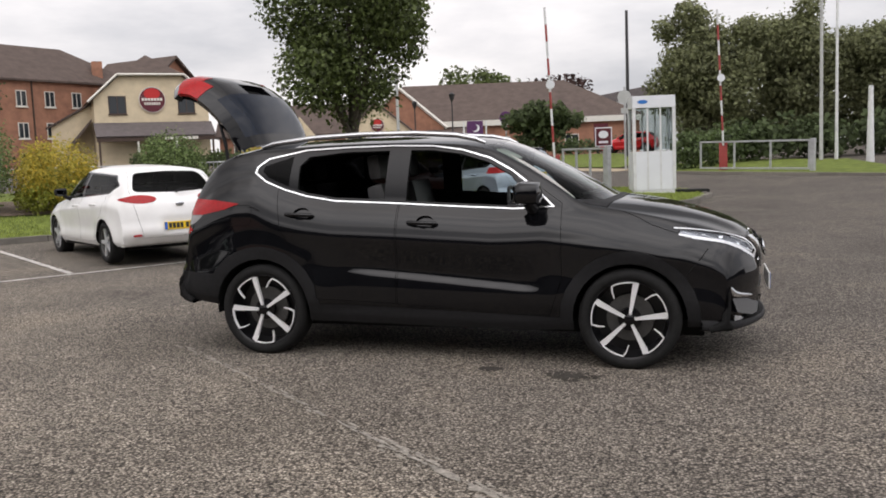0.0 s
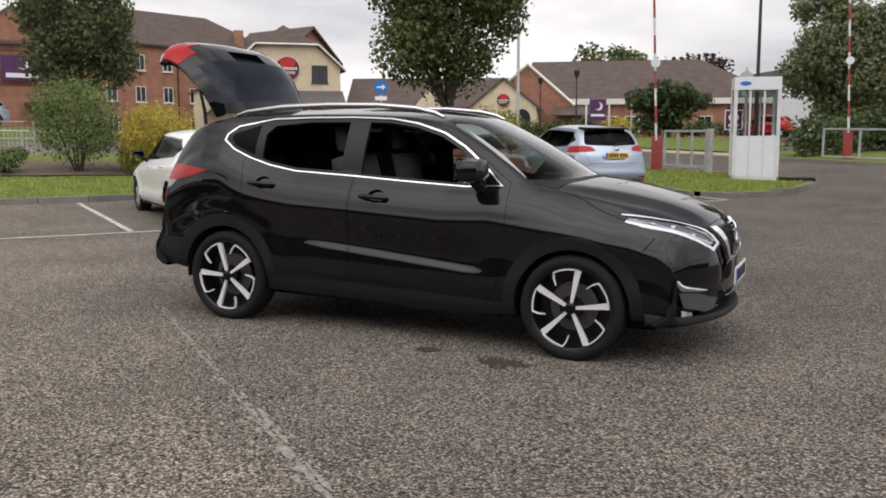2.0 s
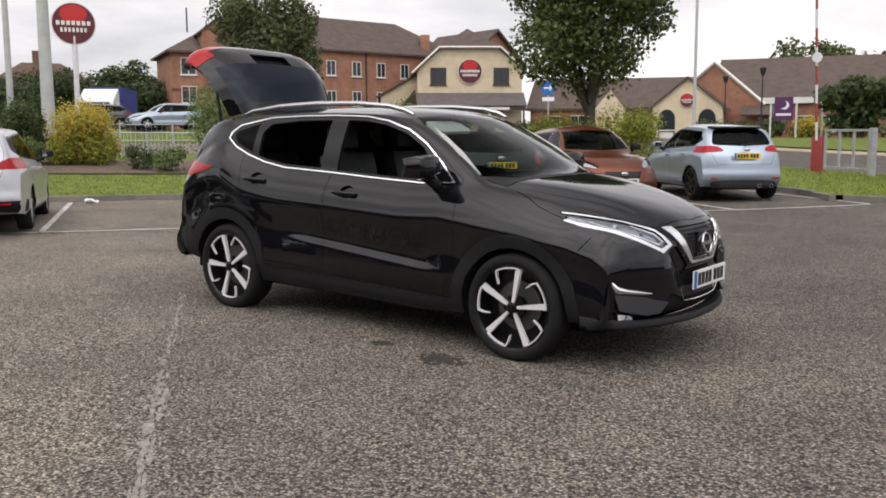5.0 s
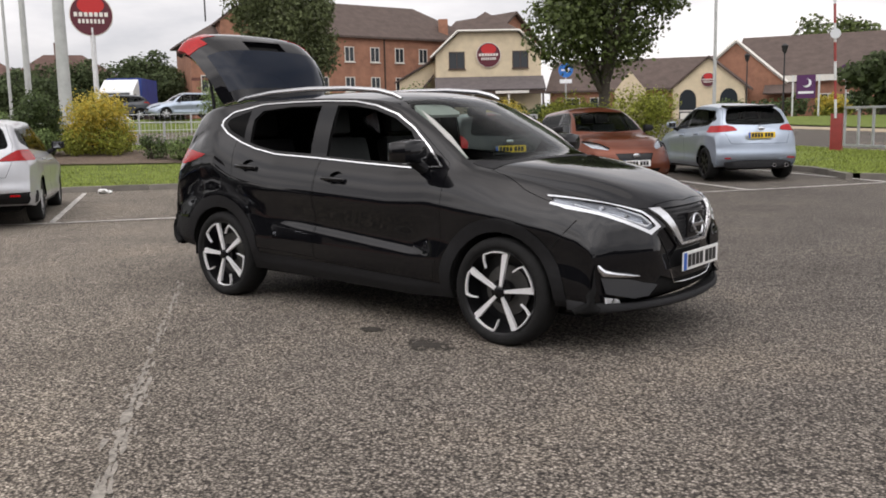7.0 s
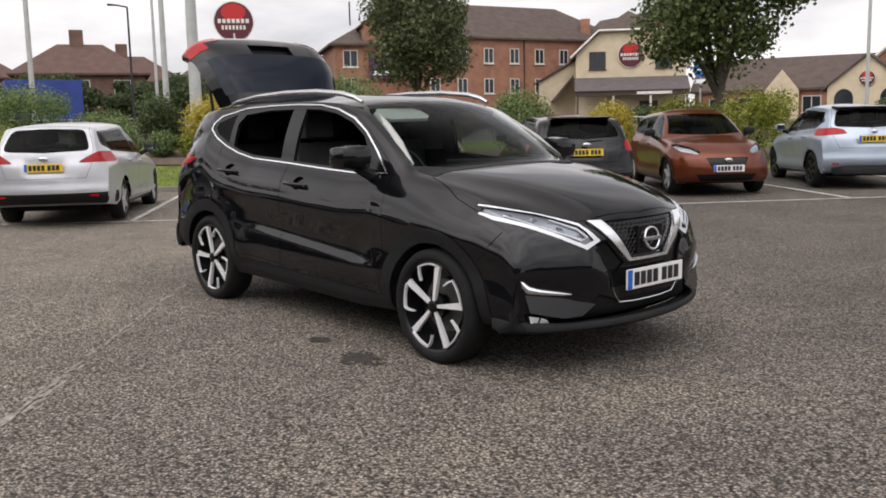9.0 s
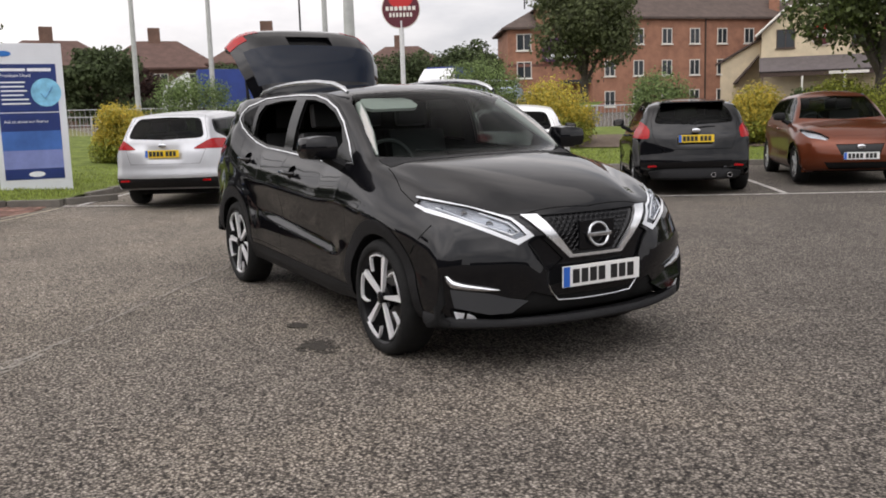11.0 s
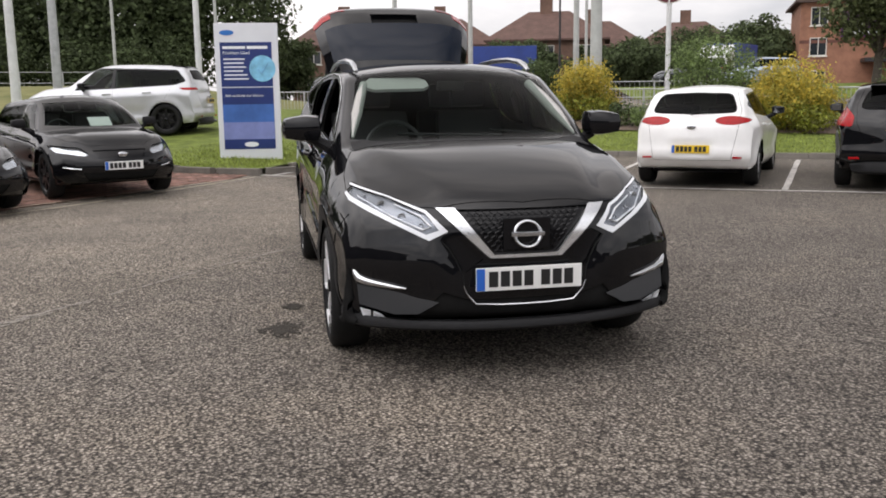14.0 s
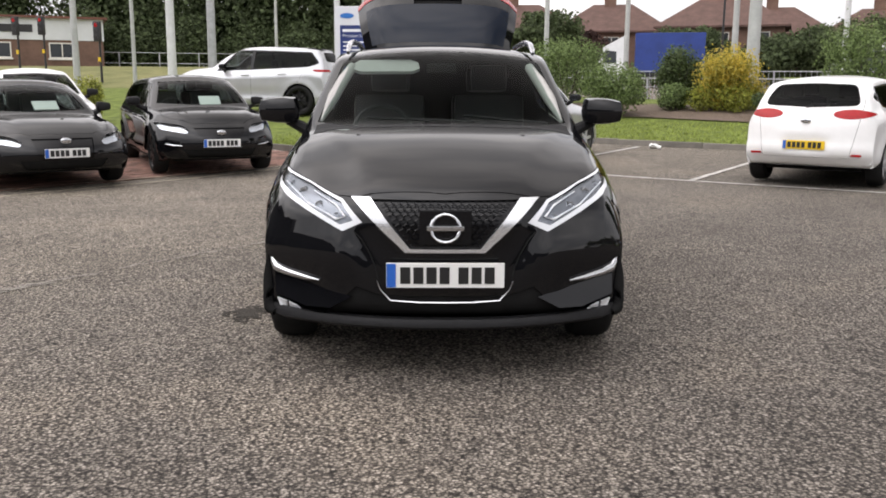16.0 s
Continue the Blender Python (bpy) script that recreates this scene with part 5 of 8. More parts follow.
def tree(name, x, y, z, trunk_h, r_trunk, crown, count, size, kind, seed, label, limbs=7, shell=0.5):
    """A tapered trunk with limbs and a crown of many small leaves. crown: half width, half height, height of its middle."""
    o = thing(name, pose(x, y, z), label, "tree", "trees")
    rnd = random.Random(seed)
    w, h, mid = crown
    bm = bmesh.new()
    tube(bm, [(0, 0, -0.1), (0.01, 0, trunk_h * 0.5), (0.03, 0.02, trunk_h), (0.0, 0.05, mid), (0.05, 0, mid + h * 0.7)], [r_trunk * 1.25, r_trunk, r_trunk * 0.85, r_trunk * 0.45, 0.02], 10)
    ends = []
    for k in range(limbs):
        a = k * math.tau / limbs + rnd.uniform(-0.3, 0.3)
        z0 = trunk_h * rnd.uniform(0.75, 1.2)
        e = Vector((w * 0.72 * math.cos(a), w * 0.72 * math.sin(a), mid + h * rnd.uniform(-0.4, 0.55)))
        m1 = Vector((w * 0.28 * math.cos(a), w * 0.28 * math.sin(a), z0 + (e.z - z0) * 0.6))
        tube(bm, [(0, 0, z0), m1, e], [r_trunk * 0.55, r_trunk * 0.34, r_trunk * 0.08], 6)
        ends.append(e)
    part("trunk", bm, M["bark"], o, smooth_angle=60)
    blobs = [(0, 0, mid, w * 0.74, w * 0.74, h * 0.80)]
    for e in ends:
        blobs.append((e.x * 0.85, e.y * 0.85, e.z, w * 0.42, w * 0.42, h * 0.36))
    for k in range(12):
        a, q = rnd.random() * math.tau, rnd.uniform(0.2, 0.8)
        zz = rnd.uniform(-0.75, 0.85)
        rr = q * w * math.sqrt(max(0.05, 1 - zz * zz))
        blobs.append((rr * math.cos(a), rr * math.sin(a), mid + zz * h, w * 0.26, w * 0.26, h * 0.2))
    me = leaves("crown", blobs, count, size, seed, shell)
    me.materials.append(GREENS[kind])
    c = new("crown", me)
    c.parent = o
    return o


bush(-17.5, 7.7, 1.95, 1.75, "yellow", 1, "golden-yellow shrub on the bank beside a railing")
bush(-18.8, 6.75, 1.5, 1.75, "dark", 2, "dark green shrub beside a golden one")
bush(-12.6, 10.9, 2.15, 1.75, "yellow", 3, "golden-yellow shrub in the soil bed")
bush(-13.9, 9.6, 2.5, 2.4, "sage", 4, "tall dull green willow-like shrub in the soil bed", 9000)
bush(-14.7, 8.3, 0.9, 0.75, "sage", 5, "small low green shrub at the bed's edge", 1200)
bush(-15.5, 8.0, 0.85, 0.7, "dark", 6, "small low dark shrub at the bed's edge", 1200)
bush(-10.7, 12.7, 1.9, 1.9, "sage", 7, "grey-green shrub in the soil bed")
bush(-9.6, 13.6, 1.4, 1.1, "dark", 8, "low dark shrub between taller ones", 1500)
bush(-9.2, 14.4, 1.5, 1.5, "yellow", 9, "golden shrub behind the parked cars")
bush(-8.15, 16.0, 1.9, 1.65, "lime", 10, "lime-green shrub beside the tree", 7000)
bush(-6.2, 15.9, 2.3, 1.85, "lime", 11, "broad lime-green shrub beside the tree", 9000)
bush(-18.0, 6.4, 0.95, 0.8, "sage", 12, "small pale green shrub at the bed's edge", 3000)
bush(-17.3, 4.7, 1.9, 1.45, "sage", 18, "broad grey-green shrub above the kerb", 8000)
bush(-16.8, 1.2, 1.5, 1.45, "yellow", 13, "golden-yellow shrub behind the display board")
bush(-17.6, 2.1, 1.2, 1.2, "lime", 14, "lime-green shrub behind the display board", 1800)
bush(-21.3, 4.1, 2.5, 2.1, "sage", 15, "grey-green shrub near the road railing", 9000)
bush(-16.5, -8.5, 1.0, 1.2, "lime", 16, "small lime-green shrub behind the black cars", 4000)
bush(-24.5, -4.2, 3.0, 1.5, "sage", 17, "wild pale green shrubs near the road", 2600)

tree("tree", -7.44, 16.51, verge_z(-7.44, 16.51), 1.75, 0.17, (2.35, 2.75, 4.15), 30000, 0.115, "tree", 21, "round-headed broad-leaved street tree on the bank")
tree("tree", -36.9, 31.5, 1.0, 2.2, 0.25, (3.5, 4.6, 6.2), 18000, 0.22, "poplar", 22, "upright grey-green tree before the hotel", shell=0.4)

# ---------- parked cars ----------
def rear_trim(car, back, w, H, zr, spoiler, diffuser):
    """Bumper reflectors, wiper, roof spoiler and dark lower panel at a car's tail."""
    for s in (-1, 1):
        x0 = back + .085
        b = box_bm(-.012, .012, -.07, .07, -.014, .014, .004)
        bmesh.ops.transform(b, matrix=pose(x0, s * w * .70, .43, 0, 0, s * 16), verts=b.verts[:])
        part("reflector", b, M["red_lens"], car)
    b = bmesh.new()
    tube(b, [(back + .085, .02, zr[0] - .01), (back + .10, -.05, zr[0] + .03), (back + .14, -.33, zr[0] + .035)], [.02, .012, .008], 6)
    part("rear_wiper", b, M["black_trim"], car)
    if spoiler:
        x, z = back + .45, H - .125
        b = bmesh.new()
        prism(b, [(x - .05, z + .035), (x - .03, z + .055), (x + .35, z + .075), (x + .35, z + .02), (x + .08, z + .01)], .98, pose(0, -.49, 0))
        bmesh.ops.bevel(b, geom=b.edges[:], offset=.012, segments=2, affect='EDGES')
        part("roof_spoiler", b, M[spoiler], car, smooth_angle=40)
    if diffuser:
        b = bmesh.new()
        rows = []
        for k in range(13):
            s = k / 6 - 1
            x = back + .015 + .15 * abs(s) ** 2.6
            rows.append([b.verts.new(p) for p in ((x + .012, s * w * .74, .40 - .05 * abs(s) ** 3), (x - .012, s * w * .76, .37 - .04 * abs(s) ** 3), (x - .012, s * w * .72, .25), (x + .06, s * w * .68, .215))])
        for p, q in zip(rows, rows[1:]):
            for k in range(3):
                b.faces.new((p[k], p[k + 1], q[k + 1], q[k]))
        bmesh.ops.recalc_face_normals(b, faces=b.faces[:])
        part("diffuser", b, M["black_trim"], car, smooth_angle=50)
        for y in (-.12, .12):
            b = bmesh.new()
            lathe(b, [(.028, -.02), (.04, -.02), (.04, .10), (.028, .10)], 14, closed=True)
            bmesh.ops.transform(b, matrix=pose(back + .02, y - .38, .29, 0, 0, -90), verts=b.verts[:])
            part("tailpipe", b, M["satin_silver"], car, smooth_angle=40)


def rounded(poly, r=.05, n=4):
    """An outline with its corners rounded off."""
    out = []
    k = len(poly)
    for i in range(k):
        p, a, b = (Vector(poly[j % k]) for j in (i, i - 1, i + 1))
        da, db = a - p, b - p
        q = min(r, da.length * .45, db.length * .45)
        p0, p1 = p + da.normalized() * q, p + db.normalized() * q
        for t in range(n + 1):
            f = t / n
            v = p0 * (1 - f) ** 2 + p * 2 * f * (1 - f) + p1 * f * f
            out.append((v.x, v.y))
    return out


def oval(cy, cz, ry, rz, tip=0.0, n=16):
    """A lamp outline: an oval drawn out to a point on its outer side."""
    return [(cy - ry * math.cos(k * math.tau / n) - tip * max(0, math.cos(k * math.tau / n)) ** 4, cz + rz * math.sin(k * math.tau / n)) for k in range(n)]


def family_sculpt(wb, tyre, nose, back, belt, zp, w):
    """Flared arches, hollow doors, tucked sills, a plate recess, a proud rear bumper and a ridged bonnet."""
    def shape(x, y, z):
        a = abs(y)
        flank = smooth(w * .78, w * .90, a) * (1 - smooth(belt - .06, belt + .06, z))
        out = 0.0
        for xw in (wb / 2, -wb / 2):
            d = math.hypot(x - xw, z - tyre)
            out += .020 * math.exp(-((d - tyre - .06) / .09) ** 2) * smooth(.22, .36, z)
        mid = smooth(-wb / 2 + .25, -wb / 2 + .55, x) * (1 - smooth(wb / 2 - .55, wb / 2 - .25, x))
        out -= .016 * mid * smooth(.40, .48, z) * (1 - smooth(.50, .74, z))
        out -= .020 * (1 - smooth(.24, .34, z))
        a += out * flank
        if x < back + .40:
            k = 1 - smooth(back + .18, back + .40, x)
            x -= k * (.030 * smooth(.36, .42, z) * (1 - smooth(.50, .60, z)) - .022 * (1 - smooth(.25, .31, a)) * smooth(zp - .12, zp - .08, z) * (1 - smooth(zp + .07, zp + .11, z)))
            x += k * .035 * smooth(.86, .96, z) * (1 - smooth(1.0, 1.10, z)) * (1 - smooth(.50, .72, a)) * .5
        if x > wb / 2 - .15 and z > .55 and a < w * .8:
            k = smooth(wb / 2 - .15, wb / 2 + .1, x) * (1 - smooth(nose - .32, nose - .12, x))
            yr = .56 - .16 * smooth(wb / 2, nose, x)
            z += k * (.014 * math.exp(-((a - yr) / .07) ** 2) - .008 * math.exp(-((a - yr - .13) / .06) ** 2))
        return (x, math.copysign(a, y), z)
    return shape


def family_car(paint_name, L=4.30, W=1.76, H=1.46, wb=2.58, fo=0.86, style="hatch", tail=None, head=None, rim="silver", tyre=.315, badge=True, plate_f=.46, plate_r=.58, black_bumper=False, grille=None, belt=.95, clear=False, spoiler=None, diffuser=False, mirror="black_trim"):
    """Outlines of an ordinary car, from its main sizes."""
    nose, back = wb / 2 + fo, wb / 2 + fo - L
    xc, xf = wb / 2 - .30, wb / 2 - 1.12
    if style == "coupe":
        xr = back + 1.35
        rear = [(back + .14, .30), (back + .03, .42), (back, .62), (back + .04, .86), (back + .30, .95), (back + .75, 1.16), (xr, H - .06)]
        top0 = -.45
    elif style in ("estate", "suv"):
        xr = back + .62
        rear = [(back + .12, .32), (back + .02, .44), (back, .64), (back + .05, .95), (back + .13, 1.12 if style == "estate" else 1.20), (back + .34, H - .16), (xr, H - .05)]
        top0 = -.4
    else:
        xr = back + .78
        rear = [(back + .12, .30), (back + .02, .42), (back, .62), (back + .05, .90), (back + .14, 1.03), (back + .42, H - .16), (xr, H - .05)]
        top0 = -.3
    hood = belt + (.02 if style != "suv" else .10)
    topz = rear + [(top0, H), (xf - .12, H - .02), (xf + .06, H - .07), ((xf + xc) / 2, (H + hood) / 2 + .03), (xc, hood + .015), (xc + .12, hood - .01), (wb / 2 + .35, hood - .10), (nose - .22, hood - .22), (nose - .07, hood - .33),
                   (nose - .01, .50), (nose, .42), (nose - .04, .30), (nose - .13, .23)]
    w = W / 2
    sh = [(back, belt - .02), (back + .5, belt + .07), (-.6, belt + .02), (.3, belt - .01), (xc, belt - .04), (wb / 2 + .3, belt - .13), (nose - .2, belt - .27), (nose, .5)]
    mid = -.12
    zl = lambda x: interp(sh, x) + .025
    wtop = H - .125
    rb = back + (.50 if style == "hatch" else .42 if style in ("estate", "suv") else .95)
    front_g = [(mid + .04, zl(mid)), (xc - .33, zl(xc - .3)), (xc - .42, zl(xc) + .10), (xf + .05, wtop), (mid + .02, wtop)]
    rear_g = [(mid - .05, zl(mid)), (rb + .25, zl(rb + .25) + .01), (rb + .02, zl(rb) + .09), (rb + (.22 if style != "estate" else .10), wtop - .05), (mid - .05, wtop)]
    dlo = [(mid, zl(mid) - .02), (xc - .25, zl(xc - .25) - .02), (xc - .38, zl(xc) + .11), (xf + .06, wtop + .022), (mid, wtop + .022), (rear_g[3][0] - .03, rear_g[3][1] + .02), (rear_g[2][0] - .05, rear_g[2][1]), (rear_g[1][0] - .02, rear_g[1][1] - .02)]
    c = dict(paint=paint_name, tumble=.42, top=topz, shoulder=sh, side_rows=24, across=12, step=.05, light_shell=True, sculpt=family_sculpt(wb, tyre, nose, back, belt, plate_r, w),
             side=[(0, .940), (.08, .975), (.20, .990), (.40, .984), (.62, .994), (.76, 1.0), (.80, .996), (.90, .955), (1.0, .895)],
             bottom=[(back, .30), (back + .6, .24), (wb / 2, .20), (nose, .22)],
             crown=[(back, .02), (back + .6, .05), (0, .06), (xc, .05), (nose - .3, .05), (nose, .02)],
             width=[(back, w * .90), (back + .5, w * .98), (0, w), (wb / 2, w), (nose - .25, w * .96), (nose, w * .93)],
             bow=[(-.4, 0), (xf, .10), (xc, .25), (wb / 2 + .2, .18), (nose, .36)], rear_bow=[(back, .25), (back + .6, .12), (back + 1.3, 0)],
             arches=[(wb / 2, tyre + .04, tyre + .04), (-wb / 2, tyre + .04, tyre + .04)], wheel_z=tyre - .003, track=w - .03, tyre=tyre, rim=tyre * .69, spokes=5 if rim != "black" else 7,
             wheel_style=rim, floor=(back + .55, nose - .35), handles=[(mid + .14, belt - .12), (-wb / 2 + .42, belt - .09)], handle_y=w * .985, seats=(-.10, .50), dash=xc - .30, dash_z=belt - .02,
             mirror=(xc - .50, w - .03, belt + .09), front_plate=(nose + .012, plate_f), rear_plate=(back - .008, plate_r), front_glass="glass" if clear else "tint", rear_glass="tint", clear_screen=clear)
    c["side_cuts"] = [
        (T_DOOR_F, [(mid, .30), (wb / 2 - .42, .28), (wb / 2 - .33, .60), (xc - .22, belt - .06), (xf + .10, H - .09), (mid, H - .085)]),
        (T_DOOR_R, [(mid - .005, .30), (-wb / 2 + .40, .31), (-wb / 2 + .33, .50), (-wb / 2 + .05, .76), (rb + .30, belt + .04), (rb + .40, H - .15), (mid - .005, H - .085)]),
        (T_PILLAR, rounded(dlo, .06)), (T_GLASS, rounded(front_g, .04)), (T_QUARTER, rounded(rear_g, .05)), (T_BLACK, [(-wb / 2 + .40, .15), (wb / 2 - .40, .15), (wb / 2 - .40, .25), (-wb / 2 + .40, .25)])]
    zr0, zr1 = (belt + .08, H - .13) if style != "suv" else (belt + .20, H - .16)
    tl = tail or [(-.40, .86), (-.72, .90), (-.80, .98), (-.72, 1.02), (-.42, .97)]
    hl = head or [(-.80, .78), (-.72, .64), (-.42, .58), (-.38, .62), (-.55, .72)]
    gr = grille or [(-.34, .60), (.34, .60), (.30, .40), (-.30, .40)]
    c["front_cuts"] = [
        (T_REAR, rounded([(-.60, zr0 + .015), (0, zr0 - .012), (.60, zr0 + .015), (.50, zr1 - .005), (0, zr1 + .015), (-.50, zr1 - .005)], .09), facing(0, -.18, -9, back + (1.0 if style != "coupe" else 1.7), .9)),
        (T_SCREEN, [(-.66, hood + .04), (0, hood + .01), (.66, hood + .04), (.53, H - .115), (0, H - .09), (-.53, H - .115)], facing(0, .2, xf - .1, xc + .2, hood - .02)),
        (T_GRILLE, gr, facing(0, .2, nose - .5)),
        (T_INTAKE, [(-.52, .36), (.52, .36), (.44, .25), (-.44, .25)], facing(0, .2, nose - .5)),
        (T_HEAD, rounded(hl, .04, 3), facing(0, .1, nose - .75, 9, .45)),
        (T_TAIL, rounded(tl, .04, 3), facing(0, -.02, -9, back + .62, .6)),
    ]
    if black_bumper:
        c["front_cuts"].append((T_BLACK, [(-.95, .30), (.95, .30), (.95, .47), (-.95, .47)], facing(0, -.2, -9, back + .6)))
    if style != "coupe":
        c["front_cuts"].insert(0, (T_GATE, [(-.54, plate_r - .16), (.54, plate_r - .16), (.63, .90), (.64, zr0 + .06), (.54, zr1 + .045), (-.54, zr1 + .045), (-.64, zr0 + .06), (-.63, .90)], facing(0, -.18, -9, back + .85, .3)))
    c["top_cuts"] = [(T_HOOD, [(xc + .06, -w * .76), (wb / 2 + .1, -w * .80), (nose - .46, -w * .70), (nose - .24, -w * .42), (nose - .19, 0), (nose - .24, w * .42), (nose - .46, w * .70), (wb / 2 + .1, w * .80), (xc + .06, w * .76), (xc + .17, 0)], facing(2, .3, xc - .1, nose, .6, hood + .1))]
    c["mirror_size"], c["mirror_mat"] = .82, mirror
    c["extra_cuts"] = lambda car, bm, L, get: rear_trim(car, back, w, H, (zr0, zr1), spoiler, diffuser)
    if badge:
        c["badges"] = [(back + .02, max(plate_r + .12, .86 if style == "hatch" else 0), 0), (nose - .02, .60, 0)]
    return c


build_car("hatchback", pose(-7.27, 6.053, ground_z(-7.27, 6.053), 0, 0, 143.8), "white rounded hatchback parked nose to the kerb", "car",
          family_car("white_paint", 4.31, 1.77, 1.455, 2.58, .87, tail=oval(-.52, .945, .21, .062, .05), plate_r=.55, belt=.96))
build_car("hatchback", pose(-5.697, 8.358, ground_z(-5.697, 8.358), 0, 0, 142.6), "black hatchback with a high rear spoiler, parked nose to the kerb", "car",
          family_car("black_paint", 4.36, 1.82, 1.47, 2.65, .88, tail=[(-.68, .84), (-.94, .86), (-.94, 1.08), (-.78, 1.12), (-.66, .98)], plate_r=.84, belt=.98, spoiler="black_paint", diffuser=True))
build_car("estate_car", pose(-10.088, 1.405, ground_z(-10.088, 1.405), 0, 0, 146.5), "silver estate car with a black rear bumper panel", "car",
          family_car("silver_paint", 4.56, 1.82, 1.505, 2.65, .88, "estate", tail=[(-.44, .905), (-.92, .90), (-.92, 1.04), (-.70, 1.06)], plate_r=.84, black_bumper=True, belt=.98, clear=True))
build_car("hatchback", pose(-4.545, 10.85, ground_z(-4.545, 10.85), 0, 0, -39.8), "copper-orange hatchback reversed into its bay", "car",
          family_car("orange_paint", 3.97, 1.72, 1.495, 2.49, .82, belt=.98, grille=[(-.36, .64), (.36, .64), (.28, .47), (-.28, .47)], head=[(-.82, .90), (-.70, .74), (-.46, .70), (-.42, .74), (-.55, .82)], clear=True))
build_car("hatchback", pose(-2.891, 13.296, ground_z(-2.891, 13.296), 0, 0, 132.7), "pale silver-blue sporty hatchback with black wheels and a roof spoiler", "car",
          family_car("pale_silver", 4.06, 1.74, 1.49, 2.49, .83, rim="black", tyre=.32, tail=[(-.40, .955), (-.84, .91), (-.84, 1.04), (-.60, 1.06), (-.46, 1.03)], plate_r=.86, belt=.98, spoiler="gloss_black", diffuser=True, mirror="pale_silver"))
z0 = ground_z(-8.7, -3.95)
dark_hatch = build_car("hatchback", pose(-8.691, -3.934, z0 + .01, 0, 0, 26.1), "black sporty hatchback on the red paving", "car",
          family_car("black_paint", 4.33, 1.77, 1.42, 2.69, .77, rim="black", tyre=.32, head=[(-.84, .74), (-.78, .64), (-.46, .585), (-.42, .62), (-.50, .70)], grille=[(-.36, .66), (.36, .66), (.30, .55), (-.30, .55)], belt=.93, plate_f=.45, clear=True))
for s in (-1, 1):
    bm = bmesh.new()
    tube(bm, [(1.86, s * .74, .44), (1.95, s * .66, .425), (2.04, s * .54, .415)], [.006, .012, .006], 6)
    part("bumper_blade", bm, M["satin_silver"], dark_hatch, smooth_angle=50)
bm = box_bm(-.01, .01, -.16, .16, -.10, .10, .003)
bmesh.ops.transform(bm, matrix=pose(.62, .18, 1.02, 0, -50, 0), verts=bm.verts[:])
part("price_card", bm, M["plate_white"], dark_hatch, "white price card behind the windscreen")
coupe = build_car("coupe", pose(-6.665, -5.753, ground_z(-6.7, -5.8) + .01, 0, 0, 36.9), "black low coupe on the red paving", "car",
          family_car("black_paint", 4.19, 1.84, 1.35, 2.47, .90, "coupe", rim="black", tyre=.32, head=[(-.86, .68), (-.80, .58), (-.50, .53), (-.46, .58), (-.58, .65)], grille=[(-.36, .62), (.36, .62), (.30, .28), (-.30, .28)], belt=.88, plate_f=.45, clear=True))
bm = box_bm(-.01, .01, -.16, .16, -.10, .10, .003)
bmesh.ops.transform(bm, matrix=pose(.50, .20, .985, 0, -56, 0), verts=bm.verts[:])
part("price_card", bm, M["plate_white"], coupe, "white price card behind the windscreen")
build_car("hatchback", pose(-11.0, -7.4, ground_z(-11.0, -7.4) + .01, 0, 0, 32), "white hatchback parked behind the black coupe", "car",
          family_car("white_paint", 4.05, 1.72, 1.48, 2.50, .82, belt=.96, clear=True))
build_car("large_suv", pose(-17.75, -4.45, verge_z(-17.844, -4.554) - .01, 0, 0, -101), "pale silver large SUV parked on the grass", "car",
          family_car("white_silver", 4.50, 1.93, 1.70, 2.72, .88, "suv", rim="black", tyre=.37, belt=1.10, tail=[(-.56, 1.06), (-.87, 1.055), (-.87, 1.115), (-.62, 1.12)], plate_r=.80, spoiler="gloss_black", diffuser=True, clear=True))

# ---------- kerb stones and block paving ----------
def piece(name, me, parent, m):
    ob = new(name, me)
    ob.parent = parent
    ob.matrix_basis = m
    return ob


bm = box_bm(-0.452, 0.452, -0.065, 0.065, -0.12, 0.115, 0.012)
kerb_mesh = mesh_from("kerb_stone", bm, M["kerb"])
kerb = thing("kerb", pose(0, 0, 0), "row of pale concrete kerb stones round the grass", "kerb", kind="structure")
rnd = random.Random(5)
for x, y, a in walkline(KERB[2:35], 0.915):
    cx, cy = x + math.cos(a) * 0.457, y + math.sin(a) * 0.457
    piece("kerb_stone", kerb_mesh, kerb, pose(cx, cy, ground_z(cx, cy) + rnd.uniform(-0.006, 0.004), 0, 0, math.degrees(a) + rnd.uniform(-0.6, 0.6)))

bm = box_bm(-0.099, 0.099, -0.049, 0.049, -0.03, 0.012, 0.004)
block_mesh = mesh_from("block", bm, M["brick_paving"])
near_blocks, rest = [], []
ca, sa = math.cos(radians(143)), math.sin(radians(143))
for i in range(-70, 70):
    for j in range(-110, 110):
        px, py = i * 0.204 + (0.102 if j % 2 else 0), j * 0.104
        x, y = -9.0 + px * ca - py * sa, -4.0 + px * sa + py * ca
        if inside(PAVE, x, y) and kerb_distance(x, y) > 0.16:
            d = abs((x + 4.1) * 0.642 + (y + 6.15) * 0.766)
            (near_blocks if (d < 0.62 and -9.3 < x < -6.2) else rest).append((x, y))
for x, y in near_blocks[:300]:
    piece("block", block_mesh, paving, pose(x, y, ground_z(x, y) + rnd.uniform(0, 0.004), rnd.uniform(-1, 1), rnd.uniform(-1, 1), 143))
verts, faces = [], []
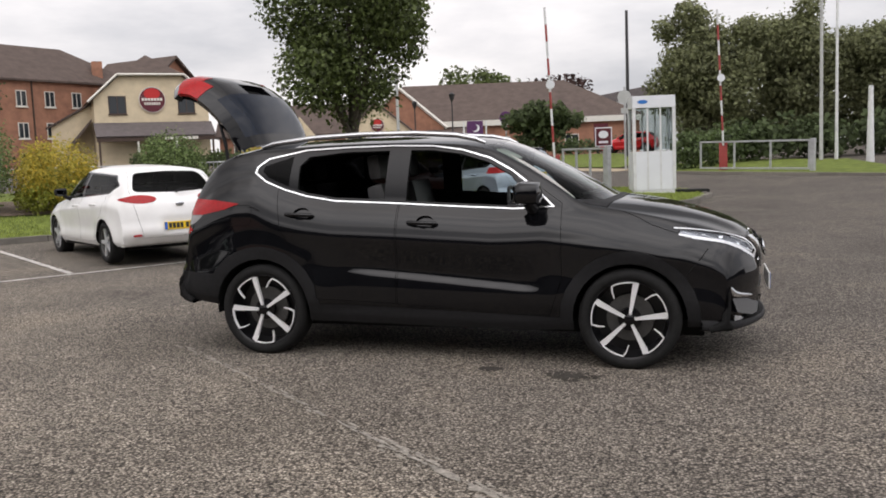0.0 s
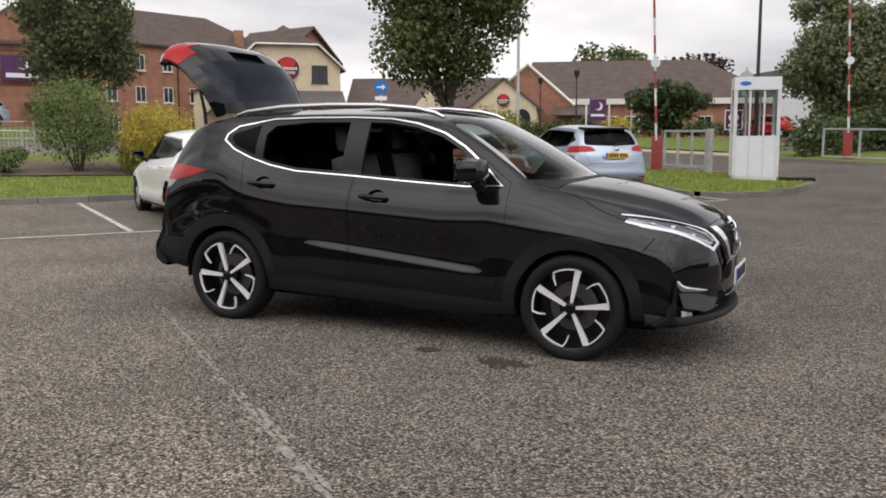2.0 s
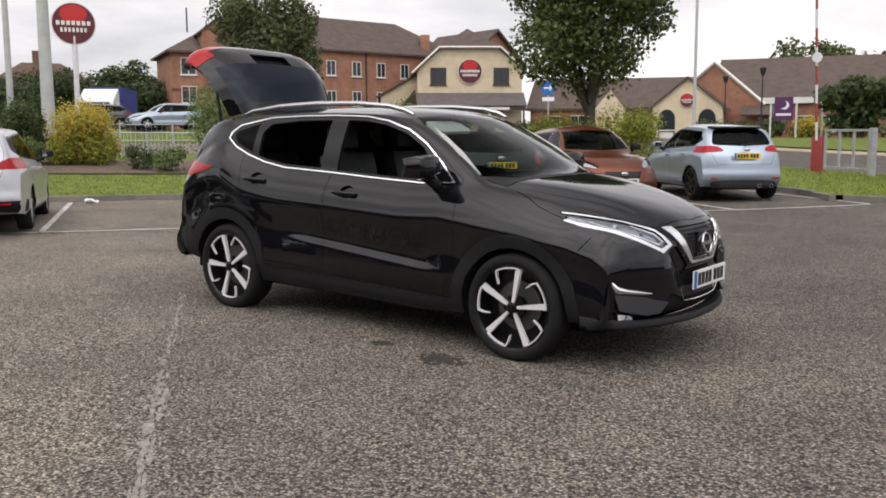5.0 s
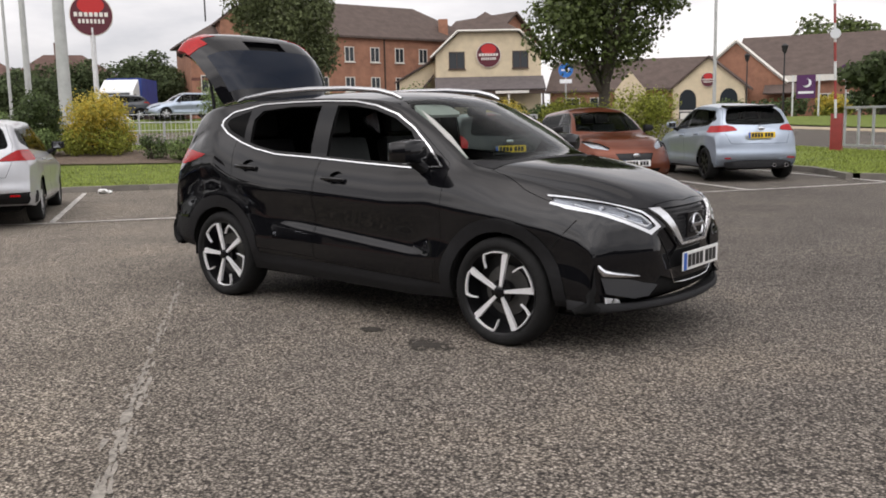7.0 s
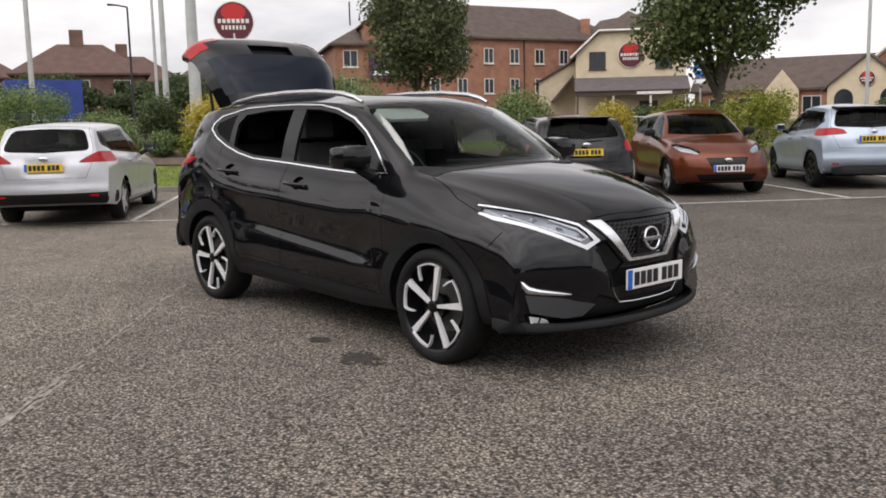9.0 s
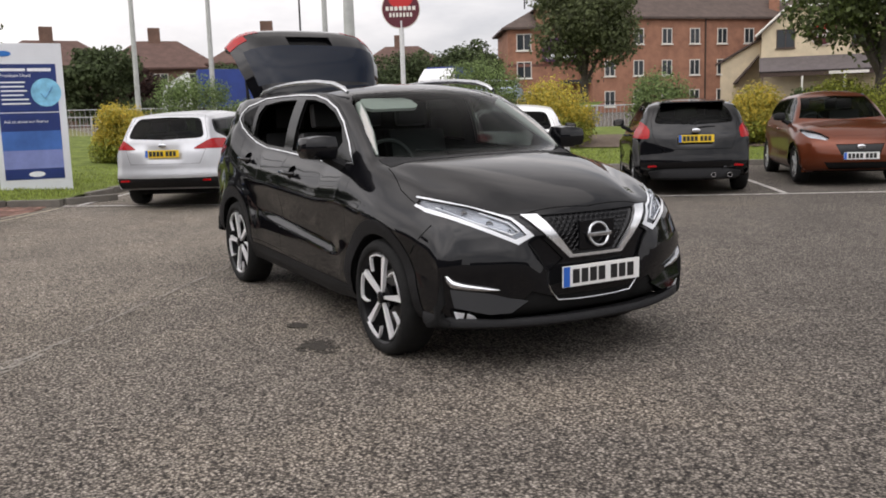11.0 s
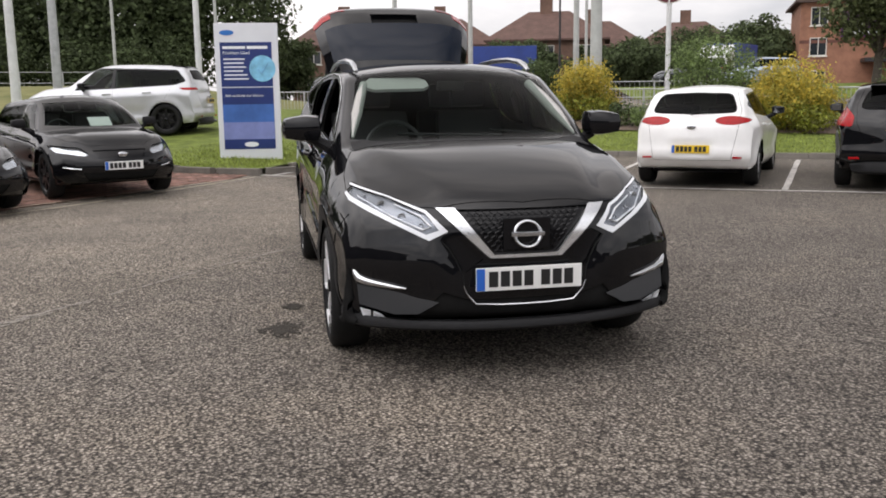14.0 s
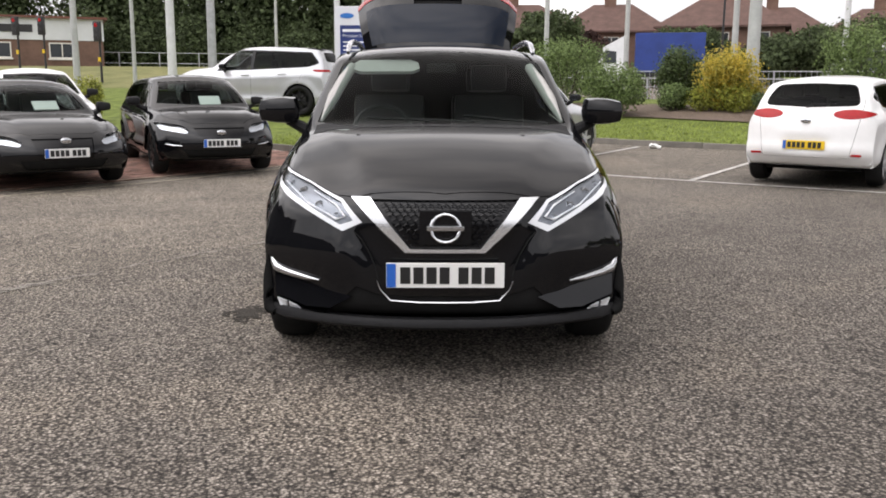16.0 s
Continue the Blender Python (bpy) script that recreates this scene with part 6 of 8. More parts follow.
for x, y in rest + near_blocks[300:]:
    z = ground_z(x, y) + 0.012 + rnd.uniform(0, 0.004)
    n0 = len(verts)
    for sx, sy in ((-1, -1), (1, -1), (1, 1), (-1, 1)):
        qx, qy = sx * 0.099, sy * 0.049
        verts.append((x + qx * ca - qy * sa, y + qx * sa + qy * ca, z))
    for sx, sy in ((-1, -1), (1, -1), (1, 1), (-1, 1)):
        qx, qy = sx * 0.101, sy * 0.051
        verts.append((x + qx * ca - qy * sa, y + qx * sa + qy * ca, z - 0.014))
    faces.append((n0, n0 + 1, n0 + 2, n0 + 3))
    for k in range(4):
        faces.append((n0 + k, n0 + 4 + k, n0 + 4 + (k + 1) % 4, n0 + (k + 1) % 4))
me = bpy.data.meshes.new("blocks")
me.from_pydata(verts, [], faces)
M["blocks_joined"] = material("red_block_paving_joined", (0.23, 0.125, 0.095), 0.85, vary=0.3, scale=5, bump=0.4, bump_scale=60, island=0.4)
me.materials.append(M["blocks_joined"])
ob = new("blocks", me)
ob.parent = paving
ob["kind"] = "stuff"

# ---------- street furniture ----------
M["galv"] = material("galvanised_steel", (0.42, 0.43, 0.44), 0.5, 0.4, vary=0.2, scale=6)
M["white_steel"] = material("white_painted_steel", (0.62, 0.63, 0.63), 0.45, vary=0.12, scale=5)
M["pole_grey"] = material("pale_grey_pole", (0.42, 0.43, 0.42), 0.5, vary=0.15, scale=3)
M["pole_black"] = material("black_painted_pole", (0.02, 0.02, 0.022), 0.45, vary=0.2, scale=5)
M["red_steel"] = material("red_painted_steel", (0.30, 0.045, 0.04), 0.5, vary=0.2, scale=6)
M["maroon"] = material("maroon_sign_face", (0.10, 0.012, 0.022), 0.4)
M["sign_red"] = material("red_sign_face", (0.50, 0.02, 0.02), 0.4)
M["cream_sign"] = material("cream_sign_face", (0.75, 0.72, 0.66), 0.4)
M["purple"] = material("purple_sign_face", (0.085, 0.02, 0.10), 0.4)
M["sign_blue"] = material("blue_sign_face", (0.02, 0.16, 0.50), 0.4)
M["white_board"] = material("white_aluminium_panel", (0.70, 0.72, 0.75), 0.35, vary=0.05, scale=2)
M["navy"] = material("navy_print", (0.015, 0.035, 0.16), 0.35, vary=0.25, scale=1.2)
M["print_blue"] = material("mid_blue_print", (0.05, 0.14, 0.42), 0.35, vary=0.35, scale=1.5)
M["print_sky"] = material("sky_blue_print", (0.22, 0.55, 0.80), 0.35, vary=0.35, scale=4)
M["print_lilac"] = material("lilac_blue_print", (0.20, 0.24, 0.50), 0.35, vary=0.25, scale=1.5)
M["print_white"] = material("white_print", (0.80, 0.82, 0.85), 0.4)
M["clear_panel"] = glass_material("clear_acrylic", (0.85, 0.88, 0.88))


def text_part(name, words, size, m, mat, parent, depth=0.002):
    cu = bpy.data.curves.new(name, 'FONT')
    cu.body, cu.size, cu.align_x, cu.align_y, cu.extrude, cu.resolution_u = words, size, 'LEFT', 'CENTER', depth, 2
    tmp = bpy.data.objects.new("tmp", cu)
    scene.collection.objects.link(tmp)
    me = bpy.data.meshes.new_from_object(tmp.evaluated_get(bpy.context.evaluated_depsgraph_get()))
    bpy.data.objects.remove(tmp)
    bpy.data.curves.remove(cu)
    me.materials.clear()
    me.materials.append(mat)
    ob = new(name, me)
    ob.parent = parent
    ob.matrix_basis = m
    return ob


# display board on the grass, facing the car park; x across its face, front at -y
bx, by = -11.85, -1.30
board = thing("display_board", pose(bx, by, verge_z(bx, by) - 0.08, 0, 0, 84), "tall white display board with blue printed panels", "sign")
part("panel", box_bm(-.60, .60, 0, .10, 0, 2.66, 0.012), M["white_board"], board)
part("poster", box_bm(-.50, .48, -.006, 0, 1.46, 2.30), M["navy"], board, "navy blue poster with white lettering")
p2 = part("poster", box_bm(-.50, .48, -.006, 0, .26, 1.44), M["navy"], board, "blue poster with a lilac band")
part("band", box_bm(-.50, .48, -.009, -.0065, .78, 1.12), M["print_blue"], p2)
part("band", box_bm(-.50, .48, -.009, -.0065, .45, .78), M["print_lilac"], p2)
bm = bmesh.new()
bmesh.ops.create_circle(bm, cap_ends=True, segments=36, radius=.25)
bmesh.ops.transform(bm, matrix=pose(.29, -.009, 1.80, 90), verts=bm.verts[:])
globe = part("globe_print", bm, M["print_sky"], board, "round sky-blue print")
bm = bmesh.new()
tube(bm, [(.20, -.012, 1.79), (.27, -.012, 1.70), (.40, -.012, 1.90)], .016, 4, flat=.15)
part("tick", bm, M["print_blue"], globe)
for k, (x0, x1, z, h) in enumerate(((-.45, -.02, 2.20, .05), (0.01, .40, 2.20, .055))):
    part("logo_bar", box_bm(x0, x1, -.009, -.0065, z - h / 2, z + h / 2), M["print_white"], board)
text_part("lettering", "Premium Used", .085, pose(-.45, -.008, 2.10, 90), M["print_white"], board)
for k in range(6):
    part("text_bar", box_bm(-.44, -.44 + (.40, .38, .42, .36, .44, .46)[k], -.009, -.0065, 1.97 - k * .075, 1.995 - k * .075), M["print_white"], board)
text_part("lettering", "Ask us about our finance", .072, pose(-.44, -.008, 1.29, 90), M["print_white"], board)
for z in (2.48, .35):
    bm = bmesh.new()
    bmesh.ops.create_circle(bm, cap_ends=True, segments=28, radius=.09)
    bmesh.ops.transform(bm, matrix=pose(-.36 if z > 1 else .02, -.008 if z > 1 else -.011, z, 90) @ Matrix.Diagonal((1.5, .55, 1, 1)), verts=bm.verts[:])
    part("oval_emblem", bm, M["sign_blue"] if z > 1 else M["print_white"], board)

# glazed white kiosk on the island
kx, ky = 0.55, 16.85
kiosk = thing("display_kiosk", pose(kx, ky, verge_z(kx, ky) - 0.05, 0, 0, 12), "white glazed display kiosk on the grass island", "kiosk")
part("base_panel", box_bm(-.50, .50, -.42, .42, 0, .12, 0.01), M["white_steel"], kiosk)
part("roof_box", box_bm(-.53, .53, -.45, .45, 2.16, 2.46, 0.012), M["white_board"], kiosk)
for x in (-.49, .49):
    for y in (-.41, .41):
        part("corner_post", box_bm(x - .04, x + .04, y - .04, y + .04, .12, 2.16, 0.006), M["white_steel"], kiosk)
for x in (-.16, .16):
    part("mullion", box_bm(x - .02, x + .02, -.435, -.405, .12, 2.16), M["white_steel"], kiosk)
    part("mullion", box_bm(x - .02, x + .02, .405, .435, .12, 2.16), M["white_steel"], kiosk)
for y in (-.41, .41):
    part("lower_panel", box_bm(-.45, .45, y - .015, y + .015, .12, 1.08), M["white_board"], kiosk)
    part("glazing", box_bm(-.45, .45, y - .004, y + .004, 1.12, 2.16), M["clear_panel"], kiosk)
for x in (-.49, .49):
    part("lower_panel", box_bm(x - .015, x + .015, -.37, .37, .12, 1.08), M["white_board"], kiosk)
    part("glazing", box_bm(x - .004, x + .004, -.37, .37, 1.12, 2.16), M["clear_panel"], kiosk)
bm = bmesh.new()
bmesh.ops.create_circle(bm, cap_ends=True, segments=28, radius=.08)
bmesh.ops.transform(bm, matrix=pose(-.28, -.455, 2.31, 90) @ Matrix.Diagonal((1.6, .6, 1, 1)), verts=bm.verts[:])
part("oval_emblem", bm, M["sign_blue"], kiosk)
bm = box_bm(0, .8, -.2, .2, 0, .08, 0.03)
solid("rubber_mat", bm, M["rubber"], "black rubber mat on the grass beside the kiosk", "mat", m=pose(1.15, 16.95, verge_z(1.3, 16.95) - .01, 0, 0, 10))


def barrier(x, y, z, h, label):
    """A raised red-and-white barrier arm on its post."""
    o = thing("barrier", pose(x, y, z), label, "barrier", "raised barriers")
    part("cabinet", box_bm(-.14, .14, -.12, .12, 0, 1.02, 0.02), M["red_steel"], o, smooth_angle=40)
    n = 9
    for k in range(n):
        bm = bmesh.new()
        z0, z1 = .9 + (h - .9) * k / n, .9 + (h - .9) * (k + 1) / n
        tube(bm, [(-.02 * k, -.16, z0), (-.02 * (k + 1), -.16, z1)], .034, 8)
        part("arm_section", bm, M["red_steel"] if k % 2 else M["white_steel"], o)
    bm = bmesh.new()
    bmesh.ops.create_cone(bm, cap_ends=True, segments=20, radius1=.13, radius2=.13, depth=.03)
    bmesh.ops.transform(bm, matrix=pose(-.06, -.21, h * .58, 90), verts=bm.verts[:])
    part("round_plate", bm, M["white_board"], o)


def railing(name, pts, h, bars, label, mat, spacing=2.0, on=None):
    """Posts with rails between them; bars: number of rails, or upright bars if negative."""
    o = thing(name, pose(0, 0, 0), label, "railing", "railings")
    line = walkline(pts, spacing)
    upright = None
    ends = [(x, y, (on or (verge_z if kerb_distance(x, y) < 3 else ground_z))(x, y)) for x, y, a in line]
    for x, y, z in ends:
        part("post", box_bm(x - .035, x + .035, y - .035, y + .035, z - .1, z + h, 0.005), mat, o)
    for (x0, y0, z0), (x1, y1, z1) in zip(ends, ends[1:]):
        levels = (h - .03, .2) if bars < 0 else [h - .03 - k * (h - .35) / max(1, bars - 1) for k in range(bars)]
        for lv in levels:
            bm = bmesh.new()
            tube(bm, [(x0, y0, z0 + lv), (x1, y1, z1 + lv)], .024, 6)
            part("rail", bm, mat, o)
        if bars < 0:
            near = bars < -10 and min(y0, y1) > -13
            bm = bmesh.new()
            for k in range(1, -bars):
                f = k / -bars
                x, y, z = x0 + (x1 - x0) * f, y0 + (y1 - y0) * f, z0 + (z1 - z0) * f
                if near:
                    if upright is None:
                        one = bmesh.new()
                        tube(one, [(0, 0, .2), (0, 0, h - .03)], .009, 4)
                        upright = mesh_from("bar", one, mat)
                    single = new("bar", upright)
                    single.parent = o
                    single.location = (x, y, z)
                else:
                    tube(bm, [(x, y, z + .2), (x, y, z + h - .03)], .009, 4)
            if near:
                bm.free()
            else:
                part("infill", bm, mat, o)["kind"] = "stuff"
    return o


def swing_gate(a, b, h, label):
    """A welded frame of square tube with two inner uprights, hung on a stout post."""
    (x0, y0), (x1, y1) = a, b
    z0, z1 = ((verge_z if kerb_distance(*p) < 3 else ground_z)(*p) for p in (a, b))
    L = math.hypot(x1 - x0, y1 - y0)
    o = thing("gate", pose(x0, y0, z0, 0, math.degrees(math.atan2(z0 - z1, L)), math.degrees(math.atan2(y1 - y0, x1 - x0))), label, "gate", "frame gates")
    for z in (.16, h):
        part("rail", box_bm(0, L - .10, -.03, .03, z - .03, z + .03, .006), M["galv"], o)
    for k in range(4):
        x = .03 + (L - .16) * k / 3
        part("upright", box_bm(x - .028, x + .028, -.026, .026, .16, h, .005), M["galv"], o)
    part("post", box_bm(L - .07, L + .07, -.07, .07, -.15, h + .06, .012), M["galv"], o)
    for z in (.30, h - .16):
        part("hinge", box_bm(L - .13, L - .05, -.02, .02, z - .04, z + .04, .005), M["galv"], o)


barrier(-2.41, 19.98, verge_z(-2.41, 19.98) - .05, 5.3, "raised red and white barrier arm beside the kiosk")
barrier(2.50, 26.75, ground_z(2.5, 26.75) + .05, 5.6, "raised red and white barrier arm across the entrance road")
swing_gate((1.70, 27.15), (5.22, 24.65), 1.08, "galvanised steel frame gate beside the entrance road")
swing_gate((-2.15, 19.65), (-.72, 18.40), 1.12, "galvanised steel frame gate beside the kiosk")
FENCE = [(-32.7, -1), (-30, 7.5), (-27.5, 12.5), (-22.9, 16.2), (-18.5, 20.5), (-14.0, 24.5)]
railing("guard_rail", FENCE, 1.05, -14, "pale grey pedestrian guard rail along the road", M["galv"], 2.0)
railing("guard_rail", [(-46, 3), (-45, 6), (-40, 18), (-33, 27)], 1.05, -10, "pale grey guard rail on the far side of the road", M["galv"], 2.6)


def bank_z(x, y):
    """The rising ground across the road."""
    return ground_z(x, y) + .02 + 1.2 * smooth(26, 52, -x) * smooth(4, -8, y)


BANK = [(-27, 4), (-29, -8), (-30, -20), (-34, -36), (-60, -52), (-74, -30), (-76, -5), (-60, 4)]
solid("far_bank", sheet(BANK, bank_z, 1.6), M["dry_grass"], "rough dry grass rising beyond the road", "grass", kind="structure", smooth_angle=60)
railing("guard_rail", [(-50, -38), (-55.5, -24), (-58.5, -12), (-60, 1)], 1.05, 2, "two-bar galvanised rail on the far bank", M["galv"], 2.6, bank_z)


def traffic_light(x, y, turn, label):
    """A black signal post with a three-lamp head and a push-button box."""
    o = thing("traffic_light", pose(x, y, bank_z(x, y) - .05, 0, 0, turn), label, "traffic light", "traffic lights")
    bm = bmesh.new()
    tube(bm, [(0, 0, 0), (0, 0, 1.0), (0, 0, 2.8)], [.06, .05, .05], 10)
    part("post", bm, M["pole_black"], o, smooth_angle=60)
    head = part("signal_head", box_bm(-.16, .16, -.22, -.02, 1.9, 2.8, .03), M["pole_black"], o, smooth_angle=40)
    for k, mt in enumerate(("red_lens", "ink", "ink")):
        bm = bmesh.new()
        lathe(bm, [(0, -.235), (.10, -.23), (.105, -.21)], 14)
        bmesh.ops.translate(bm, verts=bm.verts[:], vec=(0, 0, 2.63 - k * .28))
        part("lamp", bm, M[mt], head)
        bm = bmesh.new()
        tube(bm, [(.12 * math.cos(q * math.pi / 8), -.27, 2.63 - k * .28 + .12 * math.sin(q * math.pi / 8)) for q in range(9)], .012, 4)
        part("hood", bm, M["pole_black"], head)
    part("button_box", box_bm(-.05, .05, -.13, -.05, 1.0, 1.2, .01), M["plate_yellow"], o)


for x, y in ((-39.7, -20.3), (-40.6, -19.4), (-36.3, -15.1)):
    traffic_light(x, y, 70, "black traffic light on a post beside the road")


def pole(x, y, h, r, mat, label, lamp=None, name="pole"):
    z = verge_z(x, y) if kerb_distance(x, y) < 6 else ground_z(x, y)
    o = thing(name, pose(x, y, z - .1), label, "pole" if name == "pole" else "lamp", "poles")
    bm = bmesh.new()
    tube(bm, [(0, 0, 0), (0, 0, 1.2), (0, 0, h)], [r * 1.25, r, r * .7], 10)
    part("shaft", bm, mat, o, smooth_angle=60)
    bm = bmesh.new()
    if lamp == "lantern":
        tube(bm, [(0, 0, h - .02), (0, 0, h + .08)], [.06, .10], 8)
        part("bracket", bm, mat, o)
        bm = bmesh.new()
        tube(bm, [(0, 0, h + .08), (0, 0, h + .45), (0, 0, h + .58)], [.13, .22, .06], 8)
        part("lantern", bm, M["pole_black"], o)
    elif lamp == "street":
        tube(bm, [(0, 0, h), (0, -.5, h + .06), (0, -.9, h + .05)], [.04, .04, .06], 6)
        part("lamp_head", bm, mat, o)
    elif lamp == "collar":
        tube(bm, [(0, 0, h * .62), (0, 0, h * .62 + .05)], .34, 12)
        part("collar", bm, mat, o)
        bm = box_bm(-.2, .0, -.15, .15, .9, 1.4, .02)
        part("control_box", bm, M["white_steel"], o)
    else:
        bm.free()
    return o


pole(-24.6, 10.8, 9.0, .22, M["pole_grey"], "broad pale pylon beside the road")
pole(-36.5, 9.1, 11, .12, M["pole_grey"], "tall pale flagpole beside the road")
pole(-32.8, 4.9, 10, .11, M["pole_grey"], "tall pale flagpole beside the road")
pole(-38.0, 15.5, 11, .08, M["pole_grey"], "slim pale flagpole beside the road")
pole(-28.0, 11.3, 9.5, .12, M["pole_grey"], "tall pale flagpole beside the railing")
pole(-36.0, 13.4, 6.3, .06, M["pole_black"], "dark lamp post beside the road", "street", "street_lamp")
pole(-21.7, -7.8, 9, .13, M["white_steel"], "white flagpole on the grass")
pole(-23.6, -7.03, 9, .14, M["galv"], "galvanised camera mast with a collar", "collar")
pole(-27.3, -12.8, 9, .12, M["pole_grey"], "pale flagpole near the road")
pole(-26.0, -10.3, 9, .07, M["pole_grey"], "slim pale lamp post near the road")
pole(-36.0, -7.0, 11, .07, M["pole_grey"], "slim pale lamp column across the road")
pole(-25.5, -2.3, 9, .06, M["pole_grey"], "slim pale flagpole near the road")
pole(-19.5, -2.6, 9, .09, M["white_steel"], "white flagpole behind the display board")
pole(-15.2, 43.3, 9.5, .10, M["pole_grey"], "tall grey lamp column", "street", "street_lamp")
pole(-1.9, 41.2, 7.6, .10, M["pole_black"], "black telegraph pole near the entrance")
pole(-14.3, 52.0, 4.0, .06, M["pole_black"], "black lamp post with a lantern", "lantern", "street_lamp")
pole(-19.0, 58.5, 4.0, .06, M["pole_black"], "black lamp post with a lantern", "lantern", "street_lamp")
pole(6.2, 30.9, 8, .07, M["pole_grey"], "grey flagpole beside the railing")
pole(6.75, 30.9, 8, .06, M["white_steel"], "white flagpole beside the railing")
pole(7.75, 29.7, 2.9, .12, M["white_steel"], "thick white post beside the entrance road")


def disc(parent, m, r, mat, name, depth=.06, sx=1.0):
    bm = bmesh.new()
    bmesh.ops.create_cone(bm, cap_ends=True, segments=40, radius1=r, radius2=r, depth=depth)
    bmesh.ops.transform(bm, matrix=m @ pose(0, 0, 0, 90) @ Matrix.Diagonal((sx, 1, 1, 1)), verts=bm.verts[:])
    return part(name, bm, mat, parent)


def round_sign(parent, m, r):
    """A round maroon sign: pale rim, red cap, two pale bars for the words."""
    disc(parent, m, r, M["cream_sign"], "sign_rim", .08)
    disc(parent, m @ pose(0, -.03, 0), r * .95, M["maroon"], "sign_face", .08)
    disc(parent, m @ pose(0, -.05, r * .46), r * .42, M["sign_red"], "sign_cap", .08, 1.45)
    for z, w, h in ((.02, .80, .20), (-.30, .62, .20)):
        for k in range(7):
            x0 = -w * r + k * 2 * w * r / 7
            bm = box_bm(x0 + .02 * r, x0 + 2 * w * r / 7 - .05 * r, -.10, -.04, (z - h / 2) * r, (z + h / 2) * r)
            bmesh.ops.transform(bm, matrix=m, verts=bm.verts[:])
            part("letter_bar", bm, M["cream_sign"], parent)


sg = thing("pole_sign", pose(-38.46, 20.2, ground_z(-38.5, 20.2), 0, 0, 60), "round maroon sign on a tall white pole", "sign")
bm = bmesh.new()
tube(bm, [(0, 0.05, 0), (0, 0.05, 5.4)], .13, 10)
part("post", bm, M["white_steel"], sg)
round_sign(sg, pose(0, 0, 6.02), 1.05)

sg = thing("road_sign", pose(-19.3, 34.4, ground_z(-19.3, 34.4), 0, 0, 30), "round blue arrow sign on a post", "sign")
bm = bmesh.new()
tube(bm, [(0, .04, 0), (0, .04, 3.2)], .04, 8)
part("post", bm, M["galv"], sg)
disc(sg, pose(0, 0, 2.85), .36, M["sign_blue"], "sign_face", .04)
bm = box_bm(-.22, .08, -.04, -.022, 2.81, 2.89)
part("arrow_shaft", bm, M["print_white"], sg)
bm = bmesh.new()
prism(bm, [(.06, 2.70), (.24, 2.85), (.06, 3.0)], .018, pose(0, -.04, 0))
part("arrow_head", bm, M["print_white"], sg)
part("plate", box_bm(-.30, .30, -.02, .02, 2.20, 2.40), M["print_white"], sg)

sg = thing("road_sign", pose(-10.63, 51.9, ground_z(-10.6, 51.9), 0, 0, 15), "round purple no-waiting sign on a post", "sign")
bm = bmesh.new()
tube(bm, [(0, .04, 0), (0, .04, 2.8)], .05, 8)
part("post", bm, M["galv"], sg)
disc(sg, pose(0, 0, 2.62), .42, M["purple"], "sign_face", .04)

sg = thing("hotel_sign", pose(-11.9, 48.5, ground_z(-11.9, 48.5), 0, 0, 18) @ Matrix.Scale(.82, 4), "purple sign board with a pale crescent on two posts", "sign")
for x in (-.85, .85):
    part("post", box_bm(x - .06, x + .06, -.05, .05, 0, 2.9), M["white_steel"], sg)
part("board", box_bm(-.62, .62, -.03, .03, 1.3, 2.9), M["purple"], sg)
disc(sg, pose(.05, -.02, 2.35), .30, M["print_white"], "crescent", .05)
disc(sg, pose(-.07, -.04, 2.42), .26, M["purple"], "crescent_cut", .05)
part("text_bar", box_bm(-.5, .5, -.05, -.035, 1.62, 1.78), M["print_white"], sg)
sg = thing("menu_sign", pose(-5.7, 63.7, ground_z(-5, 60), 0, 0, 10), "small dark red sign board on a post", "sign")
part("board", box_bm(-.55, .55, -.03, .03, .7, 2.3), M["maroon"], sg)
disc(sg, pose(0, -.03, 1.65), .30, M["cream_sign"], "emblem", .03)
part("post", box_bm(-.05, .05, .03, .09, 0, 1.6), M["galv"], sg)

# ---------- buildings ----------
M["brick"] = material("orange_red_brick", (0.31, 0.15, 0.095), 0.85, vary=0.3, scale=1.2, bump=0.4, bump_scale=30)
M["cream"] = material("cream_render", (0.62, 0.52, 0.36), 0.8, vary=0.14, scale=1.0, bump=0.2, bump_scale=30)
M["roof_tile"] = material("brown_roof_tiles", (0.085, 0.060, 0.050), 0.8, vary=0.3, scale=1.5, bump=0.6, bump_scale=12)
M["roof_red"] = material("red_roof_tiles", (0.15, 0.062, 0.045), 0.8, vary=0.3, scale=1.5, bump=0.6, bump_scale=12)
M["house_brick"] = material("dull_brown_brick", (0.15, 0.088, 0.064), 0.85, vary=0.3, scale=1.2, bump=0.4, bump_scale=30)
M["house_roof"] = material("dull_brown_red_tiles", (0.105, 0.058, 0.046), 0.8, vary=0.3, scale=1.5, bump=0.6, bump_scale=12)
M["slate"] = material("grey_brown_canopy", (0.10, 0.085, 0.085), 0.6, vary=0.25, scale=2.0)
M["fascia"] = material("white_boards", (0.66, 0.64, 0.58), 0.6, vary=0.08, scale=2)
M["pane"] = material("dark_window_glass", (0.025, 0.03, 0.035), 0.08)
M["dark_wood"] = material("dark_brown_timber", (0.06, 0.035, 0.025), 0.6, vary=0.3, scale=6)
M["white_clad"] = material("white_metal_cladding", (0.60, 0.62, 0.62), 0.5, vary=0.1, scale=0.6)
M["lorry_white"] = paint("white_cab_paint", (0.75, 0.76, 0.77))
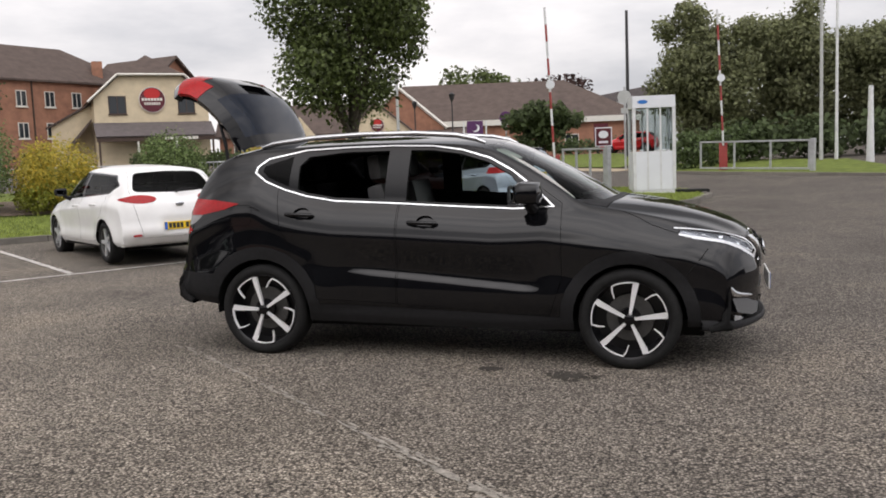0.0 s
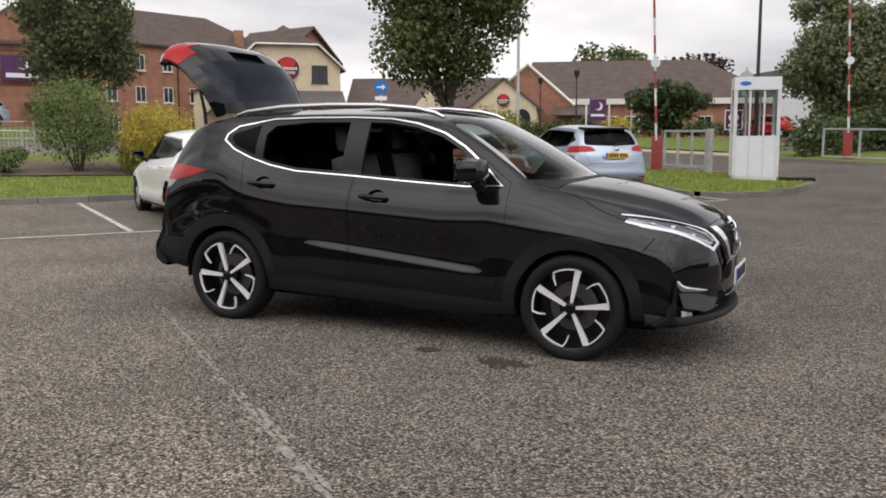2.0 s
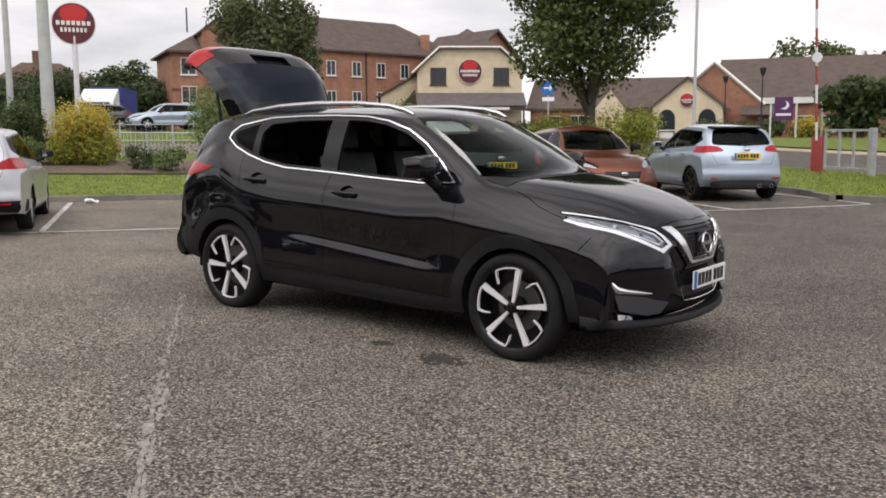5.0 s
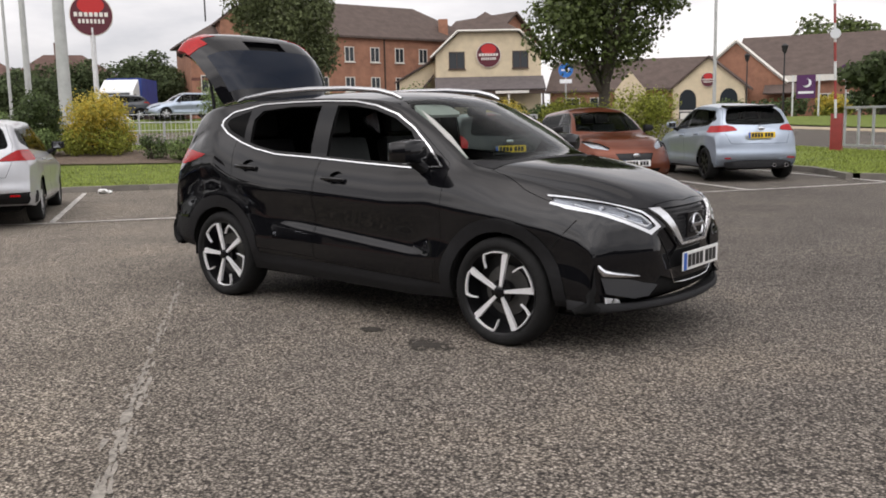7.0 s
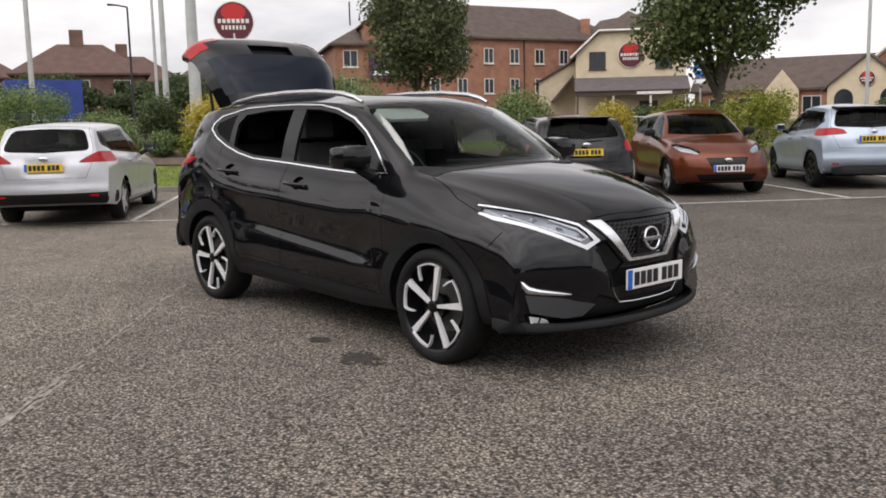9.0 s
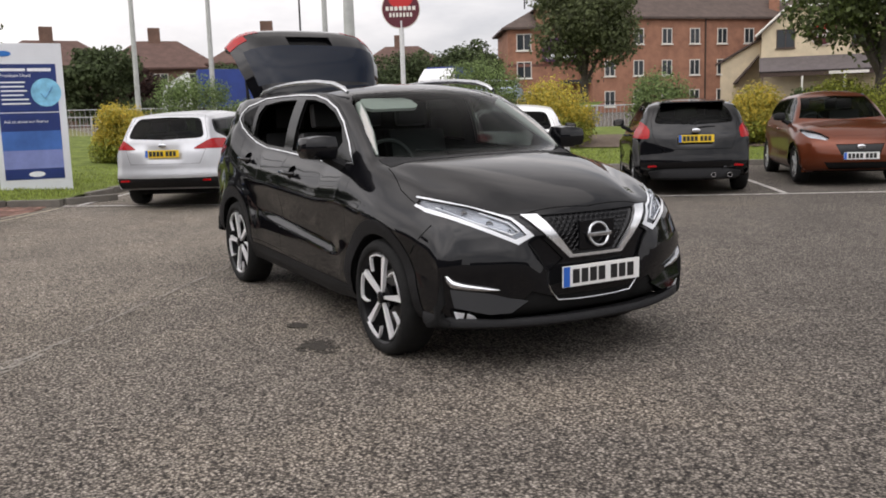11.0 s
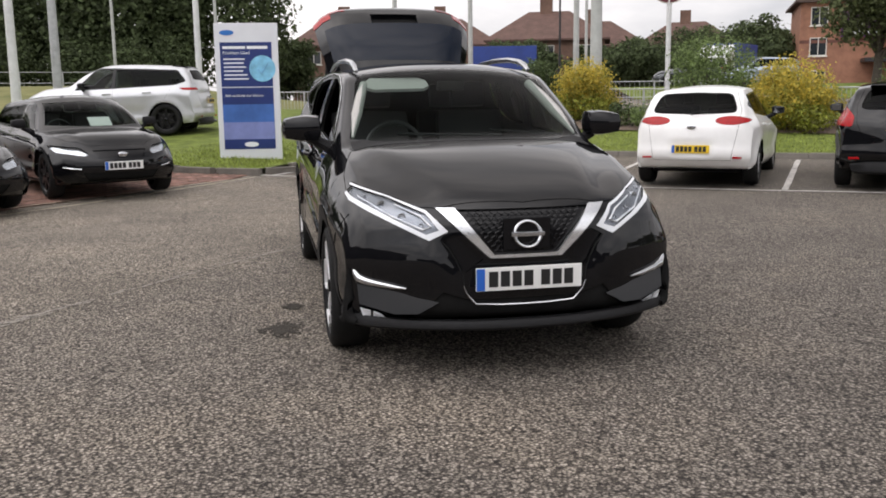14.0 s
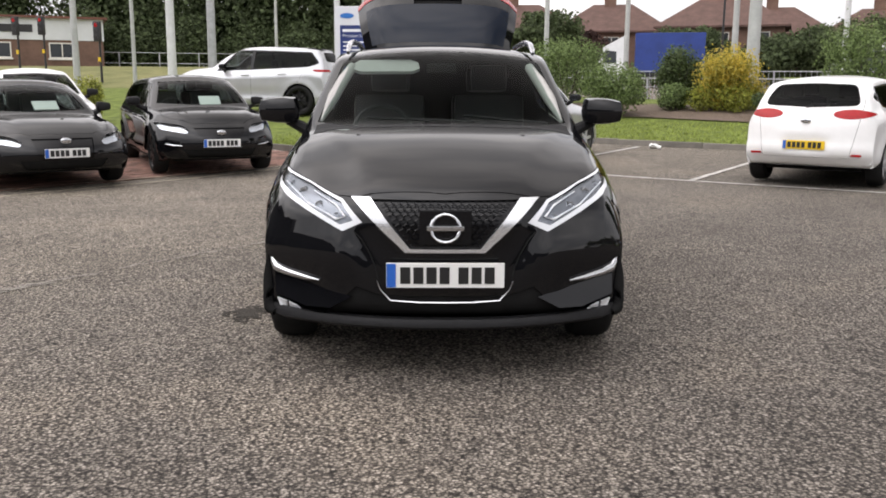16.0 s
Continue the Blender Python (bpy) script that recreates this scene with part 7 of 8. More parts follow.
M["curtain_blue"] = material("blue_curtain_side", (0.018, 0.045, 0.22), 0.5, vary=0.2, scale=1.0)


def hip_roof(bm, x0, x1, y0, y1, ze, zr, axis, h0, h1, over=.35, t=.18):
    """A pitched roof over a rectangle, with hips of the given run at its two ends."""
    X0, X1, Y0, Y1 = x0 - over, x1 + over, y0 - over, y1 + over
    if axis == 'x':
        r0, r1 = (X0 + h0, (Y0 + Y1) / 2, zr), (X1 - h1, (Y0 + Y1) / 2, zr)
    else:
        r0, r1 = ((X0 + X1) / 2, Y0 + h0, zr), ((X0 + X1) / 2, Y1 - h1, zr)
    e = [(X0, Y0, ze), (X1, Y0, ze), (X1, Y1, ze), (X0, Y1, ze)]
    lo = [bm.verts.new((x, y, z - t)) for x, y, z in e]
    up = [bm.verts.new(p) for p in e]
    a, b = bm.verts.new(r0), bm.verts.new(r1)
    for k in range(4):
        bm.faces.new((lo[k], lo[(k + 1) % 4], up[(k + 1) % 4], up[k]))
    bm.faces.new(lo[::-1])
    if axis == 'x':
        fs = ((up[0], up[1], b, a), (up[1], up[2], b), (up[2], up[3], a, b), (up[3], up[0], a))
    else:
        fs = ((up[0], up[1], a), (up[1], up[2], b, a), (up[2], up[3], b), (up[3], up[0], a, b))
    for f in fs:
        bm.faces.new(f)
    return bm


def window_part(parent, x, z, w, h, y=0.0, turn=0, ox=0.0, oy=0.0, frame=None, panes=2):
    """A window on a wall: frame, sill and panes set back in it. On the face at y, or turned to a side wall."""
    m = pose(ox, oy, 0, 0, 0, turn) @ pose(x, y, z)
    f = new("window")
    f.parent = parent
    f.matrix_basis = m
    fm = frame or M["fascia"]
    bm = bmesh.new()
    t = .07
    box(bm, -w / 2, w / 2, -.05, .02, h - t, h)
    box(bm, -w / 2, w / 2, -.05, .02, 0, t)
    box(bm, -w / 2, -w / 2 + t, -.05, .02, t, h - t)
    box(bm, w / 2 - t, w / 2, -.05, .02, t, h - t)
    for k in range(1, panes):
        xx = -w / 2 + w * k / panes
        box(bm, xx - .03, xx + .03, -.05, .02, t, h - t)
    part("window_frame", bm, fm, f)
    for k in range(panes):
        a = -w / 2 + t * .5 + (w - t) * k / panes
        part("pane", box_bm(a + .03, a + (w - t) / panes - .03, -.025, -.01, t, h - t), M["pane"], f)
    part("sill", box_bm(-w / 2 - .08, w / 2 + .08, -.12, .02, -.09, -.002), fm, f)


BASE = 1.15
# the cream public house: x along its front, y going back
pub = thing("public_house", pose(-48.0, 59.6, BASE, 0, 0, 41), "cream rendered pub with a brown hipped roof and a round sign", "building")
bm = bmesh.new()
prism(bm, [(0, -1), (9.6, -1), (9.6, 6.3), (7.3, 8.3), (2.3, 8.3), (0, 6.3)], 14.0)
part("wall", bm, M["cream"], pub)
bm = bmesh.new()
# half-hipped roof: main slopes, small front hip
R = [(-.5, -.4, 6.05), (2.0, -.4, 8.35), (7.6, -.4, 8.35), (10.1, -.4, 6.05), (4.8, 2.6, 10.3), (4.8, 14.4, 10.3), (-.5, 14.4, 6.05), (10.1, 14.4, 6.05)]
v = [bm.verts.new(p) for p in R]
for f in ((0, 1, 4, 5, 6), (1, 2, 4), (2, 3, 7, 5, 4), (6, 5, 7)):
    bm.faces.new([v[k] for k in f])
bmesh.ops.recalc_face_normals(bm, faces=bm.faces[:])
part("roof", thicken(bm, .16), M["roof_tile"], pub)
for a, b in (((-.5, 6.0), (2.0, 8.3)), ((2.0, 8.3), (7.6, 8.3)), ((7.6, 8.3), (10.1, 6.0))):
    bm = bmesh.new()
    tube(bm, [(a[0], -.42, a[1]), (b[0], -.42, b[1])], .10, 4)
    part("barge_board", bm, M["fascia"], pub)
for x in (1.9, 7.7):
    window_part(pub, x, 4.95, 1.45, 1.55, 0, frame=M["dark_wood"])
round_sign(pub, pose(4.8, -.12, 6.15), 1.12)
bm = bmesh.new()
prism(bm, [(0, 0), (9.9, 0), (9.9, .12), (0, .12)], 2.3, pose(-.15, -2.0, 2.9, 32))
part("canopy", bm, M["slate"], pub, "grey-brown lean-to canopy")
part("canopy_beam", box_bm(-.1, 9.7, -1.95, -1.75, 2.55, 2.9), M["dark_wood"], pub)
for x in (0.1, 3.2, 6.4, 9.5):
    part("canopy_post", box_bm(x - .08, x + .08, -1.93, -1.77, -1, 2.6), M["fascia"] if x in (3.2, 6.4) else M["dark_wood"], pub)
part("door", box_bm(5.6, 7.2, -.06, .02, -1, 2.1), M["dark_wood"], pub)
part("chimney", box_bm(.6, 1.5, 7.0, 8.0, 6.5, 10.2), M["brick"], pub)
part("sign_board", box_bm(5.2, 8.2, -1.99, -1.955, 2.62, 2.86), M["cream_sign"], pub)
# its lower wing to the left and the low range that joins it to the porch
bm = bmesh.new()
prism(bm, [(-5.0, 3.35), (.2, 6.30), (.2, 6.12), (-5.0, 3.17)], 9.6, pose(0, 2.7, 0))
part("side_wing_roof", bm, M["roof_tile"], pub)
part("side_wing_wall", prism(bmesh.new(), [(-4.6, -1), (-.003, -1), (-.003, 5.95), (-4.6, 3.35)], 9.0, pose(0, 3.0, 0)), M["cream"], pub)
part("porch_roof", prism(bmesh.new(), [(-2.3, 2.2), (-.2, 4.6), (-.2, 4.4), (-2.0, 2.2)], 3.5, pose(0, .6, 0)), M["roof_tile"], pub)

rng = thing("low_range", pose(-40.0, 66.2, BASE, 0, 0, 22), "long low brick range with a brown tiled roof", "building")
part("wall", box_bm(0, 15.5, 0, 8, -1, 2.6), M["brick"], rng)
bm = bmesh.new()
hip_roof(bm, 0, 15.5, 0, 8, 2.75, 5.6, 'x', .1, .1)
part("roof", bm, M["roof_tile"], rng)
for x in (2.0, 4.4, 9.6, 12.4):
    window_part(rng, x, .7, 1.5, 1.4, 0)
part("gable_front", prism(bmesh.new(), [(5.9, -1), (8.6, -1), (8.6, 2.6), (7.25, 4.3), (5.9, 2.6)], .5, pose(0, -.5, 0)), M["cream"], rng)

rest = thing("restaurant", pose(-26.7, 64.0, BASE - .45, 0, 0, 14), "brick restaurant with a cream arched porch and a brown roof", "building")
part("wall", box_bm(4.4, 24.5, 1.5, 14, -1, 3.5), M["brick"], rest)
bm = bmesh.new()
hip_roof(bm, 4.4, 24.5, 1.5, 14, 3.65, 7.2, 'x', .1, 6.0)
part("roof", bm, M["roof_tile"], rest)
part("fascia_board", box_bm(6.0, 24.7, 1.1, 1.14, 3.15, 3.62), M["fascia"], rest)
part("brick_gable", prism(bmesh.new(), [(.8, -1), (8.0, -1), (8.0, 3.3), (4.4, 6.35), (.8, 3.3)], .4, pose(0, 1.0, 0)), M["brick"], rest)
for a, b in (((.5, 3.1), (4.4, 6.50)), ((4.4, 6.50), (8.3, 3.1))):
    bm = bmesh.new()
    tube(bm, [(a[0], .85, a[1]), (b[0], .85, b[1])], .14, 4)
    part("barge_board", bm, M["fascia"], rest)
part("porch_wall", prism(bmesh.new(), [(0, -1), (5.4, -1), (5.4, 3.0), (2.7, 5.1), (0, 3.0)], 2.0, pose(0, -1.6, 0)), M["cream"], rest)
bm = bmesh.new()
prism(bm, [(-.4, 2.75), (2.7, 5.3), (5.8, 2.75), (5.8, 2.6), (2.7, 5.12), (-.4, 2.6)], 2.4, pose(0, -1.8, 0))
part("porch_roof", bm, M["roof_tile"], rest)
for x in (1.15, 4.25):
    arch = [(x - .65, .1), (x + .65, .1), (x + .65, 2.0)] + [(x + .65 * math.cos(k * math.pi / 10), 2.0 + .75 * math.sin(k * math.pi / 10)) for k in range(1, 10)] + [(x - .65, 2.0)]
    w1 = part("arched_window", prism(bmesh.new(), arch, .06, pose(0, -1.66, 0)), M["pane"], rest)
    part("transom", box_bm(x - .65, x + .65, -1.70, -1.662, 1.05, 1.15), M["fascia"], w1)
    part("blind", box_bm(x - .55, x + .55, -1.69, -1.663, .15, .95), M["fascia"], w1)
round_sign(rest, pose(2.7, -1.68, 3.45), .55)
part("white_gable", prism(bmesh.new(), [(14.2, 3.3), (17.4, 3.3), (15.8, 4.7)], .3, pose(0, .85, 0)), M["fascia"], rest)
for x in (11.2, 13.0, 18.8, 21.5):
    window_part(rest, x, .9, 1.2, 1.3, 1.5)
bm = bmesh.new()
prism(bm, [(0, 0), (3.6, 0), (3.6, .1), (0, .1)], 2.0, pose(6.6, -.4, 2.2, 25))
part("porch_canopy", bm, M["roof_tile"], rest)

# the brick hotel: front block and the long wing behind it
inn = thing("hotel", pose(-61.0, 42.5, BASE, 0, 0, 62), "three-storey orange brick hotel with brown hipped roofs", "building")
part("front_block", box_bm(0, 9.0, 0, 9, -1, 7.5), M["brick"], inn)
bm = bmesh.new()
hip_roof(bm, 0, 9.0, 0, 9, 7.6, 10.2, 'x', 4.5, 4.5, .5)
part("front_roof", bm, M["roof_tile"], inn)
part("gable", prism(bmesh.new(), [(2.6, 7.0), (5.6, 7.0), (5.6, 9.3), (4.1, 10.4), (2.6, 9.3)], 3.0, pose(0, -.12, 0)), M["brick"], inn)
part("gable_cap", prism(bmesh.new(), [(2.3, 9.2), (4.1, 10.6), (5.9, 9.2), (5.9, 9.05), (4.1, 10.42), (2.3, 9.05)], 3.2, pose(0, -.25, 0)), M["roof_tile"], inn)
for z in (.6, 3.2, 5.6):
    window_part(inn, 1.4, z, 1.3, 1.45, 0)
    window_part(inn, 7.6, z, 1.3, 1.45, 0)
sb = part("sign_board", box_bm(3.0, 6.2, -.30, -.14, 4.6, 6.6), M["purple"], inn, "purple sign board with a pale crescent")
disc(sb, pose(4.6, -.34, 5.95), .45, M["print_white"], "crescent", .05)
disc(sb, pose(4.42, -.38, 6.05), .40, M["purple"], "crescent_cut", .05)
part("text_bar", box_bm(3.3, 5.9, -.34, -.305, 4.85, 5.2), M["print_white"], sb)
part("string_course", box_bm(-.03, 9.03, -.03, 0, 4.2, 4.45), M["roof_red"], inn)
part("aerial", tube(bmesh.new(), [(1.9, 3.0, 9.5), (1.9, 3.0, 11.6)], .07, 6), M["pole_black"], inn)
part("front_canopy", box_bm(4.6, 8.0, -2.2, -.02, 2.6, 2.9), M["pole_black"], inn)

wing = thing("hotel_wing", pose(-54.6, 51.4, BASE, 0, 0, 76), "long three-storey brick hotel wing with rows of windows", "building")
part("wall", box_bm(-4.0, 18.5, 0, 10, -1, 8.0), M["brick"], wing)
bm = bmesh.new()
hip_roof(bm, -4.0, 18.5, 0, 10, 8.1, 11.6, 'x', .1, 5)
part("roof", bm, M["roof_tile"], wing)
for z in (.5, 3.1, 5.8):
    for k in range(7):
        window_part(wing, -2.4 + k * 2.75, z, 1.0, 1.35, 0)
part("cross_gable_wall", prism(bmesh.new(), [(18.5, -1), (25.5, -1), (25.5, 7.8), (22, 10.8), (18.5, 7.8)], 9, pose(0, -1.2, 0)), M["brick"], wing)
part("cross_gable_roof", prism(bmesh.new(), [(18.0, 7.6), (22, 11.1), (26, 7.6), (26, 7.4), (22, 10.85), (18.0, 7.4)], 10, pose(0, -1.7, 0)), M["roof_tile"], wing)
for z in (3.1, 5.8):
    window_part(wing, 22, z, 1.0, 1.35, -1.2)
for x in (6.9, 15.2):
    part("downpipe", tube(bmesh.new(), [(x, -.06, -1), (x, -.06, 8)], .08, 6), M["dark_wood"], wing)

shed = thing("warehouse", pose(-10.8, 82.3, BASE, 0, 0, 8), "plain white metal warehouse behind hedges", "building")
part("wall", box_bm(0, 14, 0, 20, -1, 5.0), M["white_clad"], shed)
part("roof", hip_roof(bmesh.new(), 0, 14, 0, 20, 5.1, 6.2, 'y', .1, .1, .1), M["slate"], shed)

depot = thing("depot", pose(-45.5, -36.8, BASE + 1.35, 0, 0, -68 + 180), "long low building, white above brick, across the road", "building")
part("lower_wall", box_bm(0, 17.6, 0, 9, -2.5, 1.45), M["house_brick"], depot)
part("upper_wall", box_bm(-.05, 17.65, -.05, 9.05, 1.45, 2.75), M["white_clad"], depot)
part("roof", box_bm(-.3, 17.9, -.3, 9.3, 2.75, 2.88), M["roof_red"], depot)
part("sign_strip", box_bm(9.2, 13.6, -.09, -.055, 1.9, 2.35), M["pole_black"], depot)
for k in range(4):
    window_part(depot, 4.4 + k * 3.6, .35, 1.5, .95, 0)


def villa(x, y, z, turn, w, label):
    o = thing("house", pose(x, y, z, 0, 0, turn), label, "house", "far houses")
    part("wall", box_bm(0, w, 0, 8, -1, 5.0), M["house_brick"], o)
    part("roof", hip_roof(bmesh.new(), 0, w, 0, 8, 5.1, 8.0, 'x', 4.0, 4.0, .5), M["house_roof"], o)
    part("chimney", box_bm(w * .42, w * .42 + 1.2, 3.6, 4.6, 6.4, 9.3), M["house_brick"], o)
    for zz in (.6, 3.2):
        for k in range(3):
            window_part(o, w * (.18 + .32 * k), zz, 1.5, 1.3, 0)


villa(-80.0, 21.5, BASE + .6, 68, 11, "red brick house with a red hipped roof behind trees")
villa(-88.0, 13.0, BASE + .6, 78, 11, "red brick house with a chimney, across the road")
villa(-91.0, 30.5, BASE + .6, 70, 11, "red brick house with a red tiled roof, far off")
villa(-88.0, 3.0, BASE + .6, 88, 12, "red brick house with a hipped roof, across the road")
villa(-92.0, 42.0, BASE + .6, 62, 11, "red brick house seen between trees")

# blue curtain-sided lorry on the road
lorry = thing("lorry", pose(-54.0, 30.8, ground_z(-54, 30.8), 0, 0, 133), "blue curtain-sided lorry with a white cab", "lorry")
part("trailer_body", box_bm(2.6, 7.4, -1.25, 1.25, 1.15, 3.9, .03), M["curtain_blue"], lorry)
part("trailer_bed", box_bm(2.4, 7.4, -1.2, 1.2, .85, 1.15), M["pole_black"], lorry)
bm = bmesh.new()
prism(bm, [(0.0, .5), (2.1, .5), (2.1, 3.3), (1.9, 3.75), (.9, 3.2), (.35, 2.9), (.05, 1.9)], 2.4, pose(0, -1.2, 0))
part("cab", bm, M["lorry_white"], lorry)
part("cab_window", prism(bmesh.new(), [(.30, 1.8), (1.3, 1.8), (1.3, 2.6), (.50, 2.7)], .02, pose(0, -1.222, 0)), M["pane"], lorry)
part("windscreen", box_bm(.06, .10, -1.0, 1.0, 1.85, 2.75), M["pane"], lorry)
for x in (.9, 5.2, 6.4):
    for y in (-1.2, .95):
        bm = bmesh.new()
        lathe(bm, [(.02, 0), (.28, 0), (.30, .02), (.47, .0), (.48, .05), (.48, .23), (.02, .25)], 20)
        bmesh.ops.transform(bm, matrix=Matrix.Translation((x, y, .49)), verts=bm.verts[:])
        part("wheel", bm, M["rubber"], lorry)

copy_thing(lorry, pose(-60.8, 12.3, ground_z(-60.8, 12.3), 0, 0, 78))

# ---------- trees beyond the road ----------
def far_tree(x, y, h, w, kind, seed, label, count=3500, size=.55):
    return tree("tree", x, y, BASE - .1, h * .2, .22, (w / 2, h * .46, h * .55), count, size, kind, seed, label, 6, .35)


far_tree(1.9, 44.0, 8.0, 6.2, "entrance", 31, "broad dark green tree near the entrance", 26000, .20)
far_tree(6.4, 46.0, 8.1, 6.2, "entrance", 32, "tall dark green tree near the entrance", 26000, .20)
far_tree(11.2, 46.8, 6.8, 6.2, "entrance", 33, "dark green tree near the entrance", 24000, .20)
far_tree(15.6, 50.0, 6.6, 7.0, "entrance", 34, "dark green tree beside the entrance road", 20000, .22)
far_tree(20.0, 50.5, 8.0, 7.5, "entrance", 38, "dark green tree beside the entrance road", 4000, .4)
far_tree(-24.3, 100, 11, 13, "tree", 35, "rounded tree behind the restaurant", 4000, .55)
far_tree(-15.5, 96.6, 9.5, 11, "copper", 36, "dark tree behind the restaurant", 3500, .55)
far_tree(-7.5, 47.5, 3.6, 5.2, "far", 37, "dense dark green shrubbery near the entrance", 3500, .3)
for k, (x, y, h, w, kind) in enumerate(((-63, 8.5, 6.0, 6.5, "far"), (-72, 22.5, 5.6, 7, "far"), (-66.5, 30, 5.4, 7, "far"), (-66.5, 41.8, 7.2, 8, "far"), (-78, 37.5, 6.5, 9, "far"), (-71, 47, 7, 8, "far"),
                                        (-72, 1.5, 5.6, 6, "far"), (-78, 15, 5.2, 5, "copper"), (-74, 30, 5.2, 6, "far"), (-84, 45, 7.5, 8, "far"))):
    far_tree(x, y, h, w, kind, 50 + k, "dark green tree across the road", 7500, .30)


def thicket(name, pts, w, h, count, size, kind, seed, label):
    """A belt of woodland or hedge as one mass of leaves."""
    rs = random.Random(seed)
    blobs = []
    for x, y, a in walkline(pts, w * .45):
        hh = h * rs.uniform(.8, 1.15)
        blobs.append((x + rs.uniform(-.3, .3) * w, y + rs.uniform(-.3, .3) * w, ground_z(x, y) + hh * .5, w * .5, w * .5, hh * .5))
    me = leaves(name, blobs, count, size, seed, .3)
    me.materials.append(GREENS[kind])
    return tagged(new(name, me), label, "trees" if h > 3 else "hedge", kind="stuff")


thicket("woodland", [(-62, -46), (-64, -30), (-66, -18), (-68, -8), (-70, -1)], 7, 13, 120000, .34, "far", 70, "dense dark green woodland across the road")
thicket("woodland", [(-58, -48), (-58, -30), (-61, -16), (-63, -6)], 4, 5, 45000, .24, "far", 71, "bushy edge of the woodland")
thicket("hedge", [(-72, -2), (-74, 12), (-74, 26), (-70, 38), (-66, 48)], 3, 2.6, 18000, .28, "far", 72, "clipped dark hedge before the houses")
thicket("hedge", [(1.0, 27.9), (2.4, 30.5), (3.4, 33)], 1.3, 1.7, 3500, .16, "dark", 73, "dark green hedge beside the entrance")
thicket("hedge", [(-3, 56), (-9, 57), (-15, 57), (-21, 58.5)], 1.6, 1.3, 4500, .22, "dark", 74, "clipped green hedge before the restaurant")
thicket("woodland", [(2.2, 50), (6, 50.5), (10, 51), (18, 53), (26, 55)], 3, 3.6, 34000, .26, "entrance", 78, "dark undergrowth below the entrance trees")
thicket("hedge", [(4, 33), (10, 36), (18, 38)], 2.2, 1.9, 4500, .28, "far", 75, "dark shrubs beyond the railing")
# round sign seen from behind, a red board and a red car beyond the entrance
o = thing("road_sign", pose(-1.18, 30.2, ground_z(-1.18, 30.2) - .05, 0, 0, -8), "grey back of a round road sign on a post", "road sign")
part("post", tube(bmesh.new(), [(0, 0, 0), (0, 0, 3.35)], .04, 8), M["galv"], o)
disc(o, pose(0, -.05, 2.95), .27, M["pole_grey"], "round_plate", .03)
part("small_plate", box_bm(-.14, .14, -.065, -.04, 2.30, 2.52, .006), M["pole_grey"], o)
o = thing("notice_board", pose(-4.3, 52.0, ground_z(-4.3, 52), 0, 0, -4), "dark red notice board with a white emblem on posts", "sign")
part("board", box_bm(-.48, .48, -.03, .03, .55, 1.65, .01), M["maroon"], o)
part("rim", box_bm(-.54, .54, -.02, .035, .49, 1.71, .01), M["print_white"], o)
disc(o, pose(0, -.04, 1.25), .24, M["print_white"], "emblem", .02, 1.3)
part("text_bar", box_bm(-.30, .30, -.04, -.03, .70, .84), M["print_white"], o)
for x in (-.40, .40):
    part("post", box_bm(x - .04, x + .04, .036, .10, -.2, 1.6), M["pole_black"], o)
# ---------- unseen blocks added behind the camera, to close the car park and darken reflections ---
M["cladding"] = material("dark_grey_cladding", (0.045, 0.047, 0.05), 0.5, vary=0.15, scale=1.0, bump=0.2, bump_scale=8)


def showroom(x, y, turn, length, h, label):
    """A long flat-roofed block with a row of tall glazed bays; its front looks to -y."""
    o = thing("showroom", pose(x, y, 0, 0, 0, turn), label, "building", "showrooms")
    part("wall", box_bm(0, length, 0, 12, -.5, h), M["cladding"], o)
    part("roof", box_bm(-.4, length + .4, -.6, 12.4, h, h + .35, .03), M["slate"], o)
    n = int(length / 4.2)
    for k in range(n):
        window_part(o, length * (k + .5) / n, .5, 3.4, 3.3, 0, frame=M["pole_black"])


showroom(24.0, -18.5, 180, 44, 6.4, "long unseen dark grey block with tall glazed bays, added for its reflection in the paint")
showroom(36.0, 20.0, -90, 42, 4.4, "unseen dark grey block with glazed bays, added beside the car park for reflections")

# ---------- beyond the entrance ----------
ISLAND = [(-0.5, 27.8), (0.84, 26.83), (3.0, 25.25), (5.3, 23.6), (6.97, 22.3), (8.5, 21.2), (9.2, 22.6), (7.7, 26.6), (7.2, 31), (3, 34), (-.4, 31)]
solid("grass_island", sheet(ISLAND, lambda x, y: ground_z(x, y) + .09, 1.2), M["grass"], "mown grass island beside the entrance road", "grass", kind="structure", smooth_angle=60)
edge = new("kerb_edge")
tagged(edge, "low concrete kerb round the grass island", "kerb", kind="structure")
for (x0, y0), (x1, y1) in zip(ISLAND[:8], ISLAND[1:8]):
    bm = bmesh.new()
    L = math.hypot(x1 - x0, y1 - y0)
    box(bm, 0, L, -.06, .06, -.1, .10, .012)
    z0, z1 = ground_z(x0, y0), ground_z(x1, y1)
    bmesh.ops.transform(bm, matrix=pose(x0, y0, z0, 0, math.degrees(math.atan2(z0 - z1, L)), math.degrees(math.atan2(y1 - y0, x1 - x0))), verts=bm.verts[:])
    part("kerb_stone", bm, M["kerb"], edge)
M["sand"] = material("pale_buff_paving", (0.36, 0.29, 0.20), 0.9, vary=0.25, scale=3, bump=0.3, bump_scale=50)
lay_strip("buff_path", (-1.0, 29.8), (-9.5, 35.2), 1.5, .012, M["sand"], "pale buff paved strip along the entrance road", "paving", 14)
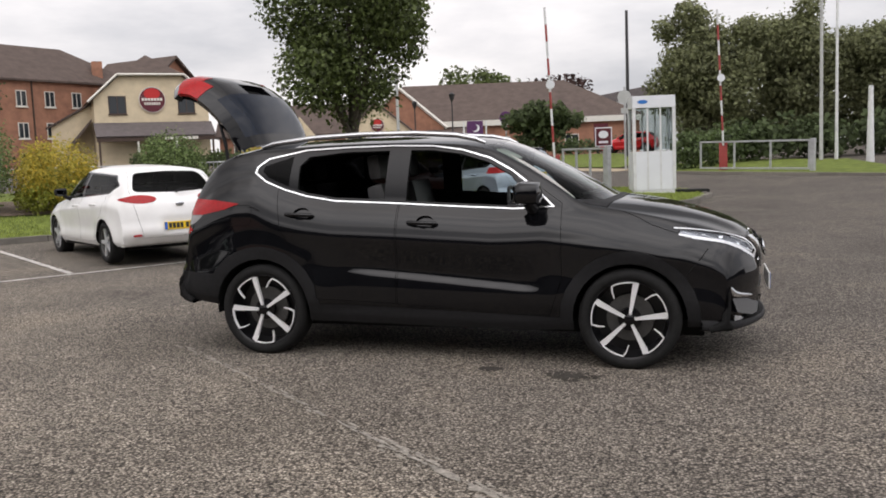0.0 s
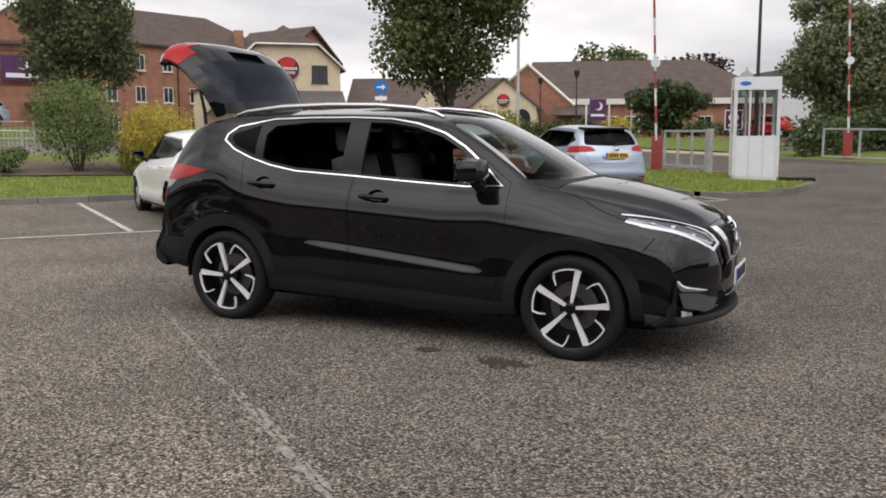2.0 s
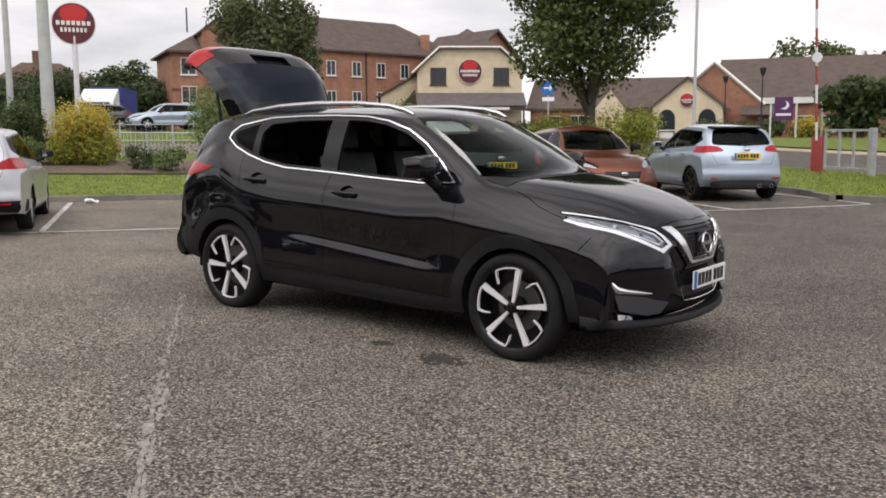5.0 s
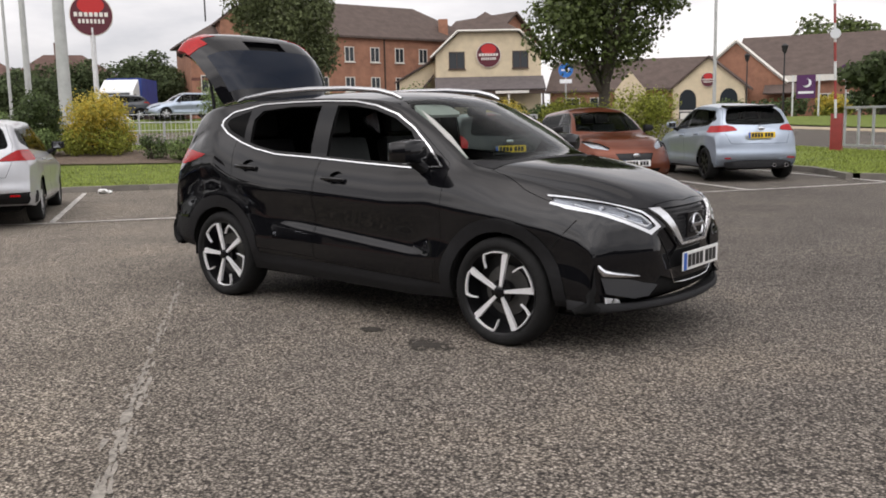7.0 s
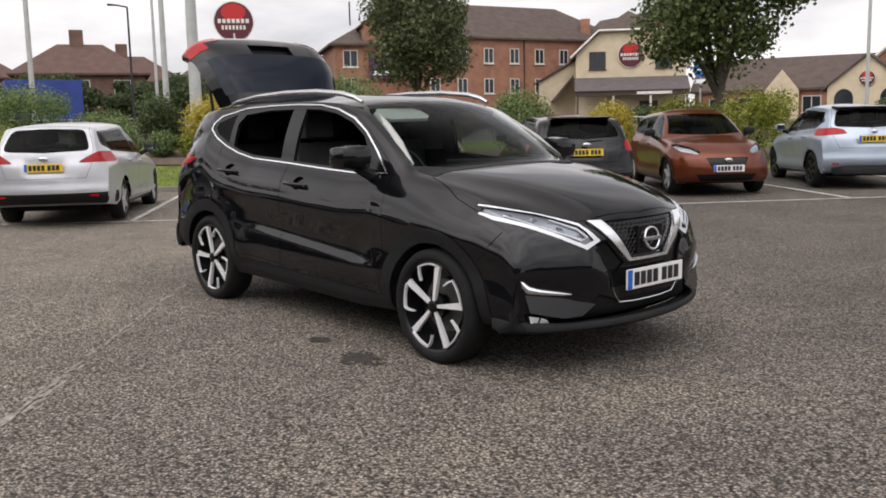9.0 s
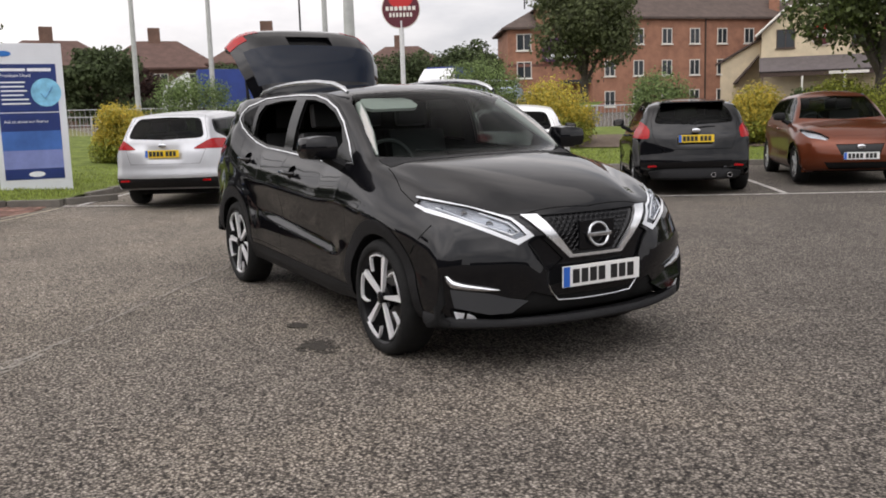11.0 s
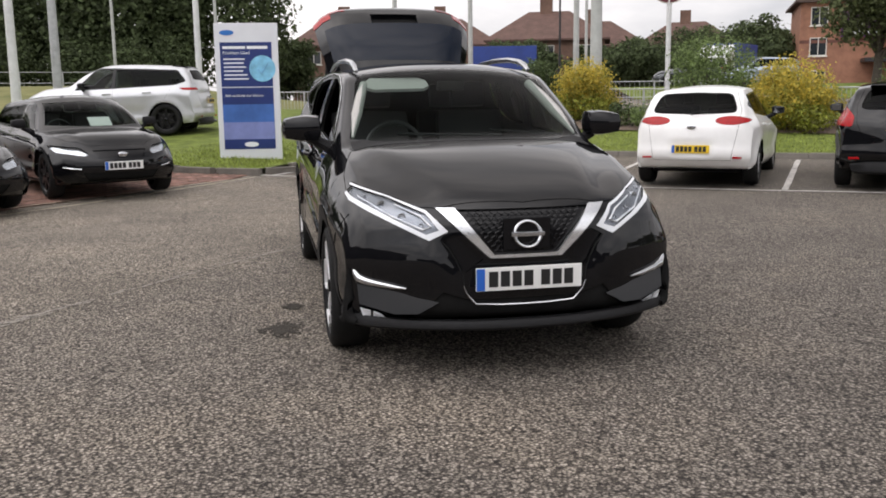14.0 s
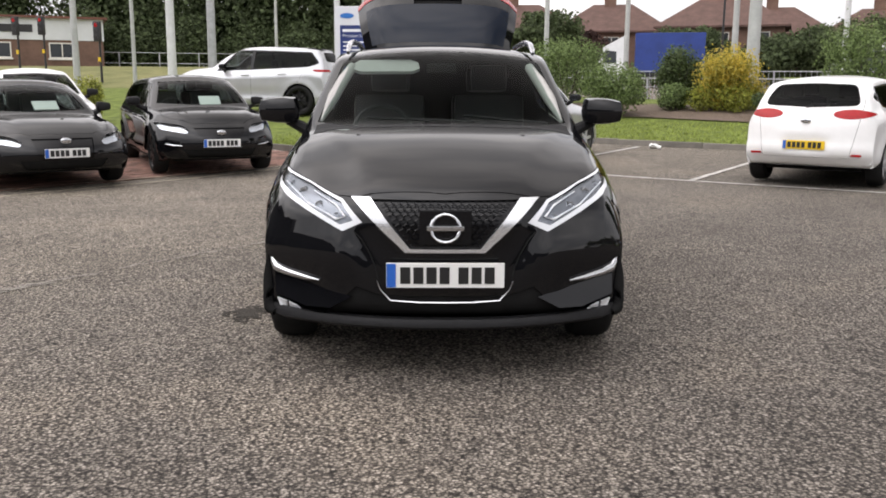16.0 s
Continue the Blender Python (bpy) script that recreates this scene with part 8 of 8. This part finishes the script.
solid("restaurant_lawn", sheet([(-1.5, 31.2), (-9.0, 36.2), (-13.5, 44), (-16, 53), (-8, 53), (-3, 46), (0, 38)], ground_z, 1.5, .05), M["grass"], "rough grass before the restaurant", "grass", kind="structure", smooth_angle=60)


def yard_z(x, y):
    d = (x + 40.5) * -.794 + (y - 19.5) * .607
    return ground_z(x, y) + .02 + .68 * smooth(0, 3.2, d)


YARD = [(-40.5, 19.5), (-37, 24), (-33.5, 28.6), (-37, 35), (-46, 36), (-53, 33), (-53, 24), (-46, 19.5)]
solid("hotel_lawn", sheet(YARD, yard_z, 1.2), M["grass"], "raised grass and parking strip before the hotel", "grass", kind="structure", smooth_angle=60)
build_car("saloon_car", pose(-39.5, 26.2, yard_z(-39.5, 26.2), 0, 0, 252), "pale silver-blue car parked behind the white railing", "car",
          family_car("pale_silver", 4.45, 1.80, 1.47, 2.65, .88, clear=True), "far cars")
build_car("hatchback", pose(-42.6, 23.6, yard_z(-42.6, 23.6), 0, 0, 250), "dark grey car parked behind the white railing", "car",
          family_car("grey_paint", 4.2, 1.76, 1.45, 2.55, .85), "far cars")
build_car("estate_car", pose(10.3, 27.4, ground_z(10.3, 27.4), 0, 0, 190), "white van-like car waiting beyond the entrance posts", "car",
          family_car("white_paint", 4.5, 1.85, 1.80, 2.75, .85, "suv", belt=1.10), "far cars")

build_car("hatchback", pose(-2.9, 55.2, ground_z(-2.9, 55.2), 0, 0, 172), "red hatchback parked far off before the warehouse", "car",
          family_car("red_paint", 4.0, 1.72, 1.44, 2.48, .82), "far cars")

# crumpled pale litter in the gutter
rnd = random.Random(4)
lx, ly = -12.0, 4.45
litter = thing("litter", pose(lx, ly, ground_z(lx, ly), 0, 0, 30), "crumpled white paper litter lying against the kerb", "litter")
for dx, r in ((0, .09), (.15, .06)):
    bm = bmesh.new()
    bmesh.ops.create_icosphere(bm, subdivisions=2, radius=r)
    for v in bm.verts:
        v.co *= rnd.uniform(.7, 1.2)
        v.co.z = max(-r * .5, v.co.z * .6)
    bmesh.ops.translate(bm, verts=bm.verts[:], vec=(dx, 0, r * .5))
    part("paper", bm, M["plate_white"], litter)
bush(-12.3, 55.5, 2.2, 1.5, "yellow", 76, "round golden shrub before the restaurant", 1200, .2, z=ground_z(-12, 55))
thicket("hedge", [(-44, 60), (-38, 58), (-33, 60)], 1.6, 1.5, 3500, .25, "dark", 77, "low green hedge before the pub")
